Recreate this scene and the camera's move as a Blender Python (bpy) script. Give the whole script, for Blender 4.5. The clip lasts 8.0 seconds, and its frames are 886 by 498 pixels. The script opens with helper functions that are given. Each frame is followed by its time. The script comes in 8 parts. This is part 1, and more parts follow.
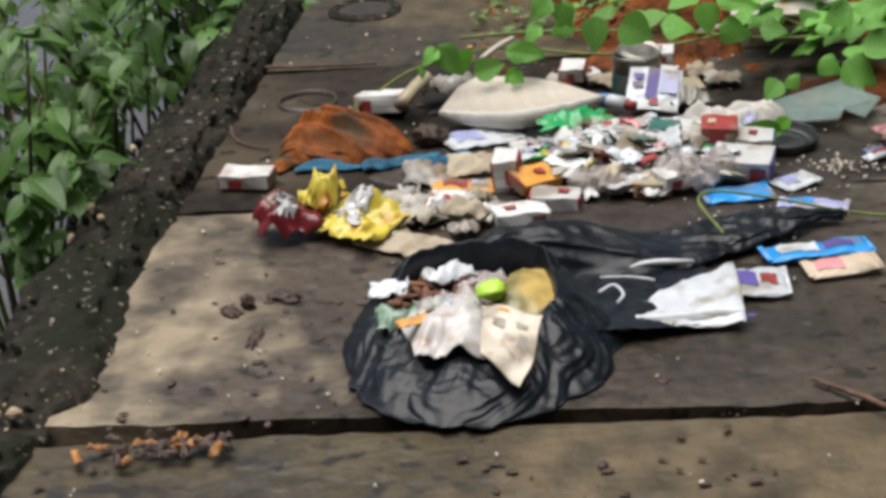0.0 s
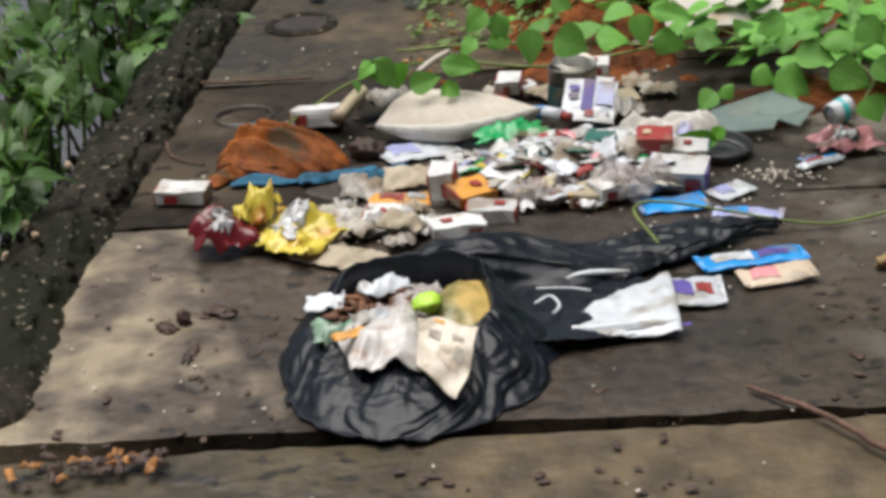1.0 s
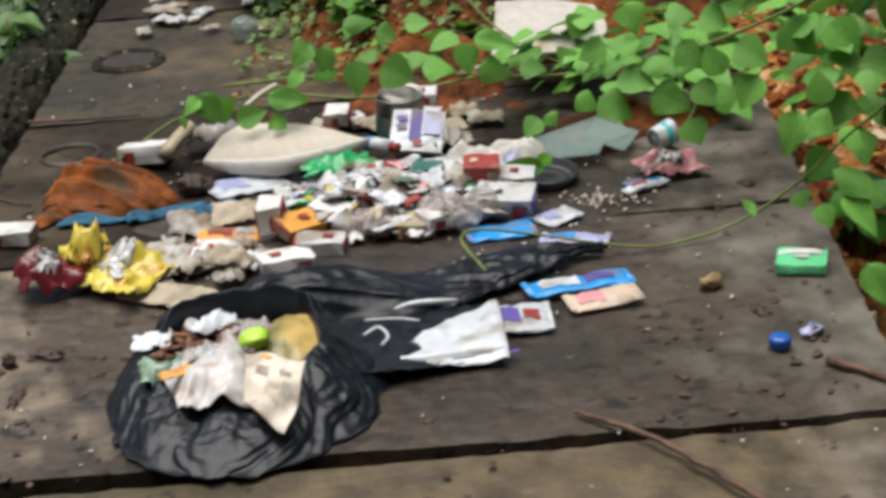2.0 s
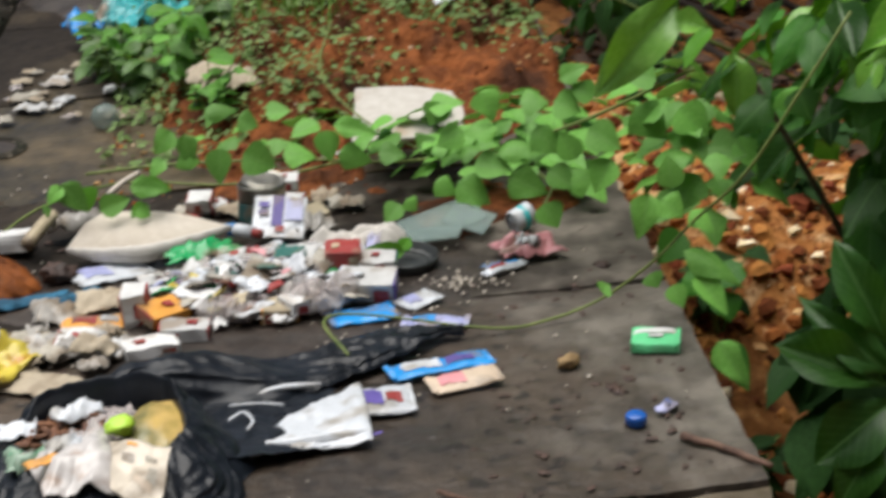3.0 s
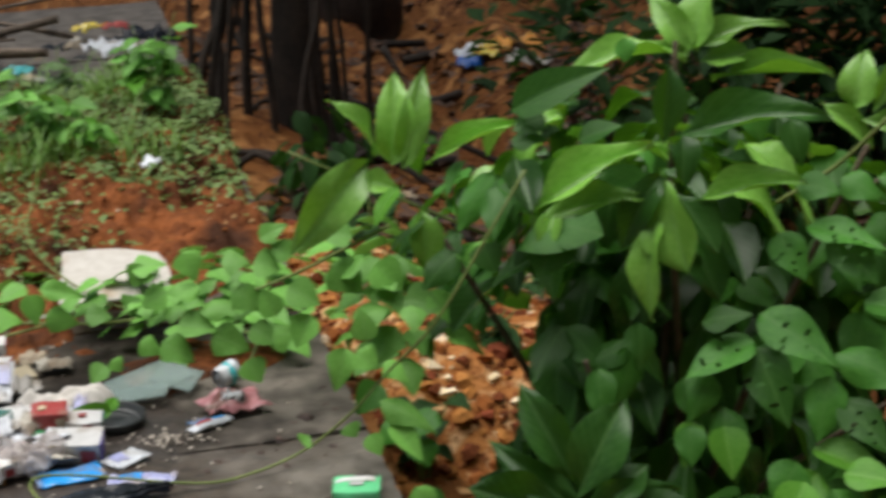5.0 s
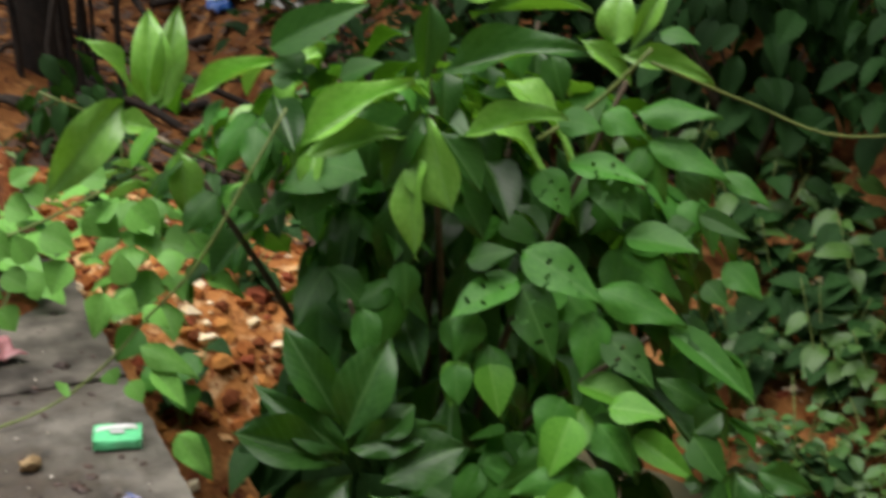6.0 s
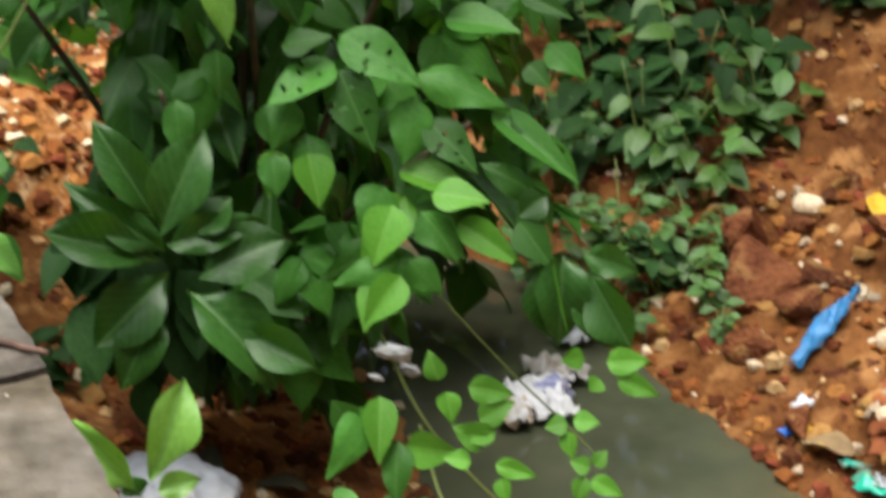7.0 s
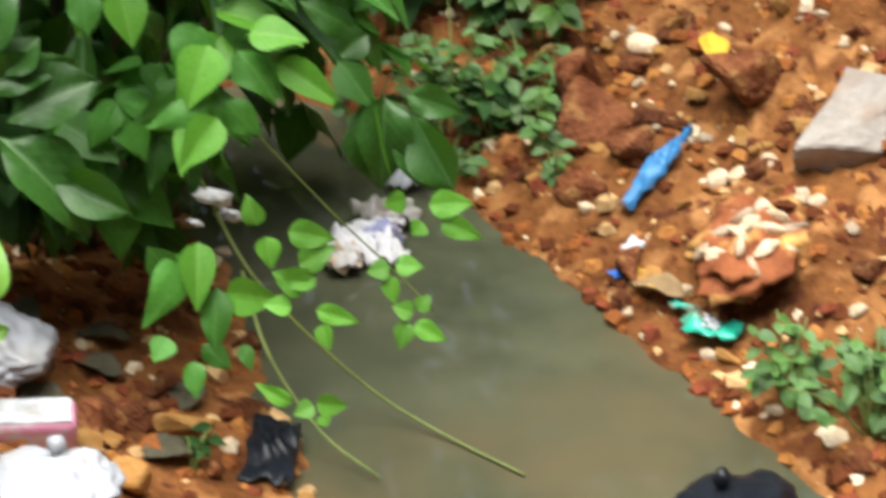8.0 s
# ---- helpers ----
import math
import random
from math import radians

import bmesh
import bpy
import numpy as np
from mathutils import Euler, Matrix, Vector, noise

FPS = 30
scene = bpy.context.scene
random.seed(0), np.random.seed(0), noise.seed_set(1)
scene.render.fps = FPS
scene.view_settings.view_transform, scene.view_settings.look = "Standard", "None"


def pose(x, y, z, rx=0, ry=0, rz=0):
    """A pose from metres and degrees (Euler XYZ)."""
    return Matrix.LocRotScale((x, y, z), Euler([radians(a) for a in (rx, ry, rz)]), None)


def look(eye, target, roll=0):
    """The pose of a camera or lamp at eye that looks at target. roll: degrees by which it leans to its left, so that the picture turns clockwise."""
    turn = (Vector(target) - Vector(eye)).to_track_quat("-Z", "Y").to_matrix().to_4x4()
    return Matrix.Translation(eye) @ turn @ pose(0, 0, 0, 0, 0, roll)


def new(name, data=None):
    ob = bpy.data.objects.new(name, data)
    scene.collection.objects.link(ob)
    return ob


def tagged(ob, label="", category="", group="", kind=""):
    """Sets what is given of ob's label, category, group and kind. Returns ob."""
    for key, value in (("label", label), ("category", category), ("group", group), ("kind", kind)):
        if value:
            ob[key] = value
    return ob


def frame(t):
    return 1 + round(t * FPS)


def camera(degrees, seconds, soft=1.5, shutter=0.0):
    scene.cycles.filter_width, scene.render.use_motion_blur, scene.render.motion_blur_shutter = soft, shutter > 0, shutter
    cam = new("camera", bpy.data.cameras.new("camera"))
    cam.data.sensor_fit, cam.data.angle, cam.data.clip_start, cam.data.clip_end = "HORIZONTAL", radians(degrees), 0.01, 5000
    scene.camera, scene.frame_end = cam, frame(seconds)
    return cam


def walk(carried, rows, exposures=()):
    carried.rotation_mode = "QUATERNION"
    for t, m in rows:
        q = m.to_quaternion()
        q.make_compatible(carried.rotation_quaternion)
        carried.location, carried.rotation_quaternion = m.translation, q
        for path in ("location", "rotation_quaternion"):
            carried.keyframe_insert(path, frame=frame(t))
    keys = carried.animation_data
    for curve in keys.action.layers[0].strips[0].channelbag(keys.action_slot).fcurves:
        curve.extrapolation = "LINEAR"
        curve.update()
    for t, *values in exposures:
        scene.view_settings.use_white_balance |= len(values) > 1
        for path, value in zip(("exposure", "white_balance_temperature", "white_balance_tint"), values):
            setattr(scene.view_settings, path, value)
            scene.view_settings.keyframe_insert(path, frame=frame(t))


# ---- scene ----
cam = camera(25.0, 8.0, soft=3.6, shutter=0.5)
# seconds, eye x y z, yaw to the left, pitch up, roll
ROWS = [
    (0.0, 0.010, -0.015, 1.103, 0.25, -23.34, -3.86),
    (0.5, 0.011, -0.013, 1.098, -0.41, -23.11, -3.66),
    (1.0, 0.023, -0.015, 1.098, -1.46, -23.00, -3.86),
    (1.5, 0.033, -0.017, 1.094, -3.28, -22.67, -3.93),
    (2.0, 0.056, -0.018, 1.100, -6.10, -22.45, -3.80),
    (2.2, 0.061, -0.035, 1.112, -6.51, -22.25, -3.79),
    (3.5, 0.047, -0.069, 1.127, -12.68, -18.93, -2.63),
    (4.0, 0.045, -0.089, 1.131, -13.51, -17.62, -2.59),
    (4.2, 0.054, -0.108, 1.137, -14.19, -17.22, -2.56),
    (5.3, 0.076, -0.179, 1.163, -21.23, -16.22, -1.93),
    (5.5, 0.076, -0.173, 1.157, -23.12, -16.58, -1.62),
    (6.0, 0.070, -0.132, 1.137, -26.20, -18.04, -0.83),
    (6.5, 0.056, -0.102, 1.127, -29.76, -20.60, -0.34),
    (7.0, 0.106, -0.070, 1.093, -31.61, -23.85, -0.49),
    (7.5, 0.144, -0.042, 1.069, -33.57, -26.06, 0.09),
    (8.0, 0.177, -0.048, 1.059, -36.19, -28.22, 1.07),
]


def eye_pose(x, y, z, yaw, pitch, roll):
    return pose(x, y, z) @ pose(0, 0, 0, 0, 0, yaw) @ pose(0, 0, 0, 90 + pitch) @ pose(0, 0, 0, 0, 0, roll)


walk(cam, [(t, eye_pose(x, y, z, a, b, c)) for t, x, y, z, a, b, c in ROWS], exposures=[(0.0, 0.3), (4.2, 0.3), (5.5, 0.42), (6.0, 0.6), (6.6, 0.8), (7.0, 1.08), (7.5, 1.28), (8.0, 1.35)])

# ---- light: a bright overcast sky ----
world = bpy.data.worlds.new("world")
scene.world = world
world.use_nodes = True
wn, wl = world.node_tree.nodes, world.node_tree.links
sky = wn.new("ShaderNodeTexSky")
sky.sky_type = "NISHITA"
sky.sun_disc = False
sky.sun_elevation = radians(80)
sky.sun_rotation = radians(-40)
sky.air_density, sky.dust_density, sky.ozone_density = 1.0, 6.0, 0.6
wl.new(sky.outputs[0], wn["Background"].inputs[0])
wn["Background"].inputs[1].default_value = 0.062
sun = new("sun", bpy.data.lights.new("sun", "SUN"))
sun.data.energy, sun.data.angle, sun.data.color = 3.3, radians(60), (0.98, 0.98, 0.95)
sun.matrix_world = look((-0.9, 3.6, 6), (0, 3, 0))

# ---- materials ----
def shader(name, low, high, scale=8.0, rough=0.7, bump=0.3, fine=60.0, metal=0.0, stain=None, stain_scale=2.0, stain_at=0.55,
           vary=0.0, spec=0.5, rough_low=None, trans=0.0, alpha=1.0, coat=0.0, detail=6.0, bump_size=0.01, coords="Object", specks=None):
    """A surface mottled at two scales between two colours, with stains, fine relief and a change from piece to piece."""
    m = bpy.data.materials.new(name)
    m.use_nodes = True
    n, l = m.node_tree.nodes, m.node_tree.links
    b = n["Principled BSDF"]
    at = n.new("ShaderNodeTexCoord").outputs[coords]
    info = n.new("ShaderNodeObjectInfo")
    move = n.new("ShaderNodeVectorMath")
    move.operation = "MULTIPLY_ADD"
    l.new(info.outputs["Random"], move.inputs[0])
    move.inputs[1].default_value = (13.1, 7.7, 5.3)
    l.new(at, move.inputs[2])
    big, small = n.new("ShaderNodeTexNoise"), n.new("ShaderNodeTexNoise")
    for tex, s in ((big, scale), (small, fine)):
        tex.inputs["Scale"].default_value = s
        tex.inputs["Detail"].default_value = detail
        l.new(move.outputs[0], tex.inputs["Vector"])
    both = n.new("ShaderNodeMix")
    both.inputs["Factor"].default_value = 0.4
    l.new(big.outputs["Fac"], both.inputs["A"])
    l.new(small.outputs["Fac"], both.inputs["B"])
    ramp = n.new("ShaderNodeValToRGB")
    ramp.color_ramp.elements[0].position, ramp.color_ramp.elements[1].position = 0.36, 0.64
    ramp.color_ramp.elements[0].color, ramp.color_ramp.elements[1].color = (*low, 1), (*high, 1)
    l.new(both.outputs["Result"], ramp.inputs[0])
    colour = ramp.outputs[0]
    if stain:
        spot = n.new("ShaderNodeTexNoise")
        spot.inputs["Scale"].default_value = stain_scale
        spot.inputs["Detail"].default_value = 4.0
        l.new(move.outputs[0], spot.inputs["Vector"])
        edge = n.new("ShaderNodeMapRange")
        edge.inputs["From Min"].default_value, edge.inputs["From Max"].default_value = stain_at - 0.06, stain_at + 0.08
        l.new(spot.outputs["Fac"], edge.inputs["Value"])
        mixed = n.new("ShaderNodeMix")
        mixed.data_type = "RGBA"
        l.new(edge.outputs[0], mixed.inputs["Factor"])
        l.new(colour, mixed.inputs["A"])
        mixed.inputs["B"].default_value = (*stain, 1)
        colour = mixed.outputs["Result"]
        if rough_low is not None:
            wet = n.new("ShaderNodeMapRange")
            wet.inputs["To Min"].default_value, wet.inputs["To Max"].default_value = rough, rough_low
            l.new(edge.outputs[0], wet.inputs["Value"])
            l.new(wet.outputs[0], b.inputs["Roughness"])
    if specks:
        ink, size, at_level = specks
        dots = n.new("ShaderNodeTexNoise")
        dots.inputs["Scale"].default_value = size
        dots.inputs["Detail"].default_value = 3.0
        l.new(move.outputs[0], dots.inputs["Vector"])
        rim = n.new("ShaderNodeMapRange")
        rim.inputs["From Min"].default_value, rim.inputs["From Max"].default_value = at_level - 0.02, at_level + 0.05
        l.new(dots.outputs["Fac"], rim.inputs["Value"])
        over = n.new("ShaderNodeMix")
        over.data_type = "RGBA"
        l.new(rim.outputs[0], over.inputs["Factor"])
        l.new(colour, over.inputs["A"])
        over.inputs["B"].default_value = (*ink, 1)
        colour = over.outputs["Result"]
    if vary:
        hsv = n.new("ShaderNodeHueSaturation")
        span = n.new("ShaderNodeMapRange")
        span.inputs["To Min"].default_value, span.inputs["To Max"].default_value = 1 - vary, 1 + vary
        l.new(info.outputs["Random"], span.inputs["Value"])
        l.new(span.outputs[0], hsv.inputs["Value"])
        l.new(colour, hsv.inputs["Color"])
        colour = hsv.outputs[0]
    l.new(colour, b.inputs["Base Color"])
    if rough_low is None or not stain:
        b.inputs["Roughness"].default_value = rough
    b.inputs["Metallic"].default_value = metal
    b.inputs["Specular IOR Level"].default_value = spec
    b.inputs["Transmission Weight"].default_value = trans
    b.inputs["Alpha"].default_value = alpha
    b.inputs["Coat Weight"].default_value = coat
    if bump:
        bn = n.new("ShaderNodeBump")
        bn.inputs["Strength"].default_value, bn.inputs["Distance"].default_value = bump, bump_size
        l.new(both.outputs["Result"], bn.inputs["Height"])
        l.new(bn.outputs[0], b.inputs["Normal"])
    return m


def leaf_shader(name, low, high, under, rough=0.38, vary=0.3, through_light=0.22):
    """A leaf: two greens, paler veins, a change from leaf to leaf, and some light passing through."""
    m = shader(name, low, high, scale=14, rough=rough, bump=0.25, fine=90, vary=vary, bump_size=0.003)
    n, l = m.node_tree.nodes, m.node_tree.links
    b, out = n["Principled BSDF"], n["Material Output"]
    thin = n.new("ShaderNodeBsdfTranslucent")
    thin.inputs["Color"].default_value = (*under, 1)
    mix = n.new("ShaderNodeMixShader")
    mix.inputs[0].default_value = through_light
    l.new(b.outputs[0], mix.inputs[1])
    l.new(thin.outputs[0], mix.inputs[2])
    l.new(mix.outputs[0], out.inputs["Surface"])
    return m


# ---- mesh helpers ----
def mesh_of(bm, material, smooth=False, name="mesh"):
    me = bpy.data.meshes.new(name)
    bm.normal_update()
    bm.to_mesh(me)
    bm.free()
    if smooth:
        me.shade_smooth()
    for one in material if isinstance(material, (list, tuple)) else [material]:
        me.materials.append(one)
    return me


def part(name, bm, material, parent, label="", smooth=False):
    """One mesh object under a thing or a part; bm is a bmesh or a finished mesh."""
    ob = new(name, bm if isinstance(bm, bpy.types.Mesh) else mesh_of(bm, material, smooth, name))
    ob.parent = parent
    return tagged(ob, label)


def thing(name, label, category, m=None, group="", kind="", bm=None, material=None, smooth=False):
    """A top-level thing: a mesh where bm is given, else an Empty at its base."""
    ob = new(name, mesh_of(bm, material, smooth, name) if bm else None)
    if m is not None:
        ob.matrix_world = m
    return tagged(ob, label, category, group, kind)


def wob(x, y, z, s=1.0, k=0.0):
    return noise.noise(Vector((x * s + k, y * s - k, z * s + 2 * k)))


def crumple(x, y, z, s, k=0.0):
    """Creased relief, from -1 to 1: ridges of folded noise at three sizes."""
    total, size = 0.0, 1.0
    for step in range(3):
        f = s * 2 ** step
        total += size * (1 - 2.6 * abs(noise.noise(Vector((x * f + k, y * f + 3 * k, z * f - k)))))
        size *= 0.5
    return total / 1.75


def sheet_bm(nx, ny, f, thick=0.0):
    """A surface f(u, v) with u and v from 0 to 1, given thickness downwards where wanted."""
    bm = bmesh.new()
    rows = [[bm.verts.new(f(i / nx, j / ny)) for i in range(nx + 1)] for j in range(ny + 1)]
    faces = [bm.faces.new((rows[j][i], rows[j][i + 1], rows[j + 1][i + 1], rows[j + 1][i])) for j in range(ny) for i in range(nx)]
    if thick:
        made = bmesh.ops.extrude_face_region(bm, geom=faces)
        bmesh.ops.translate(bm, verts=[v for v in made["geom"] if isinstance(v, bmesh.types.BMVert)], vec=(0, 0, thick))
        bmesh.ops.recalc_face_normals(bm, faces=bm.faces[:])
    return bm


def box_bm(w, d, h, bevel=0.0, segments=2, base=True):
    bm = bmesh.new()
    bmesh.ops.create_cube(bm, size=1, matrix=Matrix.Translation((0, 0, h / 2 if base else 0)) @ Matrix.Diagonal((w, d, h, 1)))
    if bevel:
        bmesh.ops.bevel(bm, geom=bm.edges[:], offset=bevel, segments=segments, affect="EDGES", profile=0.6)
    return bm


def tube_bm(points, radii, sides=7):
    """A round rod through points, tapering by radii."""
    bm = bmesh.new()
    points = [Vector(p) for p in points]
    rings = []
    for i, p in enumerate(points):
        way = (points[min(i + 1, len(points) - 1)] - points[max(i - 1, 0)]).normalized()
        side = way.cross(Vector((0.3, 0.2, 1)) if abs(way.z) < 0.9 else Vector((1, 0.2, 0))).normalized()
        up = side.cross(way)
        rings.append([bm.verts.new(p + radii[i] * (math.cos(6.2832 * a / sides) * side + math.sin(6.2832 * a / sides) * up)) for a in range(sides)])
    for one, two in zip(rings, rings[1:]):
        for a in range(sides):
            bm.faces.new((one[a], one[(a + 1) % sides], two[(a + 1) % sides], two[a]))
    bm.faces.new(rings[0][::-1])
    bm.faces.new(rings[-1])
    return bm


def curve_points(points, n=8):
    """Points glided through smoothly, n to each stretch."""
    p = [Vector(q) for q in points]
    p = [2 * p[0] - p[1]] + p + [2 * p[-1] - p[-2]]
    out = []
    for a, b, c, d in zip(p, p[1:], p[2:], p[3:]):
        for i in range(n):
            t = i / n
            out.append(0.5 * (2 * b + t * (c - a) + t * t * (2 * a - 5 * b + 4 * c - d) + t ** 3 * (3 * b - a - 3 * c + d)))
    return out + [p[-2]]

# ---- surfaces of the setting ----
CONCRETE = shader("wet_concrete", (0.008, 0.0062, 0.0045), (0.034, 0.0255, 0.0185), scale=4.5, fine=38, rough=0.6, bump=0.5,
                  stain=(0.07, 0.054, 0.035), stain_scale=2.6, stain_at=0.6, rough_low=0.7, spec=0.14, specks=((0.012, 0.009, 0.008), 30, 0.62))


def dried(m, colour, x0, x1, at=0.5, wide=0.34):
    """A dry pale area on a slab, towards one side of it, broken up by noise."""
    n, l = m.node_tree.nodes, m.node_tree.links
    b = n["Principled BSDF"]
    source = b.inputs["Base Color"].links[0].from_socket
    where = n.new("ShaderNodeTexCoord").outputs["Object"]
    sep = n.new("ShaderNodeSeparateXYZ")
    l.new(where, sep.inputs[0])
    span = n.new("ShaderNodeMapRange")
    span.inputs["From Min"].default_value, span.inputs["From Max"].default_value = x0, x1
    span.inputs["To Min"].default_value, span.inputs["To Max"].default_value = 0.3, -0.3
    l.new(sep.outputs[0], span.inputs["Value"])
    long_way = n.new("ShaderNodeVectorMath")
    long_way.operation = "MULTIPLY"
    long_way.inputs[1].default_value = (1.0, 0.85, 1.0)
    l.new(where, long_way.inputs[0])
    spots, grain = n.new("ShaderNodeTexNoise"), n.new("ShaderNodeTexNoise")
    for tex, s in ((spots, 5.0), (grain, 17.0)):
        tex.inputs["Scale"].default_value = s
        tex.inputs["Detail"].default_value = 5.0
        l.new(long_way.outputs[0], tex.inputs["Vector"])
    total = n.new("ShaderNodeMath")
    total.operation = "ADD"
    l.new(span.outputs[0], total.inputs[0])
    l.new(spots.outputs["Fac"], total.inputs[1])
    more = n.new("ShaderNodeMath")
    more.operation = "MULTIPLY_ADD"
    more.inputs[1].default_value = 0.34
    l.new(grain.outputs["Fac"], more.inputs[0])
    l.new(total.outputs[0], more.inputs[2])
    edge = n.new("ShaderNodeMapRange")
    edge.inputs["From Min"].default_value, edge.inputs["From Max"].default_value = at + 0.02, at + 0.02 + wide
    l.new(more.outputs[0], edge.inputs["Value"])
    mixed = n.new("ShaderNodeMix")
    mixed.data_type = "RGBA"
    l.new(edge.outputs[0], mixed.inputs["Factor"])
    l.new(source, mixed.inputs["A"])
    tone = n.new("ShaderNodeValToRGB")
    tone.color_ramp.elements[0].position, tone.color_ramp.elements[1].position = 0.34, 0.62
    tone.color_ramp.elements[0].color = (*(0.55 * c for c in colour), 1)
    tone.color_ramp.elements[1].color = (*(1.2 * c for c in colour), 1)
    l.new(grain.outputs["Fac"], tone.inputs[0])
    l.new(tone.outputs[0], mixed.inputs["B"])
    l.new(mixed.outputs["Result"], b.inputs["Base Color"])
    return m


DRYING = dried(shader("drying_concrete", (0.026, 0.019, 0.0135), (0.08, 0.058, 0.041), scale=4, fine=45, rough=0.45, bump=0.9,
                      stain=(0.035, 0.028, 0.022), stain_scale=3, stain_at=0.6, rough_low=0.3, specks=((0.018, 0.013, 0.01), 30, 0.6)), (0.25, 0.2, 0.135), -0.5, 0.16, 0.69, 0.24)
dried(DRYING, (0.135, 0.118, 0.098), 1.0, 0.42, 0.53)
OLIVE = dried(shader("olive_concrete", (0.02, 0.0155, 0.008), (0.072, 0.053, 0.024), scale=4, fine=45, rough=0.5, bump=0.9,
                     stain=(0.028, 0.022, 0.018), stain_scale=3, stain_at=0.6, rough_low=0.35, specks=((0.014, 0.011, 0.008), 26, 0.58)), (0.1, 0.072, 0.038), 0.3, -0.5, 0.6)
dried(OLIVE, (0.135, 0.118, 0.098), 1.0, 0.45, 0.54)
dried(CONCRETE, (0.135, 0.118, 0.098), 0.98, 0.3, 0.48)
# mossy patches; the whole tone is also lowered for shade under the bushes
KERB = shader("kerb_concrete", (0.005, 0.0047, 0.0033), (0.036, 0.03, 0.021), scale=26, fine=70, rough=0.85, bump=0.9, bump_size=0.012, spec=0.2,
              stain=(0.011, 0.0125, 0.006), stain_scale=7, stain_at=0.52, specks=((0.2, 0.17, 0.13), 75, 0.65))
SOIL = shader("red_soil", (0.085, 0.028, 0.008), (0.24, 0.098, 0.029), scale=7, fine=42, rough=0.85, bump=1.0, bump_size=0.03, spec=0.12,
              stain=(0.36, 0.17, 0.06), stain_scale=13, stain_at=0.58, specks=((0.075, 0.022, 0.01), 21, 0.62))
MOUND_SOIL = shader("mound_soil", (0.085, 0.026, 0.01), (0.32, 0.105, 0.032), scale=10, fine=60, rough=0.8, bump=1.0, bump_size=0.03, spec=0.12,
                    stain=(0.06, 0.024, 0.012), stain_scale=6, stain_at=0.56)
MUD = shader("dark_mud", (0.016, 0.012, 0.01), (0.06, 0.045, 0.035), scale=12, fine=70, rough=0.45, bump=0.6)
WATER = shader("turbid_water", (0.046, 0.054, 0.032), (0.097, 0.102, 0.062), scale=2.2, fine=9, rough=0.03, bump=0.02, detail=3, stain=(0.1, 0.083, 0.045), stain_scale=1.7, stain_at=0.56)
WATER_LEFT = shader("grey_water", (0.1, 0.098, 0.105), (0.13, 0.127, 0.135), scale=1.0, fine=5, rough=0.1, bump=0.03, detail=2)

WATER_Z = -0.5


def right_edge(y):
    return 0.555 + 0.126 * y


def left_edge(y):
    return -0.79 + 0.145 * y


def shore_left(y):
    y = y + 0.08 * wob(y, 0, 0, 6)
    return max(right_edge(y) + 0.35, 1.36 + 0.36 * (y - 1.86) if y < 2.5 else 1.59 + 0.15 * (y - 2.5))


def shore_right(y):
    return 1.915 + 0.11 * (y - 1.46) + 0.035 * wob(y, 4, 0, 5) + 0.02 * wob(y, 9, 0, 14)


def smooth(a, b, v):
    t = min(1.0, max(0.0, (v - a) / (b - a)))
    return t * t * (3 - 2 * t)


def land(x, y):
    """The height of the ground beside and behind the slabs."""
    rough = 0.05 * wob(x, y, 0, 3.1) + 0.045 * wob(x, y, 0, 8, 4) + 0.03 * abs(wob(x, y, 0, 17, 8)) + 0.014 * wob(x, y, 0, 36, 2)
    le, re = left_edge(y), right_edge(y)
    if x < le - 0.02:
        z = -0.62 + 0.2 * smooth(-9, -14, x)
    elif x < re:
        z = -0.55
    else:
        sl, sr = shore_left(y), shore_right(y)
        calm = min(1.0, max(abs(x - sl), 0.0) / 0.12, abs(x - sr) / 0.1) if y < 3 else 1.0
        if x < sl:
            z = -0.32 - 0.18 * smooth(re + 0.05, sl, x) ** 0.8
        elif x < sr:
            z = -0.5 - 0.14 * min(1.0, min(x - sl, sr - x) / 0.12)
        else:
            z = -0.5 + 0.5 * min(x - sr, 0.5) + 0.65 * max(0, min(x - sr - 0.5, 1.6))
        z += calm * rough * (0.5 + 0.8 * smooth(sr, sr + 0.3, x))
        z += (0.2 + 0.08 * wob(x, y, 3, 0.8)) * smooth(2.75, 3.3, y) * smooth(sr + 0.8, sr, x)
    far = smooth(5.6, 8.5, y)
    z = z * (1 - far) + far * (-0.25 + 0.12 * max(0.0, y - 6.5) + 3 * rough) if x > le else z
    return z


def ground_bm(x0, x1, y0, y1, n, m):
    return sheet_bm(n, m, lambda u, v: (x0 + u * (x1 - x0), y0 + v * (y1 - y0), land(x0 + u * (x1 - x0), y0 + v * (y1 - y0))))


# the ground is one sheet, finest by the ditch, out to the horizon
def stretched(lo, fine_lo, fine_hi, hi, step, n):
    out = [fine_lo - (fine_lo - lo) * (i / n) ** 2.5 for i in range(n, 0, -1)]
    k = int((fine_hi - fine_lo) / step)
    out += [fine_lo + (fine_hi - fine_lo) * i / k for i in range(k + 1)]
    return out + [fine_hi + (hi - fine_hi) * (i / n) ** 2.5 for i in range(1, n + 1)]


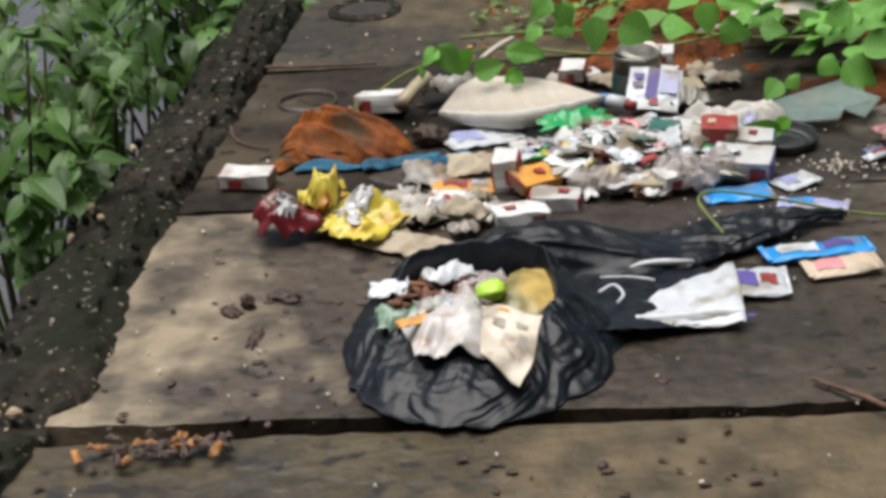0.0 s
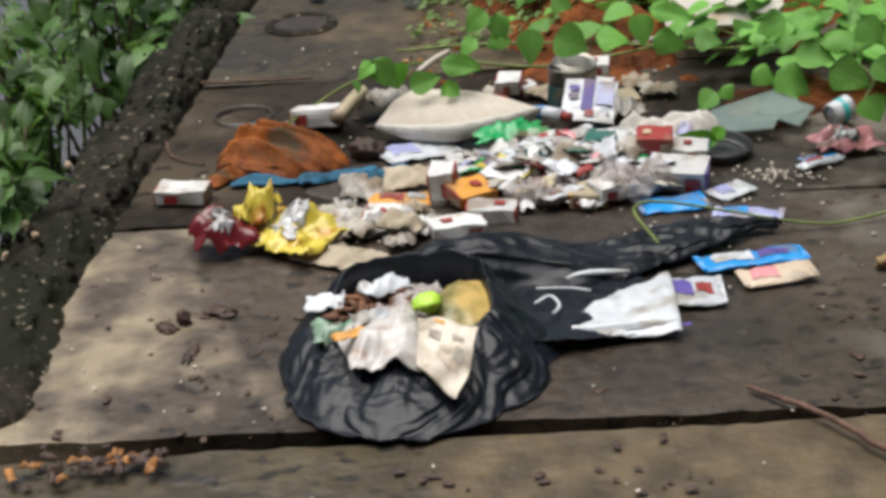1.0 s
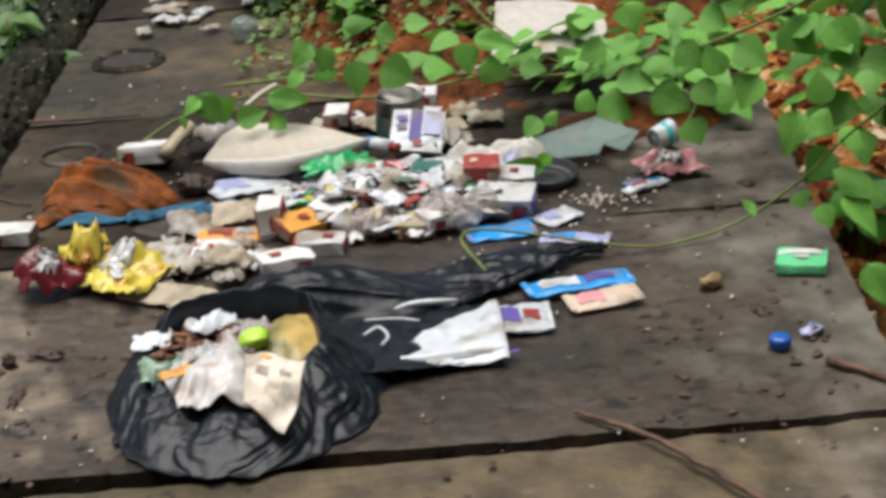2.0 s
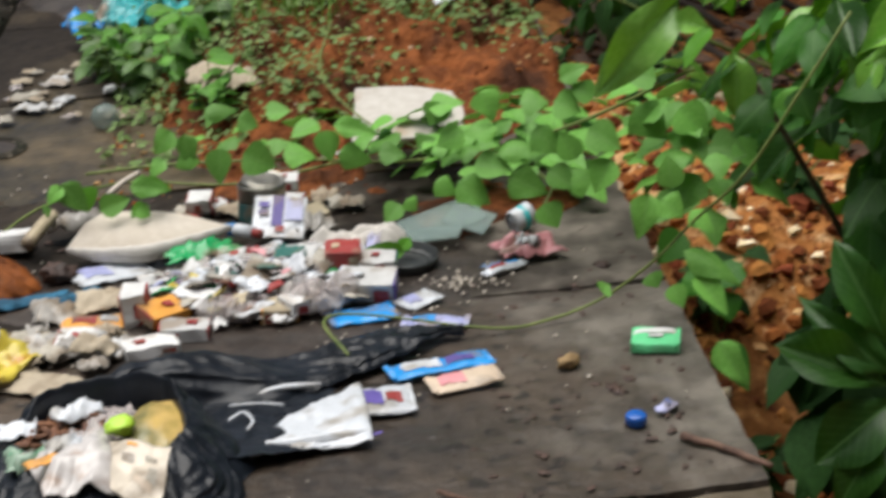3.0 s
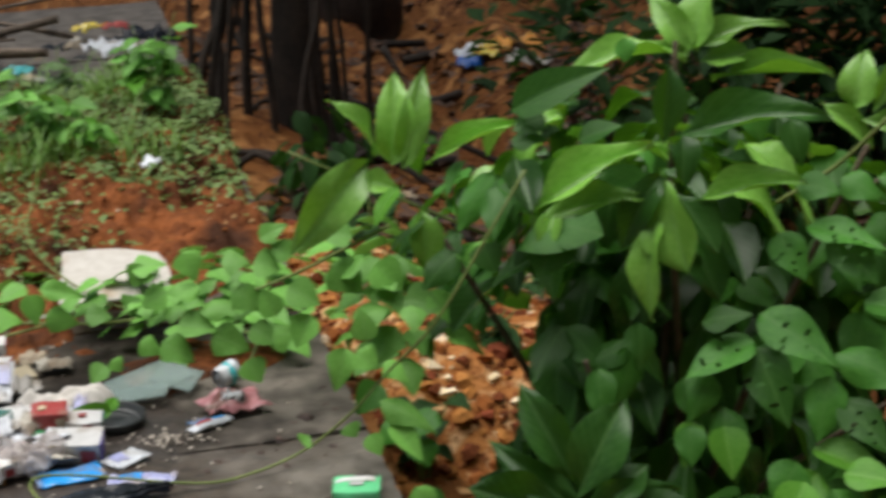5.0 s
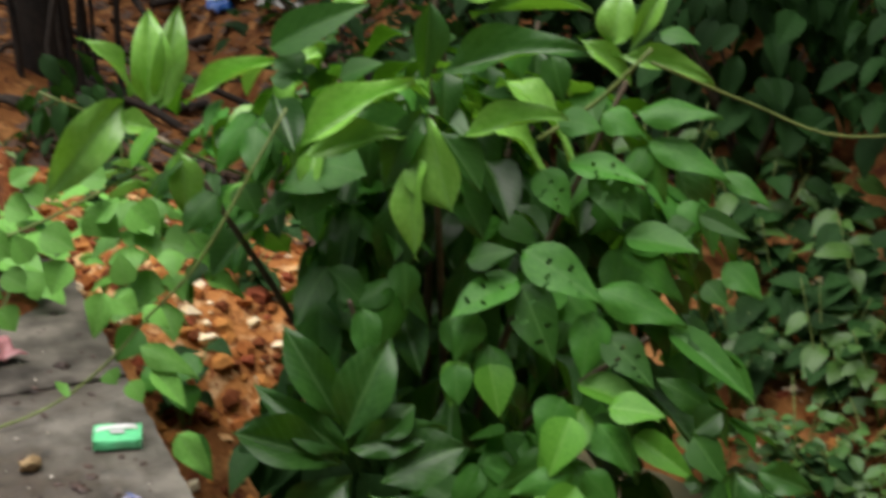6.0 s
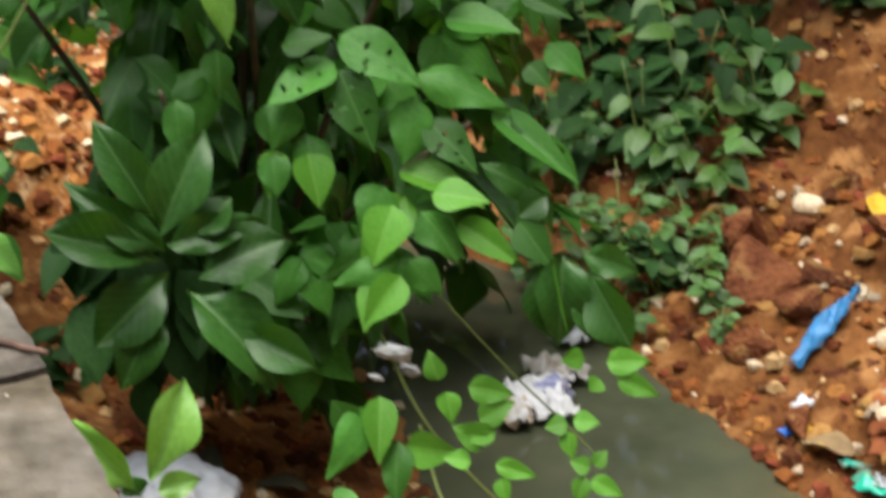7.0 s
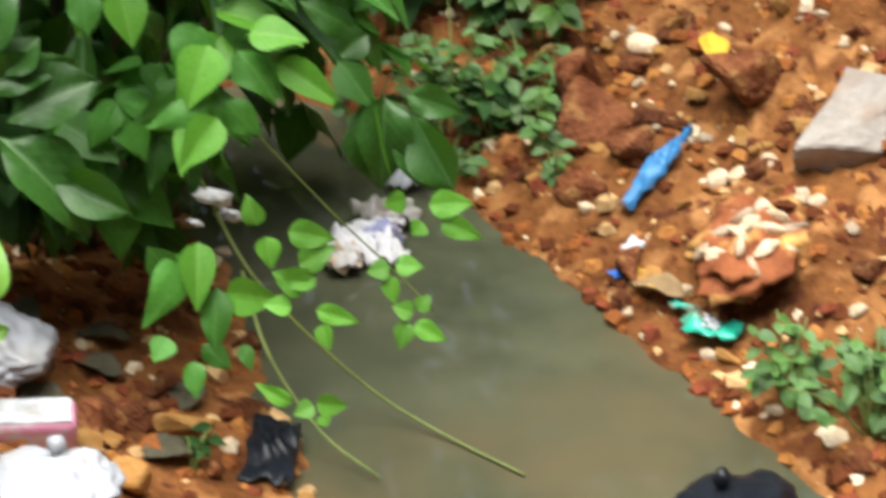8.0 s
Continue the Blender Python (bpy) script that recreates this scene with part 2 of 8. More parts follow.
GX = stretched(-300, -1.2, 3.6, 300, 0.022, 26)
GY = stretched(-300, 0.6, 6.2, 400, 0.03, 26)
verts = [(x, y, land(x, y) if max(abs(x), abs(y)) < 40 else -0.3) for y in GY for x in GX]
w = len(GX)
faces = [(j * w + i, j * w + i + 1, j * w + w + i + 1, j * w + w + i) for j in range(len(GY) - 1) for i in range(w - 1)]
ground_mesh = bpy.data.meshes.new("ground")
ground_mesh.from_pydata(verts, [], faces)
ground_mesh.shade_smooth()
ground_mesh.materials.append(SOIL)
ground = tagged(new("ground", ground_mesh), "lumpy wet red laterite soil beside the ditch", "ground", kind="structure")

water = thing("water", "murky green-brown standing water in the ditch", "water", kind="structure", smooth=True, material=WATER,
              bm=sheet_bm(40, 80, lambda u, v: (0.7 + 1.7 * u, -1.6 + 6.8 * v, WATER_Z + 0.001 * wob(u * 9, v * 30, 0))))
canal = thing("water_canal", "flat grey water beyond the kerb", "water", kind="structure", smooth=True, material=WATER_LEFT,
              bm=sheet_bm(60, 80, lambda u, v: (left_edge(-1.6 + 15.8 * v) - 0.16 - 9 * u, -1.6 + 15.8 * v, -0.45 + 0.002 * wob(u * 30, v * 40, 0))))


# the slabs that cover the drain, each with a rough worn edge
def slab(y0a, y1a, label, sag=0.0, k=0.0, look_of=CONCRETE, close=0.0):
    def top(u, v):
        y = y0a + v * (y1a - y0a)
        x = left_edge(y) + u * (right_edge(y) - left_edge(y))
        y -= 0.05 * (x + 0.4) + close * u * (1 - v)
        edge = min(u, 1 - u, v, 1 - v)
        fray = 0.006 * wob(x, y, 0, 22, k)
        z = 0.005 * wob(x, y, 0, 4, k) + 0.0022 * wob(x, y, 0, 30, k) + sag
        return (x + (fray if u in (0, 1) else 0), y + (fray if v in (0, 1) else 0), z)
    bm = sheet_bm(70, 44, top, thick=-0.11)
    return thing("slab", label, "slab", kind="structure", bm=bm, material=look_of, smooth=False)


slab(0.72, 1.375, "damp grey-brown concrete slab", k=1)
slab(1.39, 2.043, "damp brown concrete slab with a chipped edge", -0.004, k=2, look_of=OLIVE)
slab(2.085, 2.728, "stained concrete slab with pale dry patches", k=3, look_of=DRYING, close=0.03)
slab(2.742, 3.385, "dark wet concrete slab under the litter", k=4)
slab(3.4, 4.05, "damp concrete slab with a round drain hole", k=5, look_of=OLIVE)
slab(4.065, 4.72, "concrete slab under red soil", k=6)
slab(4.735, 5.39, "concrete slab under soil and weeds", k=7)
slab(5.405, 6.1, "bare grey concrete slab end", k=8)
slab(6.115, 7.2, "bare grey concrete slab end", k=9)


# side walls of the drain under the slabs
def wall_bm(edge, inward, y0, y1):
    bm = bmesh.new()
    a, b, c, d = edge(y0), edge(y1), edge(y1) + inward, edge(y0) + inward
    low = [bm.verts.new(p) for p in ((a, y0, -0.75), (b, y1, -0.75), (c, y1, -0.75), (d, y0, -0.75))]
    high = [bm.verts.new((v.co.x, v.co.y, -0.125)) for v in low]
    bm.faces.new(high)
    bm.faces.new(low[::-1])
    for i in range(4):
        bm.faces.new((low[i], low[(i + 1) % 4], high[(i + 1) % 4], high[i]))
    bmesh.ops.recalc_face_normals(bm, faces=bm.faces[:])
    return bm


thing("wall_east", "rough concrete side wall of the drain", "wall", kind="structure", bm=wall_bm(lambda y: right_edge(y) - 0.02, -0.12, 0.72, 7.2), material=KERB)
thing("wall_west", "rough concrete side wall of the drain", "wall", kind="structure", bm=wall_bm(lambda y: left_edge(y) + 0.02, 0.12, 0.72, 7.2), material=KERB)


# the crumbling kerb along the canal
def kerb_at(u, v):
    y = 0.7 + 6.5 * v
    a = -0.9 + u * 3.4
    half = 0.085 + 0.018 * wob(0, y, 0, 5) - 0.02 * smooth(2.4, 3.6, y)
    spill = 0.036 * smooth(2.1, 2.16, y) * smooth(2.5, 2.25, y) * smooth(0.4, 1, u)
    x = left_edge(y) - 0.069 + spill + half * (1.9 * u - 0.95)
    z = -0.05 + 0.07 * math.sin(math.pi * min(1, max(0, u))) ** 0.2 if 0 < u < 1 else -0.48
    z += 0.02 * wob(x, y, 0, 9) + 0.009 * wob(x, y, 0, 30, 3) + 0.009 * wob(x, y, 0, 85, 5) if 0 < u < 1 else 0
    x += 0.014 * wob(u, y, 0, 9, 2) + 0.01 * wob(u * 3, y, 0, 30, 7)
    return (x, y, z)


thing("kerb", "crumbling exposed-aggregate concrete kerb, mossy, darkened for the bushes' shade", "kerb", kind="structure", material=KERB, smooth=True, bm=sheet_bm(22, 640, kerb_at))


# red soil heaped on the far slabs
def hump(u, v):
    y = 3.12 + 2.35 * v + 0.05 * wob(u, v, 0, 3)
    le, re = left_edge(y) + 0.3 + 0.25 * smooth(0.5, 0, v), right_edge(y) - 0.01
    x = le + u * (re - le)
    edge = min(1.0, min(u * 3.0, v * 3.2, (1 - v) * 3.0, (1 - u) * 14 + 0.25))
    z = -0.012 + 0.15 * smooth(0, 1, edge) * (0.6 + 0.4 * smooth(0.1, 0.5, v))
    return (x, y, z + (0.055 * wob(x, y, 0, 4, 2) + 0.05 * wob(x, y, 0, 11, 5) + 0.03 * wob(x, y, 0, 30, 1)) * smooth(0, 0.5, edge))


soil_mound = thing("soil_mound", "low mound of red crumbly soil over the slabs", "soil", kind="structure", material=MOUND_SOIL, smooth=True, bm=sheet_bm(110, 160, hump))



def spill(u, v):
    x, y = 0.5 + 0.42 * u, 2.9 + 0.34 * v
    r = math.hypot(2 * u - 1, 2 * v - 1.1) + 0.5 * wob(x, y, 0, 9, 2)
    return (x, y, -0.009 + 0.016 * smooth(1.0, 0.4, r) + 0.004 * wob(x, y, 0, 40) * smooth(1.1, 0.7, r))


thing("soil_spill", "thin red soil washed over the slab from the mound", "soil", kind="structure", material=MOUND_SOIL, smooth=True, bm=sheet_bm(60, 50, spill))

# an unseen wall added behind the camera to shut off the low sky there
PLASTER = shader("blocker_plaster", (0.1, 0.095, 0.085), (0.2, 0.19, 0.17), scale=2, fine=30, rough=0.85, bump=0.3)
thing("wall_south", "unseen wall added behind the camera to block the low sky", "wall", pose(0.5, -1.6, -0.62), kind="structure", bm=box_bm(16, 0.2, 6.0, 0.01, 1), material=PLASTER)

# laterite gravel beside the slabs, behind the shrub; daylight is put into its colour
GRAVEL = shader("lit_laterite", (0.26, 0.085, 0.02), (0.52, 0.225, 0.07), scale=16, fine=70, rough=0.85, bump=1.0, bump_size=0.03, spec=0.15,
                stain=(0.62, 0.38, 0.19), stain_scale=28, stain_at=0.6, specks=((0.2, 0.06, 0.02), 34, 0.6))


def gravel_z(x, y):
    u, v = (x - 1.0) / 0.8, (y - 2.9) / 1.6
    edge = min(u, 1 - u, v, 1 - v)
    return land(x, y) - 0.02 + 0.075 * smooth(0, 0.22, edge) + 0.02 * wob(x, y, 0, 14, 3) * smooth(0, 0.15, edge)


thing("gravel_bank", "orange laterite gravel beside the slabs, coloured as if sunlit", "gravel", kind="structure", material=GRAVEL, smooth=True,
      bm=sheet_bm(60, 110, lambda u, v: (1.0 + 0.8 * u, 2.9 + 1.6 * v, gravel_z(1.0 + 0.8 * u, 2.9 + 1.6 * v))))

# ---- plants ----
def veined(m, pale, many=9.0, strength=0.45):
    """Adds a pale midrib and side veins to a leaf, in the leaf's own length and width."""
    n, l = m.node_tree.nodes, m.node_tree.links
    b = n["Principled BSDF"]
    source = b.inputs["Base Color"].links[0].from_socket
    sep = n.new("ShaderNodeSeparateXYZ")
    l.new(n.new("ShaderNodeTexCoord").outputs["Object"], sep.inputs[0])

    def sums(op, one, two, third=None):
        node = n.new("ShaderNodeMath")
        node.operation = op
        for slot, value in enumerate((one, two, third)):
            if value is None:
                continue
            if isinstance(value, (int, float)):
                node.inputs[slot].default_value = value
            else:
                l.new(value, node.inputs[slot])
        return node.outputs[0]

    side = sums("ABSOLUTE", sep.outputs[0], None)
    rib = sums("LESS_THAN", side, 0.022)
    wave = sums("FRACT", sums("MULTIPLY", sums("MULTIPLY_ADD", side, -0.75, sep.outputs[1]), many), None)
    vein = sums("MULTIPLY", sums("LESS_THAN", wave, 0.1), 0.55)
    line = sums("MULTIPLY", sums("MAXIMUM", rib, vein), strength)
    mixed = n.new("ShaderNodeMix")
    mixed.data_type = "RGBA"
    l.new(line, mixed.inputs["Factor"])
    l.new(source, mixed.inputs["A"])
    mixed.inputs["B"].default_value = (*pale, 1)
    l.new(mixed.outputs["Result"], b.inputs["Base Color"])
    return m


GREEN_BROAD = veined(leaf_shader("broad_leaf", (0.016, 0.06, 0.009), (0.037, 0.108, 0.018), (0.12, 0.34, 0.012), rough=0.32, vary=0.45), (0.13, 0.26, 0.08))
# paler young leaves, with the light on the upper whorls put into the green
GREEN_TOP = veined(leaf_shader("pale_lit_leaf", (0.14, 0.34, 0.04), (0.25, 0.5, 0.09), (0.24, 0.55, 0.03), rough=0.3, vary=0.3), (0.2, 0.38, 0.12))
GREEN_VINE = veined(leaf_shader("vine_leaf", (0.03, 0.12, 0.015), (0.061, 0.195, 0.026), (0.15, 0.4, 0.025), rough=0.42, vary=0.6), (0.11, 0.25, 0.06), 7)
GREEN_YOUNG = veined(leaf_shader("young_leaf", (0.06, 0.215, 0.014), (0.11, 0.3, 0.03), (0.2, 0.4, 0.04), rough=0.45, vary=0.25), (0.2, 0.4, 0.08), 7)
GREEN_HEART = veined(leaf_shader("creeper_leaf", (0.11, 0.31, 0.045), (0.2, 0.45, 0.09), (0.2, 0.42, 0.06), rough=0.45, vary=0.35), (0.18, 0.34, 0.1), 6)
for soft_leaf, shine in ((GREEN_VINE, 0.22), (GREEN_BROAD, 0.3), (GREEN_YOUNG, 0.25), (GREEN_HEART, 0.25)):
    soft_leaf.node_tree.nodes["Principled BSDF"].inputs["Specular IOR Level"].default_value = shine
GREEN_BUSH = veined(leaf_shader("bush_leaf", (0.042, 0.11, 0.016), (0.088, 0.185, 0.034), (0.153, 0.289, 0.051), rough=0.45, vary=0.4), (0.16, 0.28, 0.09), 7)
# a darker green with the shade of deep foliage put into its colour
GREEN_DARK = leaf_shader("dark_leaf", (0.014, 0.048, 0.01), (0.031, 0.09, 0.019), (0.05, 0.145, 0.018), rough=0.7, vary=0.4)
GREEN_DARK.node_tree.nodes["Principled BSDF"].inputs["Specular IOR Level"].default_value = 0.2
GREEN_HERB = leaf_shader("herb_leaf", (0.054, 0.144, 0.0288), (0.101, 0.216, 0.0504), (0.115, 0.216, 0.0432), rough=0.5, vary=0.35)
STEM = shader("green_stem", (0.1, 0.15, 0.03), (0.2, 0.25, 0.06), scale=20, rough=0.6, bump=0.3)
WOODY = shader("woody_stem", (0.05, 0.035, 0.02), (0.12, 0.09, 0.05), scale=20, rough=0.8, bump=0.5)
DRY = shader("dry_leaf", (0.16, 0.1, 0.045), (0.3, 0.2, 0.09), scale=6, fine=40, rough=0.8, bump=0.5)
YELLOW = shader("yellow_leaf", (0.55, 0.33, 0.02), (0.68, 0.42, 0.03), scale=5, fine=40, rough=0.6, bump=0.3, stain=(0.3, 0.16, 0.02), stain_scale=7, stain_at=0.63)


def leaf_mesh(name, shape, material, bend=0.25, fold=0.25, curl=0.0, wave=0.0, steps=11, holes=()):
    """A leaf one unit long and one wide: shape(v) is half its width along it; bent down, folded at the midrib, waved at the rim."""
    bm = bmesh.new()
    cols = (-1.0, -0.62, -0.28, 0.0, 0.28, 0.62, 1.0)
    rows = []
    for j in range(steps + 1):
        v = j / steps
        half = max(shape(v), 0.004)
        row = []
        for c in cols:
            x = c * half
            z = fold * abs(x) - bend * v * v + wave * math.sin(9 * v + 2 * c) * c * c * 0.06 - curl * x * x
            row.append(bm.verts.new((x, v - 0.12 * bend * v * v, z)))
        rows.append(row)
    for j in range(steps):
        for i in range(len(cols) - 1):
            if (j, i) not in holes:
                bm.faces.new((rows[j][i], rows[j][i + 1], rows[j + 1][i + 1], rows[j + 1][i]))
    return mesh_of(bm, material, True, name)


def elliptic(v):
    return 0.5 * math.sin(math.pi * v ** 0.85) ** 0.8 * (1 - 0.12 * v) if 0 < v < 1 else 0.0


def obovate(v):
    return 0.5 * math.sin(math.pi * v ** 1.25) ** 0.85 if 0 < v < 1 else 0.0


def rhombic(v):
    return 0.5 * math.sin(math.pi * v ** 0.66) ** 0.92 * (1.04 - 0.12 * v) if 0 < v < 1 else 0.0


def heart(v):
    return 0.5 * (v / 0.26) ** 0.5 if v < 0.26 else 0.5 * max(0.0, 1 - ((v - 0.26) / 0.74) ** 1.25) ** 0.85


BROAD = [leaf_mesh("leaf_broad", obovate, GREEN_BROAD, 0.3, 0.3, 0.0, 1.0), leaf_mesh("leaf_broad", elliptic, GREEN_BROAD, 0.45, 0.38, 0.3, 1.3), leaf_mesh("leaf_broad", obovate, GREEN_BROAD, 0.12, 0.45, 0.2, 0.8)]
# pale leaf copies of BROAD, coloured brighter as if lit from above
PALE_LIT = [leaf_mesh("leaf_pale_lit", obovate, GREEN_TOP, 0.3, 0.3, 0.0, 1.0), leaf_mesh("leaf_pale_lit", elliptic, GREEN_TOP, 0.45, 0.38, 0.3, 1.3), leaf_mesh("leaf_pale_lit", obovate, GREEN_TOP, 0.15, 0.45, 0.2, 0.8)]
MIXED = BROAD + PALE_LIT
TRI = [leaf_mesh("leaf_vine", rhombic, GREEN_VINE, 0.15, 0.16), leaf_mesh("leaf_vine", rhombic, GREEN_VINE, 0.25, 0.1, 0.3, 0.5), leaf_mesh("leaf_vine", rhombic, GREEN_VINE, 0.3, 0.05, 0.4, 0.7)]
HOLED = [leaf_mesh("leaf_holed", rhombic, GREEN_VINE, 0.15, 0.12, 0.1, 0.4, 22, {(8, 4), (11, 1), (13, 3), (6, 2), (16, 4), (9, 5)}),
         leaf_mesh("leaf_holed", rhombic, GREEN_VINE, 0.2, 0.12, 0.1, 0.4, 22, {(5, 2), (9, 4), (12, 1), (15, 3), (15, 4), (7, 5)})]
YOUNG = [leaf_mesh("leaf_young", rhombic, GREEN_YOUNG, 0.2, 0.2), leaf_mesh("leaf_young", rhombic, GREEN_YOUNG, 0.2, 0.2, 0.2, 0.4)]
HEART = [leaf_mesh("leaf_creeper", heart, GREEN_HEART, 0.22, 0.18, 0.2, 0.5), leaf_mesh("leaf_creeper", heart, GREEN_HEART, 0.35, 0.05, 0.5, 0.4), leaf_mesh("leaf_creeper", rhombic, GREEN_HEART, 0.15, 0.2)]
BUSHY = [leaf_mesh("leaf_bush", elliptic, GREEN_BUSH, 0.25, 0.2, 0.1, 0.5), leaf_mesh("leaf_bush", rhombic, GREEN_BUSH, 0.35, 0.15, 0.2, 0.5)]
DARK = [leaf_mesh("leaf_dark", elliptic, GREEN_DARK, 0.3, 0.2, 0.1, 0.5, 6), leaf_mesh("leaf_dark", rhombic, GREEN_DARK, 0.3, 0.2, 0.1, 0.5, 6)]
HERB = [leaf_mesh("leaf_herb", obovate, GREEN_HERB, 0.3, 0.2, 0.2, 0.3, 6), leaf_mesh("leaf_herb", elliptic, GREEN_HERB, 0.2, 0.2, 0.1, 0.3, 6)]
dice = random.Random(11)


# openings in the foliage, down to the water and to the sunlit soil
GAPS = [(Vector((1.2, 1.89, -0.05)), Vector((1.63, 2.56, -0.48)), 0.062), (Vector((0.988, 2.2, 0.314)), Vector((1.482, 3.4, -0.115)), 0.045),
        (Vector((0.949, 2.2, 0.234)), Vector((1.423, 3.4, -0.237)), 0.05), (Vector((0.901, 2.2, 0.13)), Vector((1.35, 3.4, -0.395)), 0.045)]


def in_gap(p):
    for a, b, r in GAPS:
        near = a + (b - a) * min(1.0, max(0.0, (p - a).dot(b - a) / (b - a).length_squared))
        if (p - near).length < r:
            return True
    return False


def leaf(plant, meshes, base, tip, width, face=None, name="leaf"):
    """One leaf from its stalk to its tip, its upper side towards the open air."""
    base, tip = Vector(base), Vector(tip)
    way = tip - base
    if in_gap(base.lerp(tip, 0.5)):
        return None
    if face is None:
        face = Vector((-0.36 * base.x, -0.36 * base.y, 0.4 + 0.75 * smooth(-0.1, 0.45, base.z))).normalized() + Vector((dice.uniform(-0.45, 0.45), dice.uniform(-0.45, 0.45), dice.uniform(-0.1, 0.4)))
    y = way.normalized()
    x = y.cross(Vector(face)).normalized()
    z = x.cross(y)
    m = Matrix((x * width, y * way.length, z * way.length)).transposed().to_4x4()
    m.translation = base
    ob = new(name, dice.choice(meshes))
    ob.parent = plant
    ob.matrix_basis = plant.matrix_basis.inverted() @ m
    return ob


def plant_at(name, x, y, z, label, category, group=""):
    return thing(name, label, category, pose(x, y, z), group)


def stalk(plant, points, thick, thin, material=STEM, name="stem", n=5, sides=6):
    pts = curve_points(points, n)
    base = plant.matrix_basis.inverted()
    radii = [thick + (thin - thick) * i / (len(pts) - 1) for i in range(len(pts))]
    return part(name, tube_bm([base @ p for p in pts], radii, sides), material, plant, smooth=True)


def fill(plant, meshes, centre, radii, count, size, droop=0.6, hollow=0.55, slim=0.62, three=False):
    """Leaves through an oval body of foliage, most near its outside, tips hanging outwards, singly or in threes on one stalk."""
    c = Vector(centre)
    for _ in range(count // 3 if three else count):
        d = Vector((dice.gauss(0, 1), dice.gauss(0, 1), dice.gauss(0.15, 1))).normalized()
        r = dice.uniform(hollow, 1.0)
        base = c + Vector((d.x * radii[0], d.y * radii[1], d.z * radii[2])) * r
        long = size * dice.uniform(0.7, 1.25)
        out = (Vector((d.x, d.y, 0)) + Vector((dice.uniform(-0.7, 0.7), dice.uniform(-0.7, 0.7), 0))).normalized()
        way = (out * 0.75 + Vector((0, 0, -droop * dice.uniform(0.2, 1.4)))).normalized()
        face = Vector((0.5 * d.x, 0.5 * d.y, 1.0 if droop < 0.7 else 0.45))
        wide = long * slim * dice.uniform(0.85, 1.15)
        leaf(plant, meshes, base, base + way * long, wide, face)
        if three:
            across = way.cross(face).normalized()
            for s in (-1, 1):
                turn = way * dice.uniform(0.25, 0.5) + across * s + Vector((0, 0, -0.25))
                leaf(plant, meshes, base, base + turn.normalized() * long * dice.uniform(0.8, 0.95), wide * 0.92, face + 0.3 * s * across)


shrub = plant_at("shrub", 1.32, 2.5, -0.42, "leafy shrub with long glossy dark green leaves in whorls", "shrub")
vine = plant_at("vine", 1.5, 2.55, -0.4, "climbing vine with broad three-part leaves, some insect-bitten", "vine")
trailer = plant_at("trailing_vine", 1.42, 2.3, -0.45, "trailing vine with fresh bright green leaflets over the water", "vine")
creeper = plant_at("creeper", 0.75, 3.2, 0.02, "creeper with pale heart-shaped leaves sprawling over the slabs", "vine")

for top in ((1.0, 2.55, 0.33), (1.28, 2.35, 0.4), (1.32, 2.42, 0.62), (1.6, 2.35, 0.45), (1.28, 2.2, -0.14), (1.12, 2.3, 0.2), (1.55, 2.2, 0.1)):
    foot = Vector((1.34 + 0.05 * dice.uniform(-1, 1), 2.55 + 0.08 * dice.uniform(-1, 1), -0.45))
    mid = foot.lerp(Vector(top), 0.5) + Vector((0.02, 0.03, 0.05))
    stalk(shrub, (foot, mid, top), 0.009, 0.004, WOODY)
shrub_behind = plant_at("shrub", 1.62, 2.85, -0.42, "dense dark shrub behind the climbing vine", "shrub")
vine_behind = plant_at("vine", 1.75, 2.75, -0.42, "shaded vine leaves deep in the shrub", "vine")
for top in ((1.5, 2.8, 0.5), (1.7, 2.8, 0.45), (1.85, 2.7, 0.3), (1.35, 2.95, 0.4)):
    stalk(shrub_behind, ((1.62, 2.85, -0.45), (1.62, 2.84, 0.0), top), 0.01, 0.004, WOODY)
fill(shrub, BROAD, (1.42, 2.66, 0.25), (0.34, 0.26, 0.26), 100, 0.13, 0.7, 0.3, 0.45)
fill(shrub, BROAD, (1.36, 2.4, -0.1), (0.2, 0.2, 0.22), 45, 0.13, 0.9, 0.3, 0.45)
fill(vine, TRI, (1.66, 2.52, 0.12), (0.28, 0.24, 0.34), 120, 0.105, 1.1, 0.3, 0.6, three=True)
fill(vine, TRI, (1.25, 2.78, 0.26), (0.34, 0.22, 0.2), 70, 0.09, 0.7, 0.3, 0.6, three=True)
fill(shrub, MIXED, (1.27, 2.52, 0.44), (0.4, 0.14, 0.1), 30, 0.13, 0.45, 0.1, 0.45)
fill(vine, YOUNG + TRI, (1.2, 2.5, 0.42), (0.36, 0.1, 0.12), 38, 0.085, 0.55, 0.1, 0.6)
fill(shrub_behind, BROAD, (1.6, 2.75, 0.05), (0.42, 0.24, 0.45), 190, 0.15, 0.9, 0.1, 0.5)
fill(vine_behind, TRI, (1.72, 2.62, -0.12), (0.3, 0.22, 0.26), 130, 0.11, 1.1, 0.1, 0.6, three=True)
# DARK leaves among the vines stand in for shade low in the shrub
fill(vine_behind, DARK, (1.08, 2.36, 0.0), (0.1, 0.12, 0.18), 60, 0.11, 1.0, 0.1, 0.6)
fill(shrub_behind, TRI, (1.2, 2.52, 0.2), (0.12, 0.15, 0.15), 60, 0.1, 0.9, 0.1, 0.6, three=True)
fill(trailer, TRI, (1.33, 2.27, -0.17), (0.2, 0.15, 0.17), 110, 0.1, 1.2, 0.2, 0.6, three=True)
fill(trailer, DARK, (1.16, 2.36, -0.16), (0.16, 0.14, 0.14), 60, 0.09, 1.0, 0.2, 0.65)
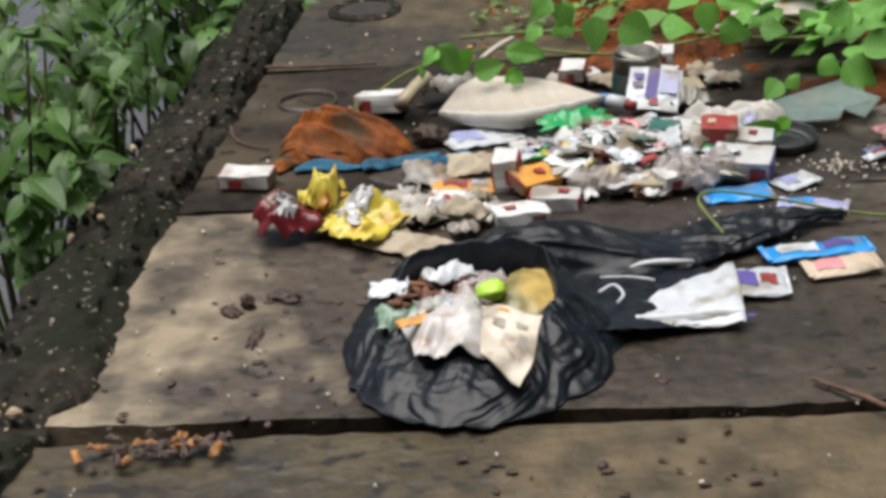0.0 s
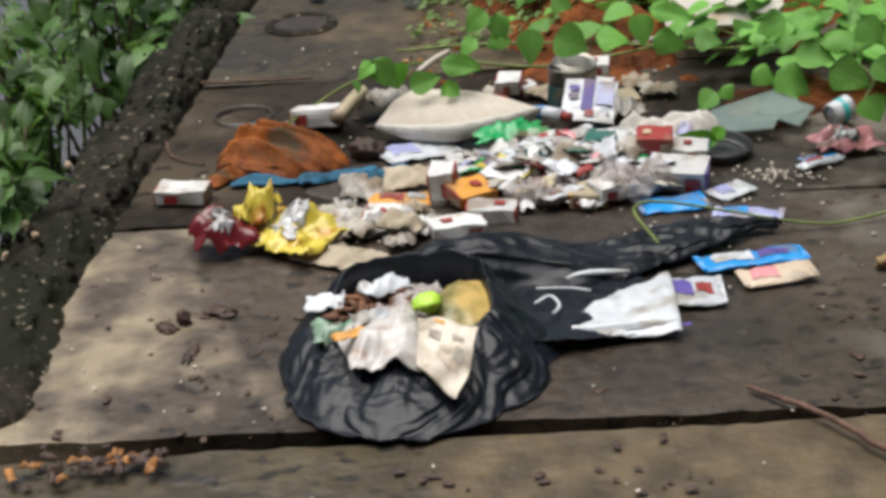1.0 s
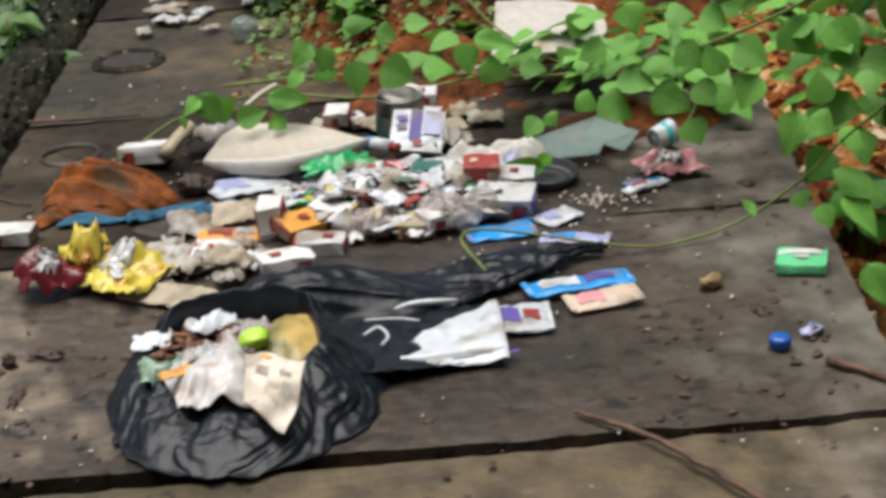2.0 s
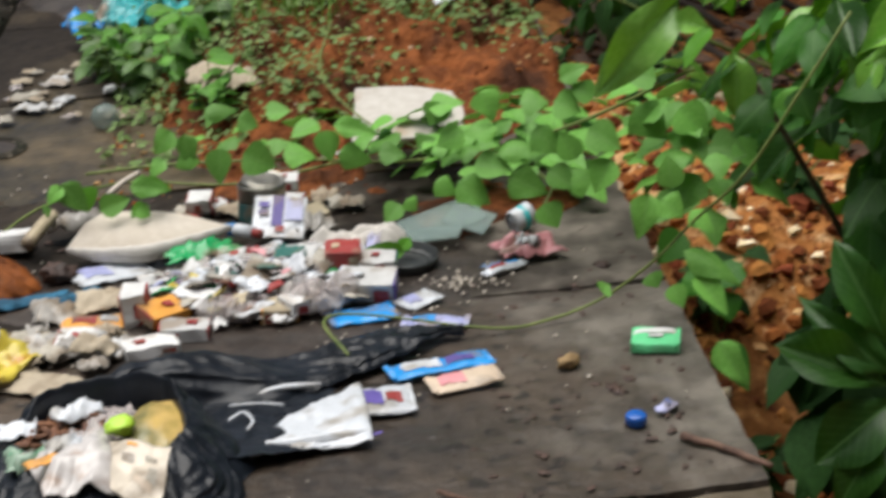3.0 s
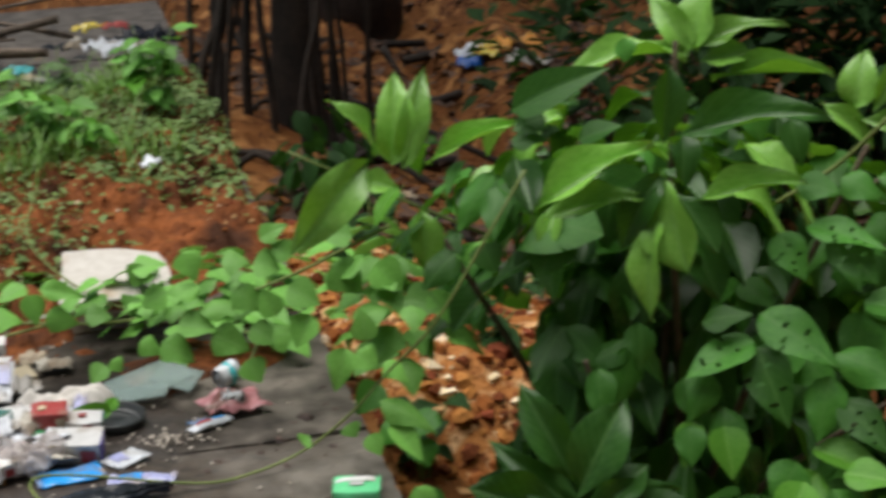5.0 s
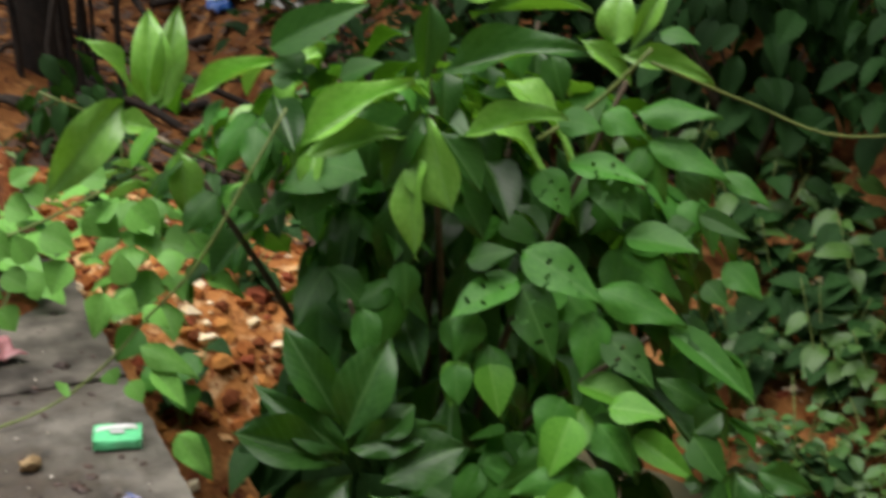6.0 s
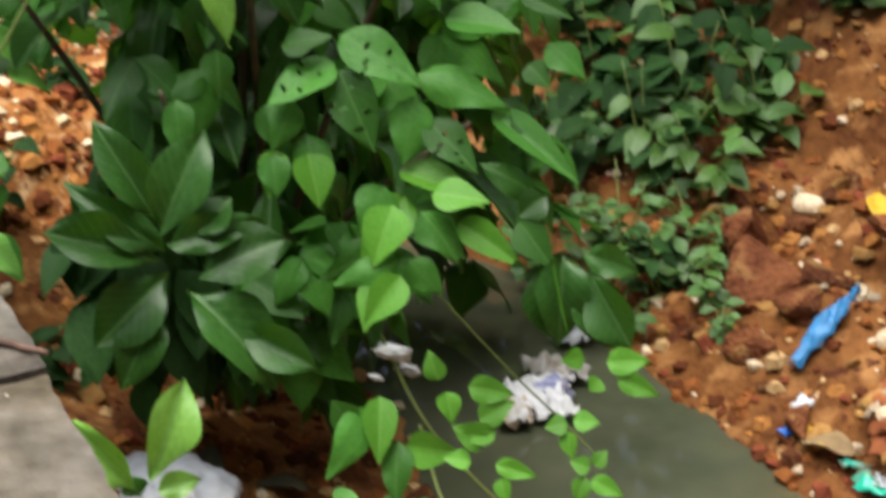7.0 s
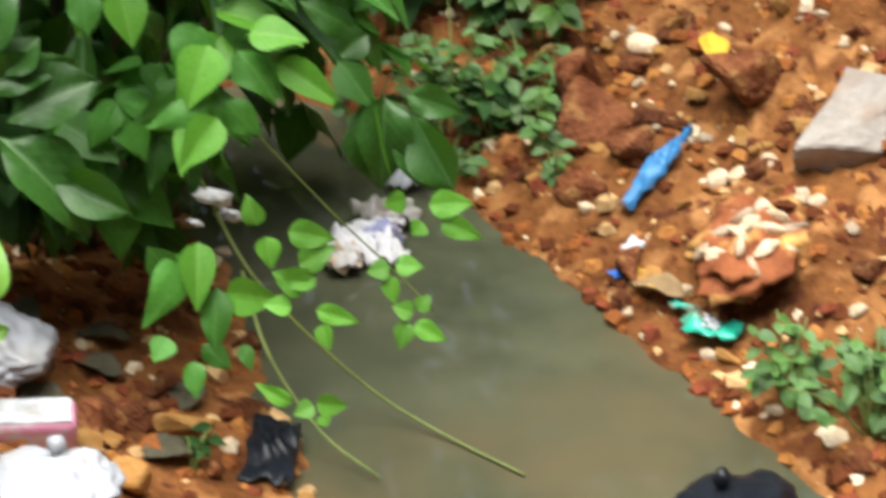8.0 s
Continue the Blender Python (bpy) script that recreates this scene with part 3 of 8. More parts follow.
fill(vine_behind, TRI, (1.5, 2.6, -0.2), (0.26, 0.18, 0.2), 90, 0.11, 1.1, 0.1, 0.6, three=True)
fill(creeper, HEART, (0.8, 3.2, 0.09), (0.32, 0.2, 0.08), 130, 0.06, 0.2, 0.3, 0.9)
fill(creeper, HEART, (1.0, 2.85, 0.16), (0.14, 0.2, 0.14), 60, 0.065, 0.4, 0.3, 0.85)
fill(creeper, HEART, (0.48, 3.42, 0.07), (0.26, 0.1, 0.05), 22, 0.055, 0.2, 0.3, 0.9)
stalk(creeper, ((0.373, 2.429, 0.045), (0.356, 2.543, 0.05), (0.412, 2.568, 0.045), (0.596, 2.536, 0.012), (0.683, 2.549, 0.008), (0.766, 2.552, 0.03), (0.827, 2.496, 0.1),
                (0.846, 2.372, 0.2), (0.887, 2.27, 0.3), (0.96, 2.25, 0.42), (1.02, 2.26, 0.5)), 0.0022, 0.0022, STEM, "runner")
stalk(creeper, ((0.05, 3.42, 0.03), (0.2, 3.36, 0.05), (0.42, 3.31, 0.05), (0.62, 3.2, 0.06), (0.85, 3.1, 0.12), (1.05, 2.95, 0.25)), 0.003, 0.003, STEM, "runner")
stalk(creeper, ((0.79, 2.99, 0.02), (0.8, 3.05, 0.06), (0.6, 3.25, 0.08), (0.5, 3.5, 0.14), (0.55, 3.7, 0.2)), 0.0028, 0.002, STEM, "runner")
stalk(creeper, ((0.5, 3.3, 0.04), (0.3, 3.27, 0.03), (0.12, 3.3, 0.045), (-0.02, 3.24, 0.04), (-0.1, 3.14, 0.03), (-0.16, 3.05, 0.02)), 0.0028, 0.002, STEM, "runner")
stalk(shrub, ((1.1, 2.65, 0.3), (0.95, 2.66, 0.38), (0.8, 2.68, 0.46)), 0.003, 0.002, STEM, "runner")
stalk(vine, ((1.45, 2.35, 0.38), (1.52, 2.3, 0.44), (1.58, 2.25, 0.52)), 0.0035, 0.003, STEM, "runner")
stalk(vine, ((1.58, 2.25, 0.5), (1.75, 2.25, 0.42), (1.9, 2.2, 0.36), (2.2, 2.2, 0.35)), 0.0025, 0.002, STEM, "runner")
stalk(trailer, ((1.36, 2.25, -0.05), (1.38, 2.15, -0.2), (1.4, 2.05, -0.3), (1.5, 1.95, -0.44), (1.56, 1.85, -0.49), (1.6, 1.7, -0.495)), 0.003, 0.002, STEM, "runner")
stalk(trailer, ((1.4, 2.1, -0.3), (1.38, 2.0, -0.38), (1.4, 1.9, -0.46), (1.43, 1.8, -0.49)), 0.003, 0.002, STEM, "runner")
stalk(trailer, ((1.45, 2.2, -0.1), (1.55, 2.1, -0.25), (1.62, 2.05, -0.34), (1.66, 2.0, -0.4)), 0.002, 0.0015, STEM, "runner")

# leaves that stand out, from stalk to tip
leaf(shrub, PALE_LIT, (0.894, 2.573, 0.458), (0.760, 2.533, 0.350), 0.079)
leaf(shrub, PALE_LIT, (0.925, 2.563, 0.452), (0.944, 2.552, 0.584), 0.067)
leaf(shrub, PALE_LIT, (0.940, 2.557, 0.447), (0.979, 2.538, 0.588), 0.052)
leaf(shrub, PALE_LIT, (0.907, 2.571, 0.465), (0.865, 2.578, 0.566), 0.040)
leaf(shrub, PALE_LIT, (0.976, 2.546, 0.450), (1.088, 2.484, 0.525), 0.038)
leaf(shrub, PALE_LIT, (0.960, 2.535, 0.390), (0.956, 2.486, 0.308), 0.054)
leaf(shrub, PALE_LIT, (0.932, 2.551, 0.416), (0.875, 2.558, 0.438), 0.042)
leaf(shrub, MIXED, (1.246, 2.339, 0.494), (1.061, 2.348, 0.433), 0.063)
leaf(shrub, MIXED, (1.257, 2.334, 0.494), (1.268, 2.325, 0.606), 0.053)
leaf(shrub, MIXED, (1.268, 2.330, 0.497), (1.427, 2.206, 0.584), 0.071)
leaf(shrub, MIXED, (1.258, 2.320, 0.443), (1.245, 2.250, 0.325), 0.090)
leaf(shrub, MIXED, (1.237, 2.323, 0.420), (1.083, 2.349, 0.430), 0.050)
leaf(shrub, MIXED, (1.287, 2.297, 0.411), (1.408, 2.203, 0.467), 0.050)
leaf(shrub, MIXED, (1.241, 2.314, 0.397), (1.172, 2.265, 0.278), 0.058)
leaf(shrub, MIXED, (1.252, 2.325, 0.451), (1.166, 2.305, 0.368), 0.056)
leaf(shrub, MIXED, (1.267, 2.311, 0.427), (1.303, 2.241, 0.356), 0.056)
leaf(shrub, PALE_LIT, (1.410, 2.562, 0.567), (1.216, 2.613, 0.613), 0.063)
leaf(shrub, PALE_LIT, (1.411, 2.563, 0.575), (1.363, 2.581, 0.665), 0.054)
leaf(shrub, PALE_LIT, (1.419, 2.559, 0.575), (1.513, 2.495, 0.654), 0.046)
leaf(shrub, PALE_LIT, (1.419, 2.559, 0.575), (1.419, 2.555, 0.698), 0.074)
leaf(shrub, PALE_LIT, (1.425, 2.553, 0.558), (1.489, 2.506, 0.577), 0.053)
leaf(shrub, PALE_LIT, (1.438, 2.540, 0.532), (1.582, 2.427, 0.567), 0.032)
leaf(shrub, PALE_LIT, (1.623, 2.428, 0.488), (1.633, 2.422, 0.576), 0.066)
leaf(shrub, PALE_LIT, (1.644, 2.413, 0.480), (1.689, 2.383, 0.585), 0.035)
leaf(shrub, PALE_LIT, (1.621, 2.425, 0.471), (1.733, 2.314, 0.463), 0.044)
leaf(shrub, PALE_LIT, (1.579, 2.456, 0.497), (1.637, 2.384, 0.447), 0.039)
leaf(vine, TRI, (1.084, 2.473, 0.532), (1.192, 2.388, 0.610), 0.067)
leaf(vine, TRI, (1.129, 2.453, 0.522), (1.076, 2.453, 0.516), 0.045)
leaf(vine, TRI, (1.051, 2.464, 0.446), (0.976, 2.435, 0.382), 0.051)
leaf(vine, TRI, (1.074, 2.456, 0.449), (1.079, 2.413, 0.395), 0.052)
leaf(vine, TRI, (0.986, 2.455, 0.337), (0.922, 2.437, 0.301), 0.051)
leaf(vine, TRI, (1.022, 2.446, 0.348), (1.030, 2.414, 0.312), 0.051)
leaf(vine, TRI, (1.170, 2.428, 0.489), (1.217, 2.390, 0.520), 0.049)
leaf(vine, TRI, (1.079, 2.465, 0.492), (1.120, 2.433, 0.506), 0.041)
leaf(vine, TRI, (1.132, 2.410, 0.371), (1.179, 2.365, 0.367), 0.090)
leaf(vine, TRI, (1.154, 2.399, 0.362), (1.058, 2.402, 0.362), 0.074)
leaf(vine, TRI, (1.124, 2.412, 0.363), (1.083, 2.383, 0.309), 0.082)
leaf(vine, TRI, (1.246, 2.428, 0.631), (1.230, 2.415, 0.601), 0.041)
leaf(vine, TRI, (1.397, 2.333, 0.540), (1.396, 2.297, 0.489), 0.049)
leaf(vine, TRI, (1.445, 2.302, 0.516), (1.440, 2.260, 0.458), 0.045)
leaf(vine, HOLED, (1.351, 2.214, 0.264), (1.416, 2.103, 0.216), 0.071)
leaf(vine, HOLED, (1.340, 2.202, 0.219), (1.341, 2.114, 0.131), 0.071)
leaf(vine, HOLED, (1.338, 2.207, 0.226), (1.227, 2.208, 0.202), 0.066)
leaf(vine, HOLED, (1.454, 2.195, 0.372), (1.483, 2.118, 0.317), 0.064)
leaf(vine, HOLED, (1.424, 2.215, 0.383), (1.497, 2.121, 0.376), 0.058)
leaf(vine, HOLED, (1.388, 2.232, 0.372), (1.401, 2.174, 0.318), 0.053)
leaf(vine, HOLED, (1.432, 2.123, 0.152), (1.461, 2.038, 0.101), 0.058)
leaf(vine, TRI, (1.433, 2.148, 0.212), (1.508, 2.038, 0.196), 0.061)
leaf(vine, TRI, (1.424, 2.141, 0.182), (1.377, 2.098, 0.112), 0.061)
leaf(vine, TRI, (1.524, 2.166, 0.411), (1.591, 2.060, 0.386), 0.048)
leaf(vine, TRI, (1.604, 2.100, 0.370), (1.640, 2.029, 0.343), 0.032)
leaf(vine, TRI, (1.474, 2.207, 0.449), (1.508, 2.156, 0.432), 0.050)
leaf(vine, TRI, (1.515, 2.183, 0.449), (1.588, 2.095, 0.476), 0.050)
leaf(vine, TRI, (1.569, 2.102, 0.313), (1.609, 2.034, 0.294), 0.032)
leaf(vine, TRI, (1.530, 2.064, 0.155), (1.570, 1.955, 0.102), 0.042)
leaf(vine, TRI, (1.554, 2.189, 0.558), (1.589, 2.142, 0.558), 0.040)
leaf(vine, TRI, (1.418, 2.237, 0.441), (1.461, 2.185, 0.439), 0.048)
leaf(vine, TRI, (1.478, 2.148, 0.281), (1.544, 2.063, 0.286), 0.064)
leaf(vine, TRI, (1.277, 2.247, 0.250), (1.327, 2.204, 0.280), 0.048)
leaf(vine, TRI, (1.280, 2.218, 0.181), (1.231, 2.192, 0.131), 0.048)
leaf(vine, TRI, (1.198, 2.285, 0.251), (1.186, 2.243, 0.198), 0.048)
leaf(vine, TRI, (1.136, 2.289, 0.191), (1.113, 2.240, 0.127), 0.048)
leaf(vine, YOUNG, (1.282, 2.189, 0.114), (1.273, 2.136, 0.058), 0.060)
leaf(vine, TRI, (1.240, 2.210, 0.114), (1.222, 2.175, 0.070), 0.048)
leaf(vine, TRI, (1.562, 2.072, 0.223), (1.574, 2.034, 0.199), 0.040)
leaf(vine, TRI, (1.527, 2.124, 0.297), (1.554, 2.093, 0.309), 0.032)
leaf(vine, TRI, (1.365, 2.124, 0.070), (1.314, 2.098, 0.022), 0.064)
leaf(vine, YOUNG, (1.391, 2.113, 0.054), (1.298, 2.079, -0.019), 0.070)
leaf(vine, TRI, (1.394, 2.104, 0.040), (1.423, 2.015, -0.010), 0.062)
leaf(vine, YOUNG, (1.390, 2.128, 0.084), (1.462, 2.022, 0.072), 0.062)
leaf(vine, TRI, (1.351, 2.108, -0.004), (1.252, 2.102, -0.039), 0.049)
leaf(vine, YOUNG, (1.344, 2.090, -0.047), (1.282, 2.061, -0.098), 0.057)
leaf(vine, TRI, (1.349, 2.105, -0.011), (1.375, 2.019, -0.060), 0.049)
leaf(vine, TRI, (1.512, 2.085, 0.159), (1.567, 1.950, 0.101), 0.049)
leaf(vine, TRI, (1.290, 2.208, 0.136), (1.271, 2.133, 0.052), 0.057)
leaf(vine, YOUNG, (1.251, 2.219, 0.115), (1.216, 2.187, 0.065), 0.044)
leaf(vine, TRI, (1.248, 2.245, 0.174), (1.241, 2.200, 0.123), 0.049)
leaf(vine, TRI, (1.537, 2.020, 0.057), (1.479, 2.049, 0.110), 0.047)
leaf(vine, YOUNG, (1.443, 2.063, 0.019), (1.486, 1.969, -0.015), 0.047)
leaf(vine, TRI, (1.593, 2.068, 0.249), (1.617, 2.007, 0.222), 0.055)
leaf(shrub, BROAD, (1.505, 1.944, -0.001), (1.481, 1.878, -0.091), 0.079)
leaf(shrub, BROAD, (1.534, 1.917, -0.014), (1.545, 1.824, -0.097), 0.073)
leaf(shrub, BROAD, (1.483, 1.952, -0.016), (1.461, 1.961, -0.015), 0.021)
leaf(shrub, BROAD, (1.066, 2.202, 0.016), (0.955, 2.241, 0.117), 0.057)
leaf(shrub, BROAD, (1.074, 2.202, 0.023), (1.173, 2.130, 0.066), 0.057)
leaf(shrub, BROAD, (1.066, 2.211, 0.034), (1.123, 2.194, 0.173), 0.085)
leaf(shrub, BROAD, (1.056, 2.200, 0.003), (0.917, 2.233, 0.071), 0.077)
leaf(shrub, BROAD, (1.066, 2.188, -0.012), (0.947, 2.159, -0.072), 0.088)
leaf(shrub, BROAD, (1.083, 2.170, -0.034), (1.154, 2.030, -0.111), 0.099)
leaf(shrub, BROAD, (1.100, 2.169, -0.021), (1.193, 2.111, 0.047), 0.092)
leaf(shrub, BROAD, (1.041, 2.175, -0.060), (0.962, 2.134, -0.124), 0.073)
leaf(shrub, BROAD, (1.128, 2.125, -0.078), (1.194, 2.022, -0.118), 0.061)
leaf(shrub, BROAD, (1.067, 2.219, 0.052), (1.005, 2.252, 0.193), 0.061)
leaf(shrub, BROAD, (1.163, 2.186, 0.077), (1.105, 2.174, 0.043), 0.061)
leaf(vine, TRI, (0.911, 2.426, -0.008), (0.924, 2.368, -0.059), 0.046)
leaf(vine, TRI, (0.900, 2.469, 0.084), (0.852, 2.455, 0.064), 0.041)
leaf(vine, TRI, (0.918, 2.453, 0.059), (0.917, 2.422, 0.027), 0.048)
leaf(vine, TRI, (0.948, 2.458, 0.095), (0.891, 2.445, 0.076), 0.049)
leaf(vine, TRI, (0.873, 2.499, 0.139), (0.829, 2.476, 0.104), 0.049)
leaf(vine, TRI, (1.087, 2.413, 0.117), (1.005, 2.407, 0.101), 0.066)
leaf(vine, TRI, (1.077, 2.427, 0.141), (1.048, 2.435, 0.195), 0.033)
leaf(shrub, PALE_LIT, (0.931, 1.978, -0.182), (0.995, 1.973, -0.065), 0.068)
leaf(shrub, PALE_LIT, (0.912, 1.979, -0.193), (0.845, 2.014, -0.105), 0.062)
leaf(shrub, PALE_LIT, (0.937, 1.968, -0.195), (0.985, 1.945, -0.18), 0.04)
leaf(shrub, BROAD, (0.916, 1.974, -0.200), (0.907, 1.982, -0.176), 0.038)
leaf(trailer, TRI, (1.248, 1.976, -0.172), (1.167, 1.932, -0.233), 0.053)
leaf(trailer, YOUNG, (1.265, 1.975, -0.159), (1.229, 1.918, -0.221), 0.047)
leaf(trailer, TRI, (1.271, 1.939, -0.211), (1.228, 1.890, -0.266), 0.046)
leaf(trailer, YOUNG, (1.278, 1.931, -0.218), (1.323, 1.875, -0.218), 0.052)
leaf(trailer, TRI, (1.199, 1.942, -0.265), (1.167, 1.930, -0.282), 0.037)
leaf(trailer, TRI, (1.219, 1.914, -0.292), (1.196, 1.882, -0.323), 0.033)
leaf(trailer, TRI, (1.235, 1.918, -0.274), (1.247, 1.875, -0.295), 0.033)
leaf(trailer, TRI, (1.279, 1.892, -0.276), (1.274, 1.863, -0.298), 0.022)
leaf(trailer, TRI, (1.223, 1.978, -0.190), (1.200, 1.992, -0.156), 0.044)
leaf(trailer, YOUNG, (1.314, 1.907, -0.119), (1.307, 1.922, -0.080), 0.031)
leaf(trailer, YOUNG, (1.319, 1.896, -0.132), (1.313, 1.868, -0.164), 0.034)
leaf(trailer, YOUNG, (1.346, 1.884, -0.127), (1.388, 1.838, -0.131), 0.038)
leaf(trailer, YOUNG, (1.348, 1.842, -0.190), (1.310, 1.866, -0.168), 0.040)
leaf(trailer, YOUNG, (1.346, 1.859, -0.165), (1.387, 1.837, -0.138), 0.037)
leaf(trailer, YOUNG, (1.349, 1.824, -0.215), (1.385, 1.779, -0.223), 0.027)
leaf(trailer, YOUNG, (1.350, 1.813, -0.231), (1.344, 1.789, -0.256), 0.024)
leaf(trailer, YOUNG, (1.323, 1.843, -0.212), (1.291, 1.858, -0.202), 0.030)
leaf(trailer, YOUNG, (1.361, 1.842, -0.178), (1.311, 1.857, -0.181), 0.030)
leaf(trailer, YOUNG, (1.315, 1.773, -0.316), (1.343, 1.744, -0.317), 0.030)
leaf(trailer, YOUNG, (1.311, 1.773, -0.319), (1.284, 1.779, -0.325), 0.027)
leaf(trailer, YOUNG, (1.316, 1.763, -0.329), (1.315, 1.750, -0.339), 0.020)
leaf(trailer, YOUNG, (1.288, 1.790, -0.316), (1.252, 1.818, -0.288), 0.023)
leaf(trailer, YOUNG, (1.492, 1.793, -0.118), (1.474, 1.792, -0.129), 0.027)
leaf(trailer, YOUNG, (1.504, 1.797, -0.098), (1.545, 1.758, -0.088), 0.038)
leaf(trailer, YOUNG, (1.511, 1.781, -0.114), (1.542, 1.732, -0.129), 0.031)
leaf(trailer, YOUNG, (1.482, 1.816, -0.092), (1.453, 1.827, -0.095), 0.030)
leaf(trailer, YOUNG, (1.450, 1.755, -0.219), (1.429, 1.769, -0.208), 0.027)
leaf(trailer, YOUNG, (1.448, 1.747, -0.231), (1.472, 1.709, -0.244), 0.027)
leaf(trailer, YOUNG, (1.441, 1.754, -0.228), (1.419, 1.740, -0.255), 0.027)
leaf(trailer, YOUNG, (1.456, 1.752, -0.216), (1.471, 1.748, -0.195), 0.023)
leaf(trailer, YOUNG, (1.442, 1.795, -0.169), (1.413, 1.805, -0.170), 0.030)
leaf(trailer, YOUNG, (1.449, 1.792, -0.166), (1.474, 1.767, -0.162), 0.030)
leaf(trailer, YOUNG, (1.439, 1.790, -0.178), (1.429, 1.768, -0.206), 0.026)
leaf(vine, YOUNG, (1.339, 2.057, 0.070), (1.284, 2.025, 0.009), 0.063)
leaf(vine, TRI, (1.368, 2.037, 0.063), (1.393, 1.969, 0.018), 0.057)
leaf(vine, YOUNG, (1.386, 2.037, 0.082), (1.439, 1.979, 0.090), 0.056)
leaf(vine, TRI, (1.329, 2.030, 0.003), (1.235, 2.040, -0.008), 0.041)
leaf(vine, YOUNG, (1.327, 2.021, -0.016), (1.260, 2.002, -0.063), 0.053)
leaf(vine, TRI, (1.341, 2.023, 0.003), (1.356, 1.972, -0.033), 0.046)
leaf(vine, YOUNG, (1.505, 1.928, 0.014), (1.475, 1.844, -0.082), 0.004)
leaf(vine, TRI, (1.477, 1.964, 0.048), (1.489, 1.904, 0.003), 0.051)
leaf(shrub, BROAD, (1.516, 1.917, 0.007), (1.476, 1.859, -0.088), 0.077)
leaf(shrub, BROAD, (1.541, 1.889, -0.012), (1.546, 1.806, -0.094), 0.069)
leaf(shrub, BROAD, (1.540, 1.901, 0.008), (1.587, 1.841, -0.002), 0.048)
leaf(shrub, BROAD, (1.478, 1.966, 0.054), (1.510, 1.948, 0.085), 0.048)
leaf(creeper, HEART, (0.198, 3.133, 0.178), (0.162, 3.120, 0.147), 0.045)
leaf(creeper, HEART, (0.216, 3.131, 0.172), (0.223, 3.108, 0.119), 0.040)
leaf(creeper, HEART, (0.252, 3.137, 0.201), (0.308, 3.130, 0.212), 0.038)
leaf(creeper, HEART, (0.306, 3.129, 0.188), (0.341, 3.119, 0.177), 0.044)
leaf(creeper, HEART, (0.273, 3.119, 0.145), (0.262, 3.096, 0.089), 0.049)
leaf(creeper, HEART, (0.309, 3.112, 0.133), (0.361, 3.093, 0.109), 0.062)
leaf(creeper, HEART, (0.374, 3.105, 0.128), (0.429, 3.093, 0.131), 0.057)
leaf(creeper, HEART, (0.442, 3.107, 0.160), (0.455, 3.084, 0.111), 0.053)
leaf(creeper, HEART, (0.466, 3.092, 0.122), (0.519, 3.073, 0.107), 0.049)
leaf(creeper, HEART, (0.353, 3.126, 0.193), (0.395, 3.120, 0.200), 0.044)
leaf(creeper, HEART, (0.462, 3.106, 0.168), (0.538, 3.083, 0.156), 0.040)
leaf(creeper, HEART, (0.531, 3.081, 0.118), (0.577, 3.068, 0.117), 0.047)
leaf(creeper, HEART, (0.597, 3.072, 0.124), (0.626, 3.069, 0.141), 0.047)
leaf(creeper, HEART, (0.180, 3.121, 0.135), (0.149, 3.111, 0.112), 0.038)
leaf(creeper, HEART, (0.219, 3.113, 0.114), (0.213, 3.120, 0.151), 0.042)
leaf(creeper, HEART, (0.579, 2.850, 0.256), (0.630, 2.837, 0.272), 0.053)
leaf(creeper, HEART, (0.658, 2.841, 0.278), (0.678, 2.816, 0.237), 0.056)
leaf(creeper, HEART, (0.627, 2.830, 0.220), (0.581, 2.828, 0.207), 0.053)
leaf(creeper, HEART, (0.678, 2.819, 0.218), (0.626, 2.825, 0.231), 0.049)
leaf(creeper, HEART, (0.716, 2.823, 0.258), (0.758, 2.808, 0.267), 0.054)
leaf(creeper, HEART, (0.767, 2.810, 0.257), (0.806, 2.789, 0.245), 0.056)
leaf(creeper, HEART, (0.779, 2.816, 0.290), (0.822, 2.804, 0.316), 0.039)
leaf(creeper, HEART, (0.729, 2.807, 0.216), (0.775, 2.778, 0.192), 0.058)
leaf(creeper, HEART, (0.638, 2.812, 0.169), (0.696, 2.788, 0.165), 0.053)
leaf(creeper, HEART, (0.688, 2.795, 0.150), (0.742, 2.763, 0.127), 0.061)
leaf(creeper, HEART, (0.610, 2.809, 0.145), (0.656, 2.780, 0.117), 0.058)
leaf(creeper, HEART, (0.576, 2.817, 0.147), (0.607, 2.799, 0.131), 0.039)
leaf(creeper, HEART, (0.748, 2.783, 0.157), (0.786, 2.757, 0.133), 0.049)
leaf(creeper, HEART, (0.771, 2.768, 0.131), (0.814, 2.757, 0.157), 0.053)
leaf(creeper, HEART, (0.813, 2.784, 0.213), (0.859, 2.754, 0.190), 0.061)
leaf(creeper, HEART, (0.843, 2.762, 0.171), (0.810, 2.746, 0.124), 0.049)
leaf(creeper, HEART, (0.884, 2.774, 0.245), (0.927, 2.737, 0.206), 0.070)
leaf(creeper, HEART, (0.950, 2.753, 0.244), (0.985, 2.719, 0.205), 0.061)
leaf(creeper, HEART, (0.734, 2.769, 0.107), (0.754, 2.745, 0.076), 0.053)
leaf(creeper, HEART, (0.520, 2.816, 0.117), (0.491, 2.807, 0.095), 0.039)
leaf(creeper, HEART, (0.530, 2.817, 0.124), (0.544, 2.805, 0.108), 0.032)
leaf(creeper, HEART, (0.921, 2.775, 0.286), (0.870, 2.785, 0.298), 0.053)
leaf(creeper, HEART, (0.674, 2.809, 0.184), (0.742, 2.789, 0.210), 0.044)
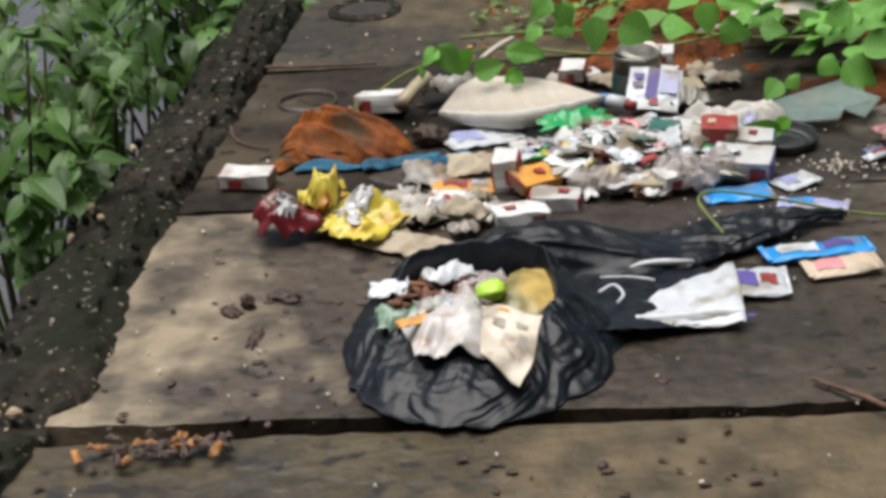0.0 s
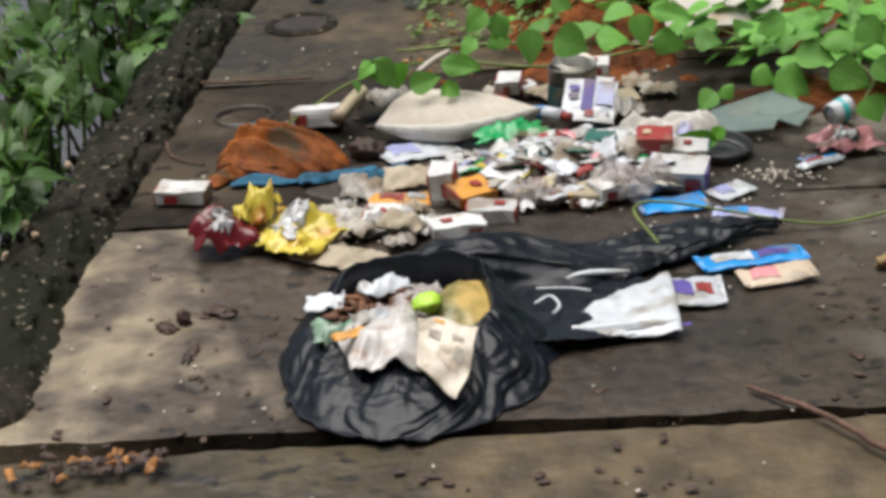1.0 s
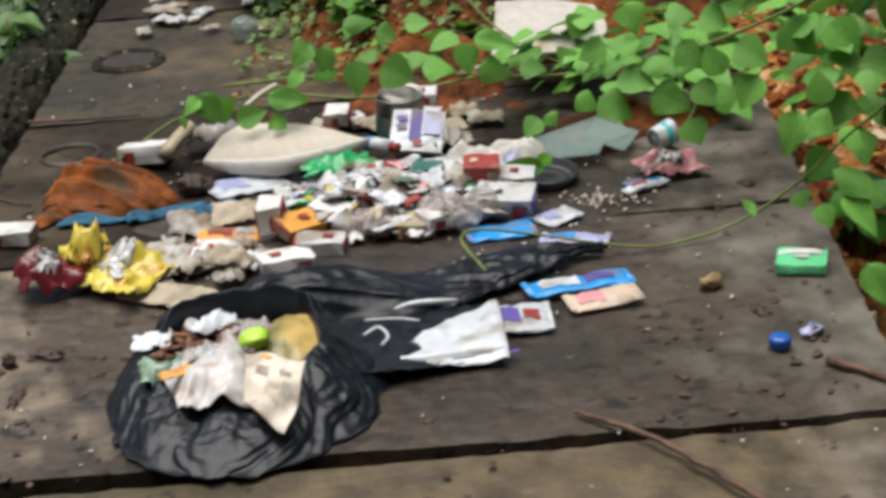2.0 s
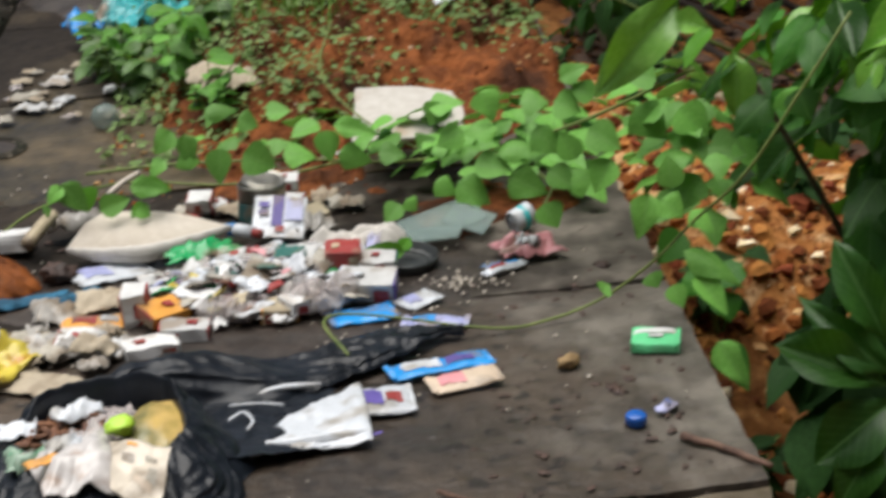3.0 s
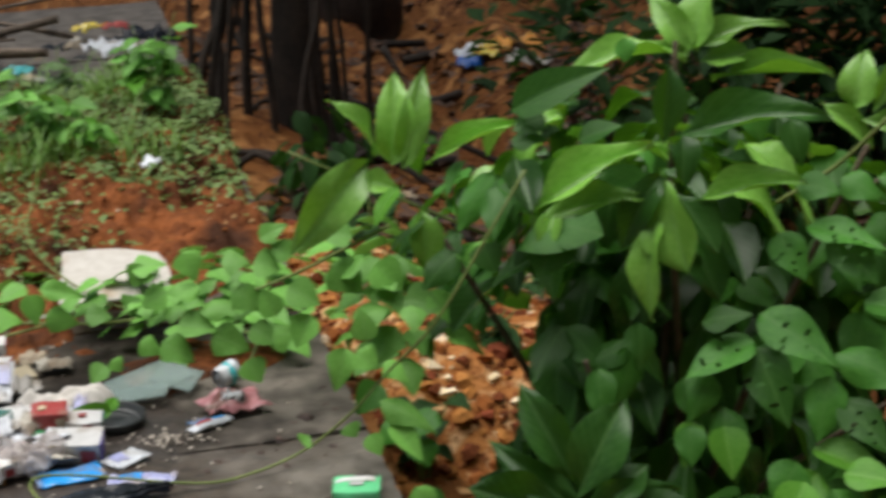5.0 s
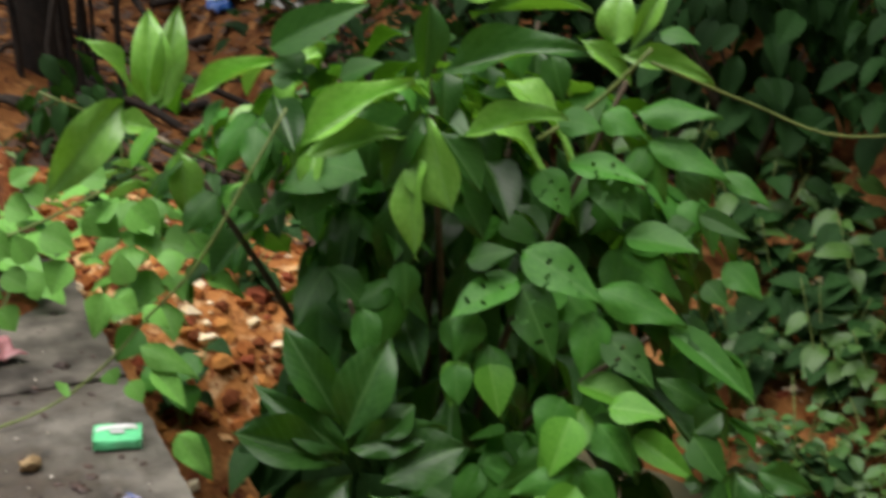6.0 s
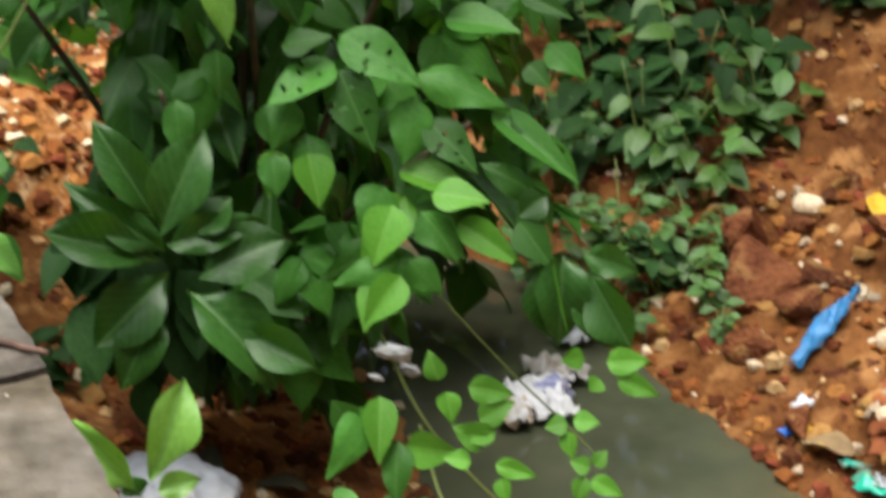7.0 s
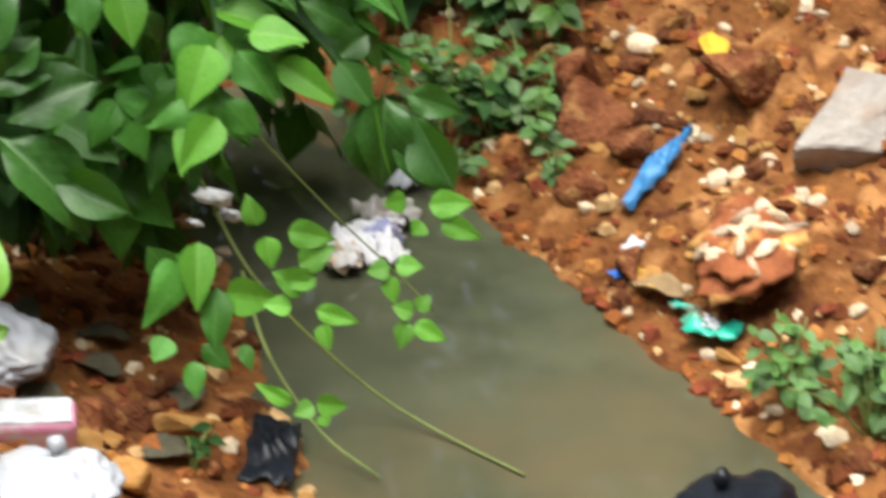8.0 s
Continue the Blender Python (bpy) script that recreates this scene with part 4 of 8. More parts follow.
leaf(creeper, HEART, (0.792, 2.776, 0.172), (0.769, 2.789, 0.217), 0.044)
leaf(creeper, HEART, (0.986, 2.723, 0.185), (1.039, 2.692, 0.180), 0.070)
leaf(creeper, HEART, (1.050, 2.724, 0.260), (1.067, 2.693, 0.212), 0.061)
leaf(creeper, HEART, (1.100, 2.708, 0.268), (1.118, 2.684, 0.237), 0.053)
leaf(creeper, HEART, (0.597, 2.849, 0.263), (0.575, 2.838, 0.232), 0.044)
leaf(creeper, HEART, (0.827, 2.796, 0.263), (0.794, 2.804, 0.283), 0.044)
leaf(creeper, HEART, (0.799, 2.412, 0.233), (0.774, 2.386, 0.179), 0.047)
leaf(creeper, HEART, (0.813, 2.405, 0.226), (0.837, 2.382, 0.206), 0.047)
leaf(creeper, HEART, (0.829, 2.405, 0.240), (0.824, 2.413, 0.287), 0.039)
leaf(creeper, HEART, (0.848, 2.389, 0.211), (0.879, 2.361, 0.192), 0.040)
leaf(creeper, HEART, (0.787, 2.377, 0.131), (0.794, 2.363, 0.115), 0.031)
leaf(creeper, HEART, (0.721, 2.387, 0.109), (0.732, 2.385, 0.119), 0.028)
leaf(creeper, HEART, (0.834, 2.374, 0.160), (0.905, 2.320, 0.137), 0.047)
leaf(creeper, HEART, (0.845, 2.358, 0.131), (0.878, 2.312, 0.086), 0.039)
leaf(creeper, HEART, (0.863, 2.316, 0.045), (0.886, 2.267, -0.005), 0.048)
leaf(creeper, HEART, (0.814, 2.363, 0.116), (0.823, 2.341, 0.090), 0.031)
leaf(creeper, YOUNG, (0.039, 3.067, 0.119), (0.052, 3.051, 0.084), 0.047)
leaf(creeper, YOUNG, (0.137, 3.062, 0.109), (0.182, 3.056, 0.111), 0.037)
leaf(creeper, YOUNG, (0.115, 3.052, 0.077), (0.149, 3.043, 0.066), 0.037)
leaf(creeper, HEART, (0.010, 3.052, 0.134), (0.047, 3.029, 0.087), 0.047)
leaf(creeper, HEART, (0.010, 3.050, 0.130), (-0.019, 3.039, 0.108), 0.031)
leaf(creeper, HEART, (-0.024, 3.039, 0.094), (-0.011, 3.038, 0.098), 0.024)
leaf(creeper, HEART, (0.117, 3.045, 0.119), (0.184, 3.033, 0.114), 0.040)
leaf(creeper, HEART, (0.124, 3.033, 0.085), (0.145, 3.025, 0.072), 0.031)
leaf(creeper, HEART, (0.065, 3.036, 0.088), (0.116, 3.034, 0.104), 0.040)


# the bush along the canal
def canal_bush(x, y, height, spread, stems, leaves, label):
    b = plant_at("canal_bush", x, y, -0.47, label, "bush", "bushes along the canal")
    for _ in range(stems):
        a, lean = dice.uniform(0, 6.28), dice.uniform(0.2, 1.0)
        foot = Vector((x + dice.uniform(-0.05, 0.05), y + dice.uniform(-0.1, 0.1), -0.47))
        top = foot + Vector((spread * lean * math.cos(a), spread * lean * math.sin(a), height * dice.uniform(0.65, 1.05)))
        mid = foot.lerp(top, 0.5) + Vector((0, 0, 0.04))
        stalk(b, (foot, mid, top), 0.006, 0.002, WOODY if dice.random() < 0.7 else STEM, n=4, sides=5)
        for _ in range(leaves):
            t = dice.uniform(0.5, 1.02)
            at = foot.lerp(top, t) + Vector((dice.uniform(-0.02, 0.02), dice.uniform(-0.02, 0.02), 0.03 * math.sin(3.1 * t)))
            d = dice.uniform(0, 6.28)
            long = dice.uniform(0.045, 0.085)
            leaf(b, BUSHY, at, at + Vector((math.cos(d), math.sin(d), dice.uniform(-0.8, 0.1))).normalized() * long, long * 0.55, Vector((0, -0.2, 1)))
    return b


canal_bush(-0.68, 2.95, 0.76, 0.26, 16, 16, "leafy green bush with thin woody stems growing from the canal wall")
canal_bush(-0.6, 3.35, 0.68, 0.28, 17, 16, "leafy green bush with thin woody stems growing from the canal wall")
canal_bush(-0.52, 3.85, 0.66, 0.28, 17, 16, "leafy green bush with thin woody stems growing from the canal wall")
canal_bush(-0.46, 4.4, 0.62, 0.28, 16, 16, "dense green bush arching over the mossy kerb")
canal_bush(-0.82, 2.62, 0.5, 0.2, 8, 8, "low green bush at the foot of the canal wall")
canal_bush(-0.95, 3.9, 0.7, 0.3, 10, 12, "leafy green bush standing in the canal")
canal_bush(-0.4, 5.0, 0.6, 0.3, 12, 12, "dense green bush arching over the mossy kerb")


# low plants on the ditch banks
def herb(x, y, height, spread, count, size, meshes, label, lift=0.0, z=None, category="weed"):
    z = land(x, y) if z is None else z
    h = plant_at("weed", x, y, z - 0.01, label, category, "weeds on the banks")
    for i in range(max(2, count // 5)):
        a = dice.uniform(0, 6.28)
        top = Vector((x + spread * dice.uniform(0.2, 1) * math.cos(a), y + spread * dice.uniform(0.2, 1) * math.sin(a), z + height * dice.uniform(0.5, 1)))
        foot = Vector((x, y, z - 0.01))
        stalk(h, (foot, foot.lerp(top, 0.5) + Vector((0, 0, 0.02)), top), 0.0025, 0.0012, STEM, n=3, sides=5)
        for k in range(5):
            at = foot.lerp(top, dice.uniform(0.4, 1.0))
            d = dice.uniform(0, 6.28)
            long = size * dice.uniform(0.7, 1.2)
            leaf(h, meshes, at, at + Vector((math.cos(d), math.sin(d), dice.uniform(-0.5, 0.35))).normalized() * long, long * 0.6, Vector((-0.3, -0.4, 1)))
    return h


SMALL = "small round-leaved green weed on the red bank"
for x, y, h, s, c, z in ((1.99, 1.6, 0.12, 0.1, 55, 0.035), (2.0, 1.45, 0.13, 0.12, 60, 0.036), (2.08, 1.52, 0.1, 0.1, 40, 0.034), (2.1, 2.28, 0.08, 0.06, 20, 0.028), (2.05, 2.5, 0.12, 0.12, 50, 0.034),
                         (2.15, 2.62, 0.18, 0.14, 60, 0.04), (2.06, 2.75, 0.16, 0.12, 50, 0.04), (2.25, 2.55, 0.1, 0.12, 30, 0.03), (2.3, 2.95, 0.2, 0.16, 60, 0.05), (2.48, 1.8, 0.06, 0.07, 20, 0.034)):
    herb(x, y, h, s, c, z, HERB, SMALL)
LONG = "upright weed with long dark green leaves on the red bank"
for x, y, h, s, c, z in ((2.35, 2.95, 0.34, 0.1, 25, 0.09), (2.5, 2.95, 0.2, 0.1, 20, 0.08), (2.6, 3.15, 0.22, 0.1, 20, 0.085), (2.72, 3.4, 0.25, 0.14, 25, 0.08), (2.66, 2.95, 0.16, 0.1, 15, 0.07), (2.25, 3.3, 0.4, 0.2, 40, 0.08), (2.0, 3.3, 0.35, 0.2, 40, 0.07), (2.28, 2.72, 0.26, 0.14, 35, 0.075), (2.42, 2.78, 0.28, 0.14, 35, 0.08), (2.55, 2.75, 0.2, 0.12, 25, 0.075), (2.2, 2.9, 0.3, 0.14, 35, 0.075), (2.38, 3.1, 0.3, 0.16, 40, 0.085), (2.75, 2.75, 0.2, 0.12, 25, 0.075), (2.15, 2.5, 0.18, 0.12, 30, 0.06)):
    herb(x, y, h, s, c, z, BUSHY + 2 * DARK, LONG)
for x, y, tall, count, size in ((2.2, 2.5, 0.16, 25, 0.05), (2.32, 2.6, 0.2, 25, 0.065), (2.5, 2.65, 0.22, 25, 0.08), (2.15, 2.4, 0.1, 20, 0.04), (2.1, 2.6, 0.14, 20, 0.045)):
    herb(x, y, tall, 0.11, count, size, BUSHY + HERB, "leafy green weed hanging over the red bank")
for x, y, h, s, c, z in ((1.05, 2.25, 0.08, 0.07, 15, 0.03), (1.2, 1.9, 0.05, 0.05, 10, 0.025), (1.02, 2.6, 0.12, 0.1, 25, 0.05), (1.1, 3.0, 0.16, 0.12, 30, 0.05), (1.3, 3.3, 0.2, 0.15, 35, 0.06), (1.25, 3.8, 0.3, 0.2, 40, 0.06)):
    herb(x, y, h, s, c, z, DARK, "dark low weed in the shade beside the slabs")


def joined_leaves(name, spots, size, material, label, category, droop=0.3, slim=0.5, kind="stuff", parent=None):
    """Uncountable small leaves as one mesh: two bent halves each."""
    verts, faces = [], []
    for x, y, z in spots:
        d, long = dice.uniform(0, 6.28), size * dice.uniform(0.6, 1.3)
        way = Vector((math.cos(d), math.sin(d), dice.uniform(-droop, droop))).normalized()
        side = way.cross(Vector((dice.uniform(-0.4, 0.4), dice.uniform(-0.4, 0.4), 1))).normalized() * long * slim * 0.5
        p, k = Vector((x, y, z)), len(verts)
        dip = Vector((0, 0, -0.12 * long))
        verts += [p, p + way * long * 0.45 + side, p + way * long + 2 * dip, p + way * long * 0.45 - side, p + way * long * 0.5 + dip]
        faces += [(k, k + 1, k + 4), (k + 1, k + 2, k + 4), (k + 2, k + 3, k + 4), (k + 3, k, k + 4)]
    me = bpy.data.meshes.new(name)
    me.from_pydata([tuple(v) for v in verts], [], faces)
    me.materials.append(material)
    ob = new(name, me)
    if parent:
        ob.parent = parent
        return tagged(ob, label)
    return tagged(ob, label, category, kind=kind)


def mound_z(x, y):
    hit = mound_tree.ray_cast(Vector((x, y, 2)), Vector((0, 0, -1)))
    return hit[0].z if hit[0] else 0.0


from mathutils.bvhtree import BVHTree
mound_tree = BVHTree.FromPolygons([tuple(v.co) for v in soil_mound.data.vertices], [tuple(p.vertices) for p in soil_mound.data.polygons])

GRASS = leaf_shader("grass", (0.11, 0.26, 0.03), (0.22, 0.4, 0.07), (0.2, 0.36, 0.06), rough=0.5, vary=0.2)
WEED = leaf_shader("mat_weed", (0.1, 0.19, 0.045), (0.22, 0.33, 0.09), (0.16, 0.26, 0.07), rough=0.6, vary=0.2)
spots = []
while len(spots) < 11500:
    x, y = dice.uniform(-0.1, 1.25), dice.uniform(3.5, 5.5)
    if x > right_edge(y) - 0.02 or x < left_edge(y) + 0.35:
        continue
    thick = wob(x, y, 0, 3.0, 9) + 1.2 * smooth(3.5, 4.4, y) + 0.18 - 0.22 * smooth(0.4, 0.0, abs(x - 0.75)) * smooth(4.5, 3.9, y)
    if dice.random() < thick:
        spots.append((x, y, mound_z(x, y) + dice.uniform(0.0, 0.035)))
joined_leaves("weed_mat", spots, 0.021, WEED, "mat of tiny grey-green weeds over the soil", "weeds", 0.5, 0.7)

bladev, bladef = [], []
for _ in range(1700):
    y = dice.uniform(4.0, 5.45)
    x = dice.uniform(left_edge(y) + 0.5, right_edge(y) - 0.15)
    if wob(x, y, 0, 2.2, 5) < -0.05:
        continue
    z, d, tall = mound_z(x, y), dice.uniform(0, 6.28), dice.uniform(0.06, 0.17)
    out, side = Vector((math.cos(d), math.sin(d), 0)), Vector((-math.sin(d), math.cos(d), 0)) * 0.0022
    pts = [Vector((x, y, z)) + out * tall * 0.5 * t * t + Vector((0, 0, tall * (t - 0.25 * t * t))) for t in (0, 0.4, 0.75, 1)]
    k = len(bladev)
    for p, wid in zip(pts, (1, 1, 0.7, 0.1)):
        bladev += [p + side * wid, p - side * wid]
    bladef += [(k + 2 * i, k + 2 * i + 1, k + 2 * i + 3, k + 2 * i + 2) for i in range(3)]
grass_mesh = bpy.data.meshes.new("grass")
grass_mesh.from_pydata([tuple(v) for v in bladev], [], bladef)
grass_mesh.materials.append(GRASS)
tagged(new("grass", grass_mesh), "thin bright green grass tufts on the mound", "grass", kind="stuff")
for x, y in ((0.18, 4.35), (0.3, 4.1), (0.15, 4.0), (0.45, 5.1), (0.55, 5.15), (0.1, 4.2), (0.8, 5.2), (0.38, 4.95)):
    herb(x, y, 0.16, 0.09, 25, 0.06, BUSHY, "pale leafy weed growing from the mound", z=mound_z(x, y))

for x, y, tall, count, size in ((0.64, 4.2, 0.22, 35, 0.07), (0.93, 4.4, 0.24, 35, 0.07), (0.27, 3.88, 0.2, 35, 0.06), (0.3, 3.66, 0.15, 30, 0.05), (0.17, 4.08, 0.2, 25, 0.06), (0.5, 4.3, 0.14, 25, 0.055), (0.75, 4.1, 0.12, 20, 0.05)):
    herb(x, y, tall, 0.09, count, size, YOUNG + HEART, "tall pale green weed growing from the mound", z=mound_z(x, y))

# ---- the shaded ground behind: trees, hanging roots, undergrowth ----
BARK = shader("dark_bark", (0.009, 0.007, 0.005), (0.045, 0.03, 0.02), scale=9, fine=50, rough=0.9, bump=0.8)


def tree(x, y, z, height, girth, label, roots=0, crown=900, reach=1.8, size=0.16):
    t = plant_at("tree", x, y, z, label, "tree", "trees behind the slabs")
    trunk = [(0, 0, -0.1), (0.05, 0.03, height * 0.3), (-0.04, 0.08, height * 0.65), (0.02, 0.1, height)]
    part("trunk", tube_bm(curve_points(trunk, 5), [girth * (1.3 - 0.9 * i / 15) for i in range(16)], 12), BARK, t, smooth=True)
    for i in range(6):
        a = i * 1.05 + dice.uniform(-0.3, 0.3)
        top = Vector((reach * 0.7 * math.cos(a), reach * 0.7 * math.sin(a), height + 0.5))
        part("limb", tube_bm(curve_points([(0, 0.08, height * 0.75), (top.x * 0.4, top.y * 0.4, height * 0.95), top], 4), [girth * (0.5 - 0.05 * k) for k in range(9)], 7), BARK, t, smooth=True)
    for _ in range(roots):
        a, r = dice.uniform(0, 6.28), girth * dice.uniform(1.2, 5.0)
        px, py = r * math.cos(a), r * math.sin(a)
        pts = [(px * 1.3, py * 1.3, -0.15), (px * 1.1 + dice.uniform(-0.06, 0.06), py, 0.25), (px + dice.uniform(-0.06, 0.06), py * 1.05, 0.6), (px * 0.7, py * 0.7, 1.2)]
        part("root", tube_bm(curve_points(pts, 3), [dice.uniform(0.004, 0.018)] * 10, 5), BARK, t, smooth=True)
    spots = []
    while len(spots) < crown:
        q = Vector((dice.uniform(-1, 1), dice.uniform(-1, 1), dice.uniform(-1, 1)))
        if 0.35 < q.length < 1 and wob(q.x, q.y, q.z, 2.2, x) > -0.22:
            spots.append((q.x * reach, q.y * reach, height + 0.5 + q.z * reach * 0.5))
    joined_leaves("crown", spots, size, GREEN_DARK, "", "", 0.7, 0.6, parent=t)
    return t


tree(1.5, 5.35, -0.25, 4.2, 0.06, "dark tree trunk wrapped in thin hanging roots", roots=22, crown=700, reach=1.2, size=0.18)
tree(2.3, 7.3, -0.2, 3.8, 0.13, "dark tree with a high open crown", crown=600, reach=1.4, size=0.16)
tree(3.9, 5.2, 0.4, 2.2, 0.12, "dark tree with a dense low crown on the bank", crown=2600, reach=1.7)
# added for its unseen dense crown, which throws shade on the upper bank
tree(3.3, 3.55, 0.3, 1.75, 0.08, "dark tree added over the red bank to shade it", crown=4200, reach=1.3, size=0.13)
tree(0.4, 8.2, -0.2, 3.8, 0.14, "dark tree with a high open crown", crown=1500, reach=2.1)


def undergrowth(x, y, z, rx, ry, rz, count, size, label, near=True):
    u = plant_at("dark_bush", x, y, z, label, "bush", "undergrowth on the far bank")
    for _ in range(7):
        a = dice.uniform(0, 6.28)
        stalk(u, ((x, y, z - 0.05), (x + 0.3 * rx * math.cos(a), y + 0.3 * ry * math.sin(a), z + rz * 0.6), (x + 0.7 * rx * math.cos(a), y + 0.7 * ry * math.sin(a), z + rz * 1.2)), 0.008, 0.003, WOODY, n=3, sides=5)
    if near:
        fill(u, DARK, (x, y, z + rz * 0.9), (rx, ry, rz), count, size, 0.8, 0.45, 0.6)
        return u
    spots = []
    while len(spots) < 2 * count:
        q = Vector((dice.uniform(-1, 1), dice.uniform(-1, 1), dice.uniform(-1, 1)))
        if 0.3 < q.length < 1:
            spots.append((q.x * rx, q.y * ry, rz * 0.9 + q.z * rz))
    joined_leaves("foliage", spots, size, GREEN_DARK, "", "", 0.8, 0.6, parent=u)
    return u


DIM = "dense dark bush overhanging the red bank"
undergrowth(3.05, 3.75, -0.05, 0.4, 0.4, 0.45, 260, 0.1, DIM)
undergrowth(2.7, 3.6, -0.15, 0.35, 0.3, 0.35, 240, 0.1, DIM)
undergrowth(2.45, 4.2, -0.25, 0.4, 0.3, 0.4, 280, 0.1, DIM, False)
undergrowth(3.4, 3.5, 0.1, 0.35, 0.4, 0.6, 260, 0.11, DIM, False)
undergrowth(2.8, 3.0, 0.0, 0.3, 0.25, 0.26, 150, 0.085, DIM)
undergrowth(3.05, 2.7, 0.1, 0.3, 0.25, 0.3, 150, 0.09, DIM)
undergrowth(3.15, 3.1, 0.1, 0.35, 0.35, 0.4, 200, 0.09, DIM)
undergrowth(2.75, 4.5, -0.1, 0.45, 0.4, 0.5, 260, 0.1, DIM, False)
undergrowth(3.3, 4.6, 0.1, 0.5, 0.5, 0.7, 240, 0.12, DIM, False)
undergrowth(2.4, 5.2, -0.3, 0.4, 0.35, 0.35, 160, 0.09, "dark leafy bush in the shade", False)
undergrowth(2.1, 3.9, -0.35, 0.3, 0.3, 0.3, 120, 0.08, "dark leafy bush in the shade")
undergrowth(1.35, 4.5, -0.3, 0.15, 0.3, 0.22, 90, 0.08, "dark weeds between slab edge and tree")
undergrowth(3.5, 7.5, 0.0, 0.8, 0.6, 0.7, 320, 0.14, DIM, False)
undergrowth(-0.6, 6.8, -0.3, 0.6, 0.6, 0.7, 220, 0.12, "dark bush behind the rubbish pile", False)

# dark dead leaves added over the far soil, their colour standing in for shade
SHADE_LITTER = shader("leaf_litter", (0.03, 0.018, 0.012), (0.13, 0.065, 0.035), scale=30, fine=90, rough=0.85, bump=0.4)
spots = []
while len(spots) < 3000:
    x, y = dice.uniform(1.1, 3.0), dice.uniform(3.7, 8.2)
    if x > right_edge(y) + 0.05 and dice.random() < 0.55 + 1.6 * wob(x, y, 0, 2.6, 3):
        spots.append((x, y, land(x, y) + dice.uniform(0.004, 0.03)))
joined_leaves("leaf_litter", spots, 0.065, SHADE_LITTER, "dark dead leaves added over the far soil to stand for shade", "leaf litter", 0.35, 0.6)
for i in range(26):
    x, y = dice.uniform(1.25, 2.5), dice.uniform(4.4, 7.4)
    a, long = dice.uniform(0, 3.14), dice.uniform(0.25, 0.8)
    pts = [(x + long * (q - 0.5) * math.cos(a) + dice.uniform(-0.03, 0.03), y + long * (q - 0.5) * math.sin(a), land(x + long * (q - 0.5) * math.cos(a), y + long * (q - 0.5) * math.sin(a)) + dice.uniform(0.0, 0.04)) for q in (0, 0.33, 0.66, 1)]
    thing("surface_root", "dark bare root running over the shaded soil", "root", None, "roots over the soil", bm=tube_bm(curve_points(pts, 4), [dice.uniform(0.006, 0.018)] * 13, 6), material=BARK, smooth=True)

# ---- litter on the slabs ----
import functools

def card(name, colour, dirt=(0.2, 0.15, 0.1), rough=0.55, vary=0.12):
    low = tuple(0.82 * c for c in colour)
    return shader(name, low, colour, scale=9, fine=60, rough=rough, bump=0.2, stain=dirt, stain_scale=16, stain_at=0.58, vary=vary, bump_size=0.003)


WHITE_CARD = card("white_card", (0.64, 0.64, 0.63), dirt=(0.34, 0.29, 0.24), vary=0.2)
RED_CARD = card("red_card", (0.3, 0.03, 0.026))
ORANGE_CARD = card("orange_card", (0.75, 0.34, 0.05))
CREAM_CARD = card("cream_card", (0.5, 0.42, 0.28))
PURPLE_CARD = card("purple_card", (0.1, 0.07, 0.3))
TEAL_CARD = card("teal_card", (0.02, 0.12, 0.1))
GREEN_CARD = card("green_card", (0.18, 0.8, 0.36), dirt=(0.3, 0.8, 0.45), rough=0.35)
SKY_FILM = card("sky_film", (0.02, 0.3, 0.75), rough=0.25)
PALE_FILM = card("pale_film", (0.62, 0.65, 0.69), dirt=(0.34, 0.32, 0.29), rough=0.3, vary=0.2)
BEIGE_FILM = card("beige_film", (0.6, 0.48, 0.36), rough=0.4)
PINK_FILM = card("pink_film", (0.65, 0.28, 0.3), rough=0.3)
LILAC_FILM = card("lilac_film", (0.36, 0.38, 0.62), rough=0.3)
YELLOW_FILM = card("yellow_film", (0.62, 0.5, 0.07), dirt=(0.4, 0.13, 0.02), rough=0.25)
MAROON_FILM = card("maroon_film", (0.16, 0.015, 0.02), rough=0.25)
SILVER_FILM = shader("silver_film", (0.35, 0.35, 0.35), (0.6, 0.6, 0.6), scale=10, rough=0.4, metal=0.35, bump=0.3)
GREY_FILM = card("grey_film", (0.36, 0.34, 0.31), rough=0.3)
GREEN_FILM = card("green_film", (0.02, 0.4, 0.12), rough=0.25)
TAN_PAPER = card("tan_paper", (0.45, 0.38, 0.28), rough=0.8)
GREY_PAPER = card("grey_paper", (0.42, 0.39, 0.33), rough=0.8)
TEAL_FILM = card("teal_film", (0.05, 0.4, 0.42), rough=0.3)
BLUE_RAG = shader("blue_rag", (0.008, 0.05, 0.09), (0.025, 0.16, 0.28), scale=12, fine=90, rough=0.85, bump=0.5)
BROWN_RAG = shader("brown_rag", (0.06, 0.016, 0.005), (0.32, 0.095, 0.018), scale=7, fine=60, rough=0.65, bump=0.5, spec=0.15, stain=(0.06, 0.05, 0.03), stain_scale=12, stain_at=0.6)
FOAM = shader("foam_sheet", (0.52, 0.46, 0.38), (0.64, 0.58, 0.5), scale=8, fine=70, rough=0.85, bump=0.4)
FOAM_RIM = shader("foam_rim", (0.5, 0.47, 0.43), (0.62, 0.59, 0.54), scale=12, fine=80, rough=0.8, bump=0.4, stain=(0.35, 0.3, 0.24), stain_scale=18, stain_at=0.64)
BOARD = shader("white_board", (0.42, 0.38, 0.33), (0.58, 0.55, 0.5), scale=5, fine=60, rough=0.7, bump=0.2, stain=(0.36, 0.25, 0.16), stain_scale=9, stain_at=0.6)
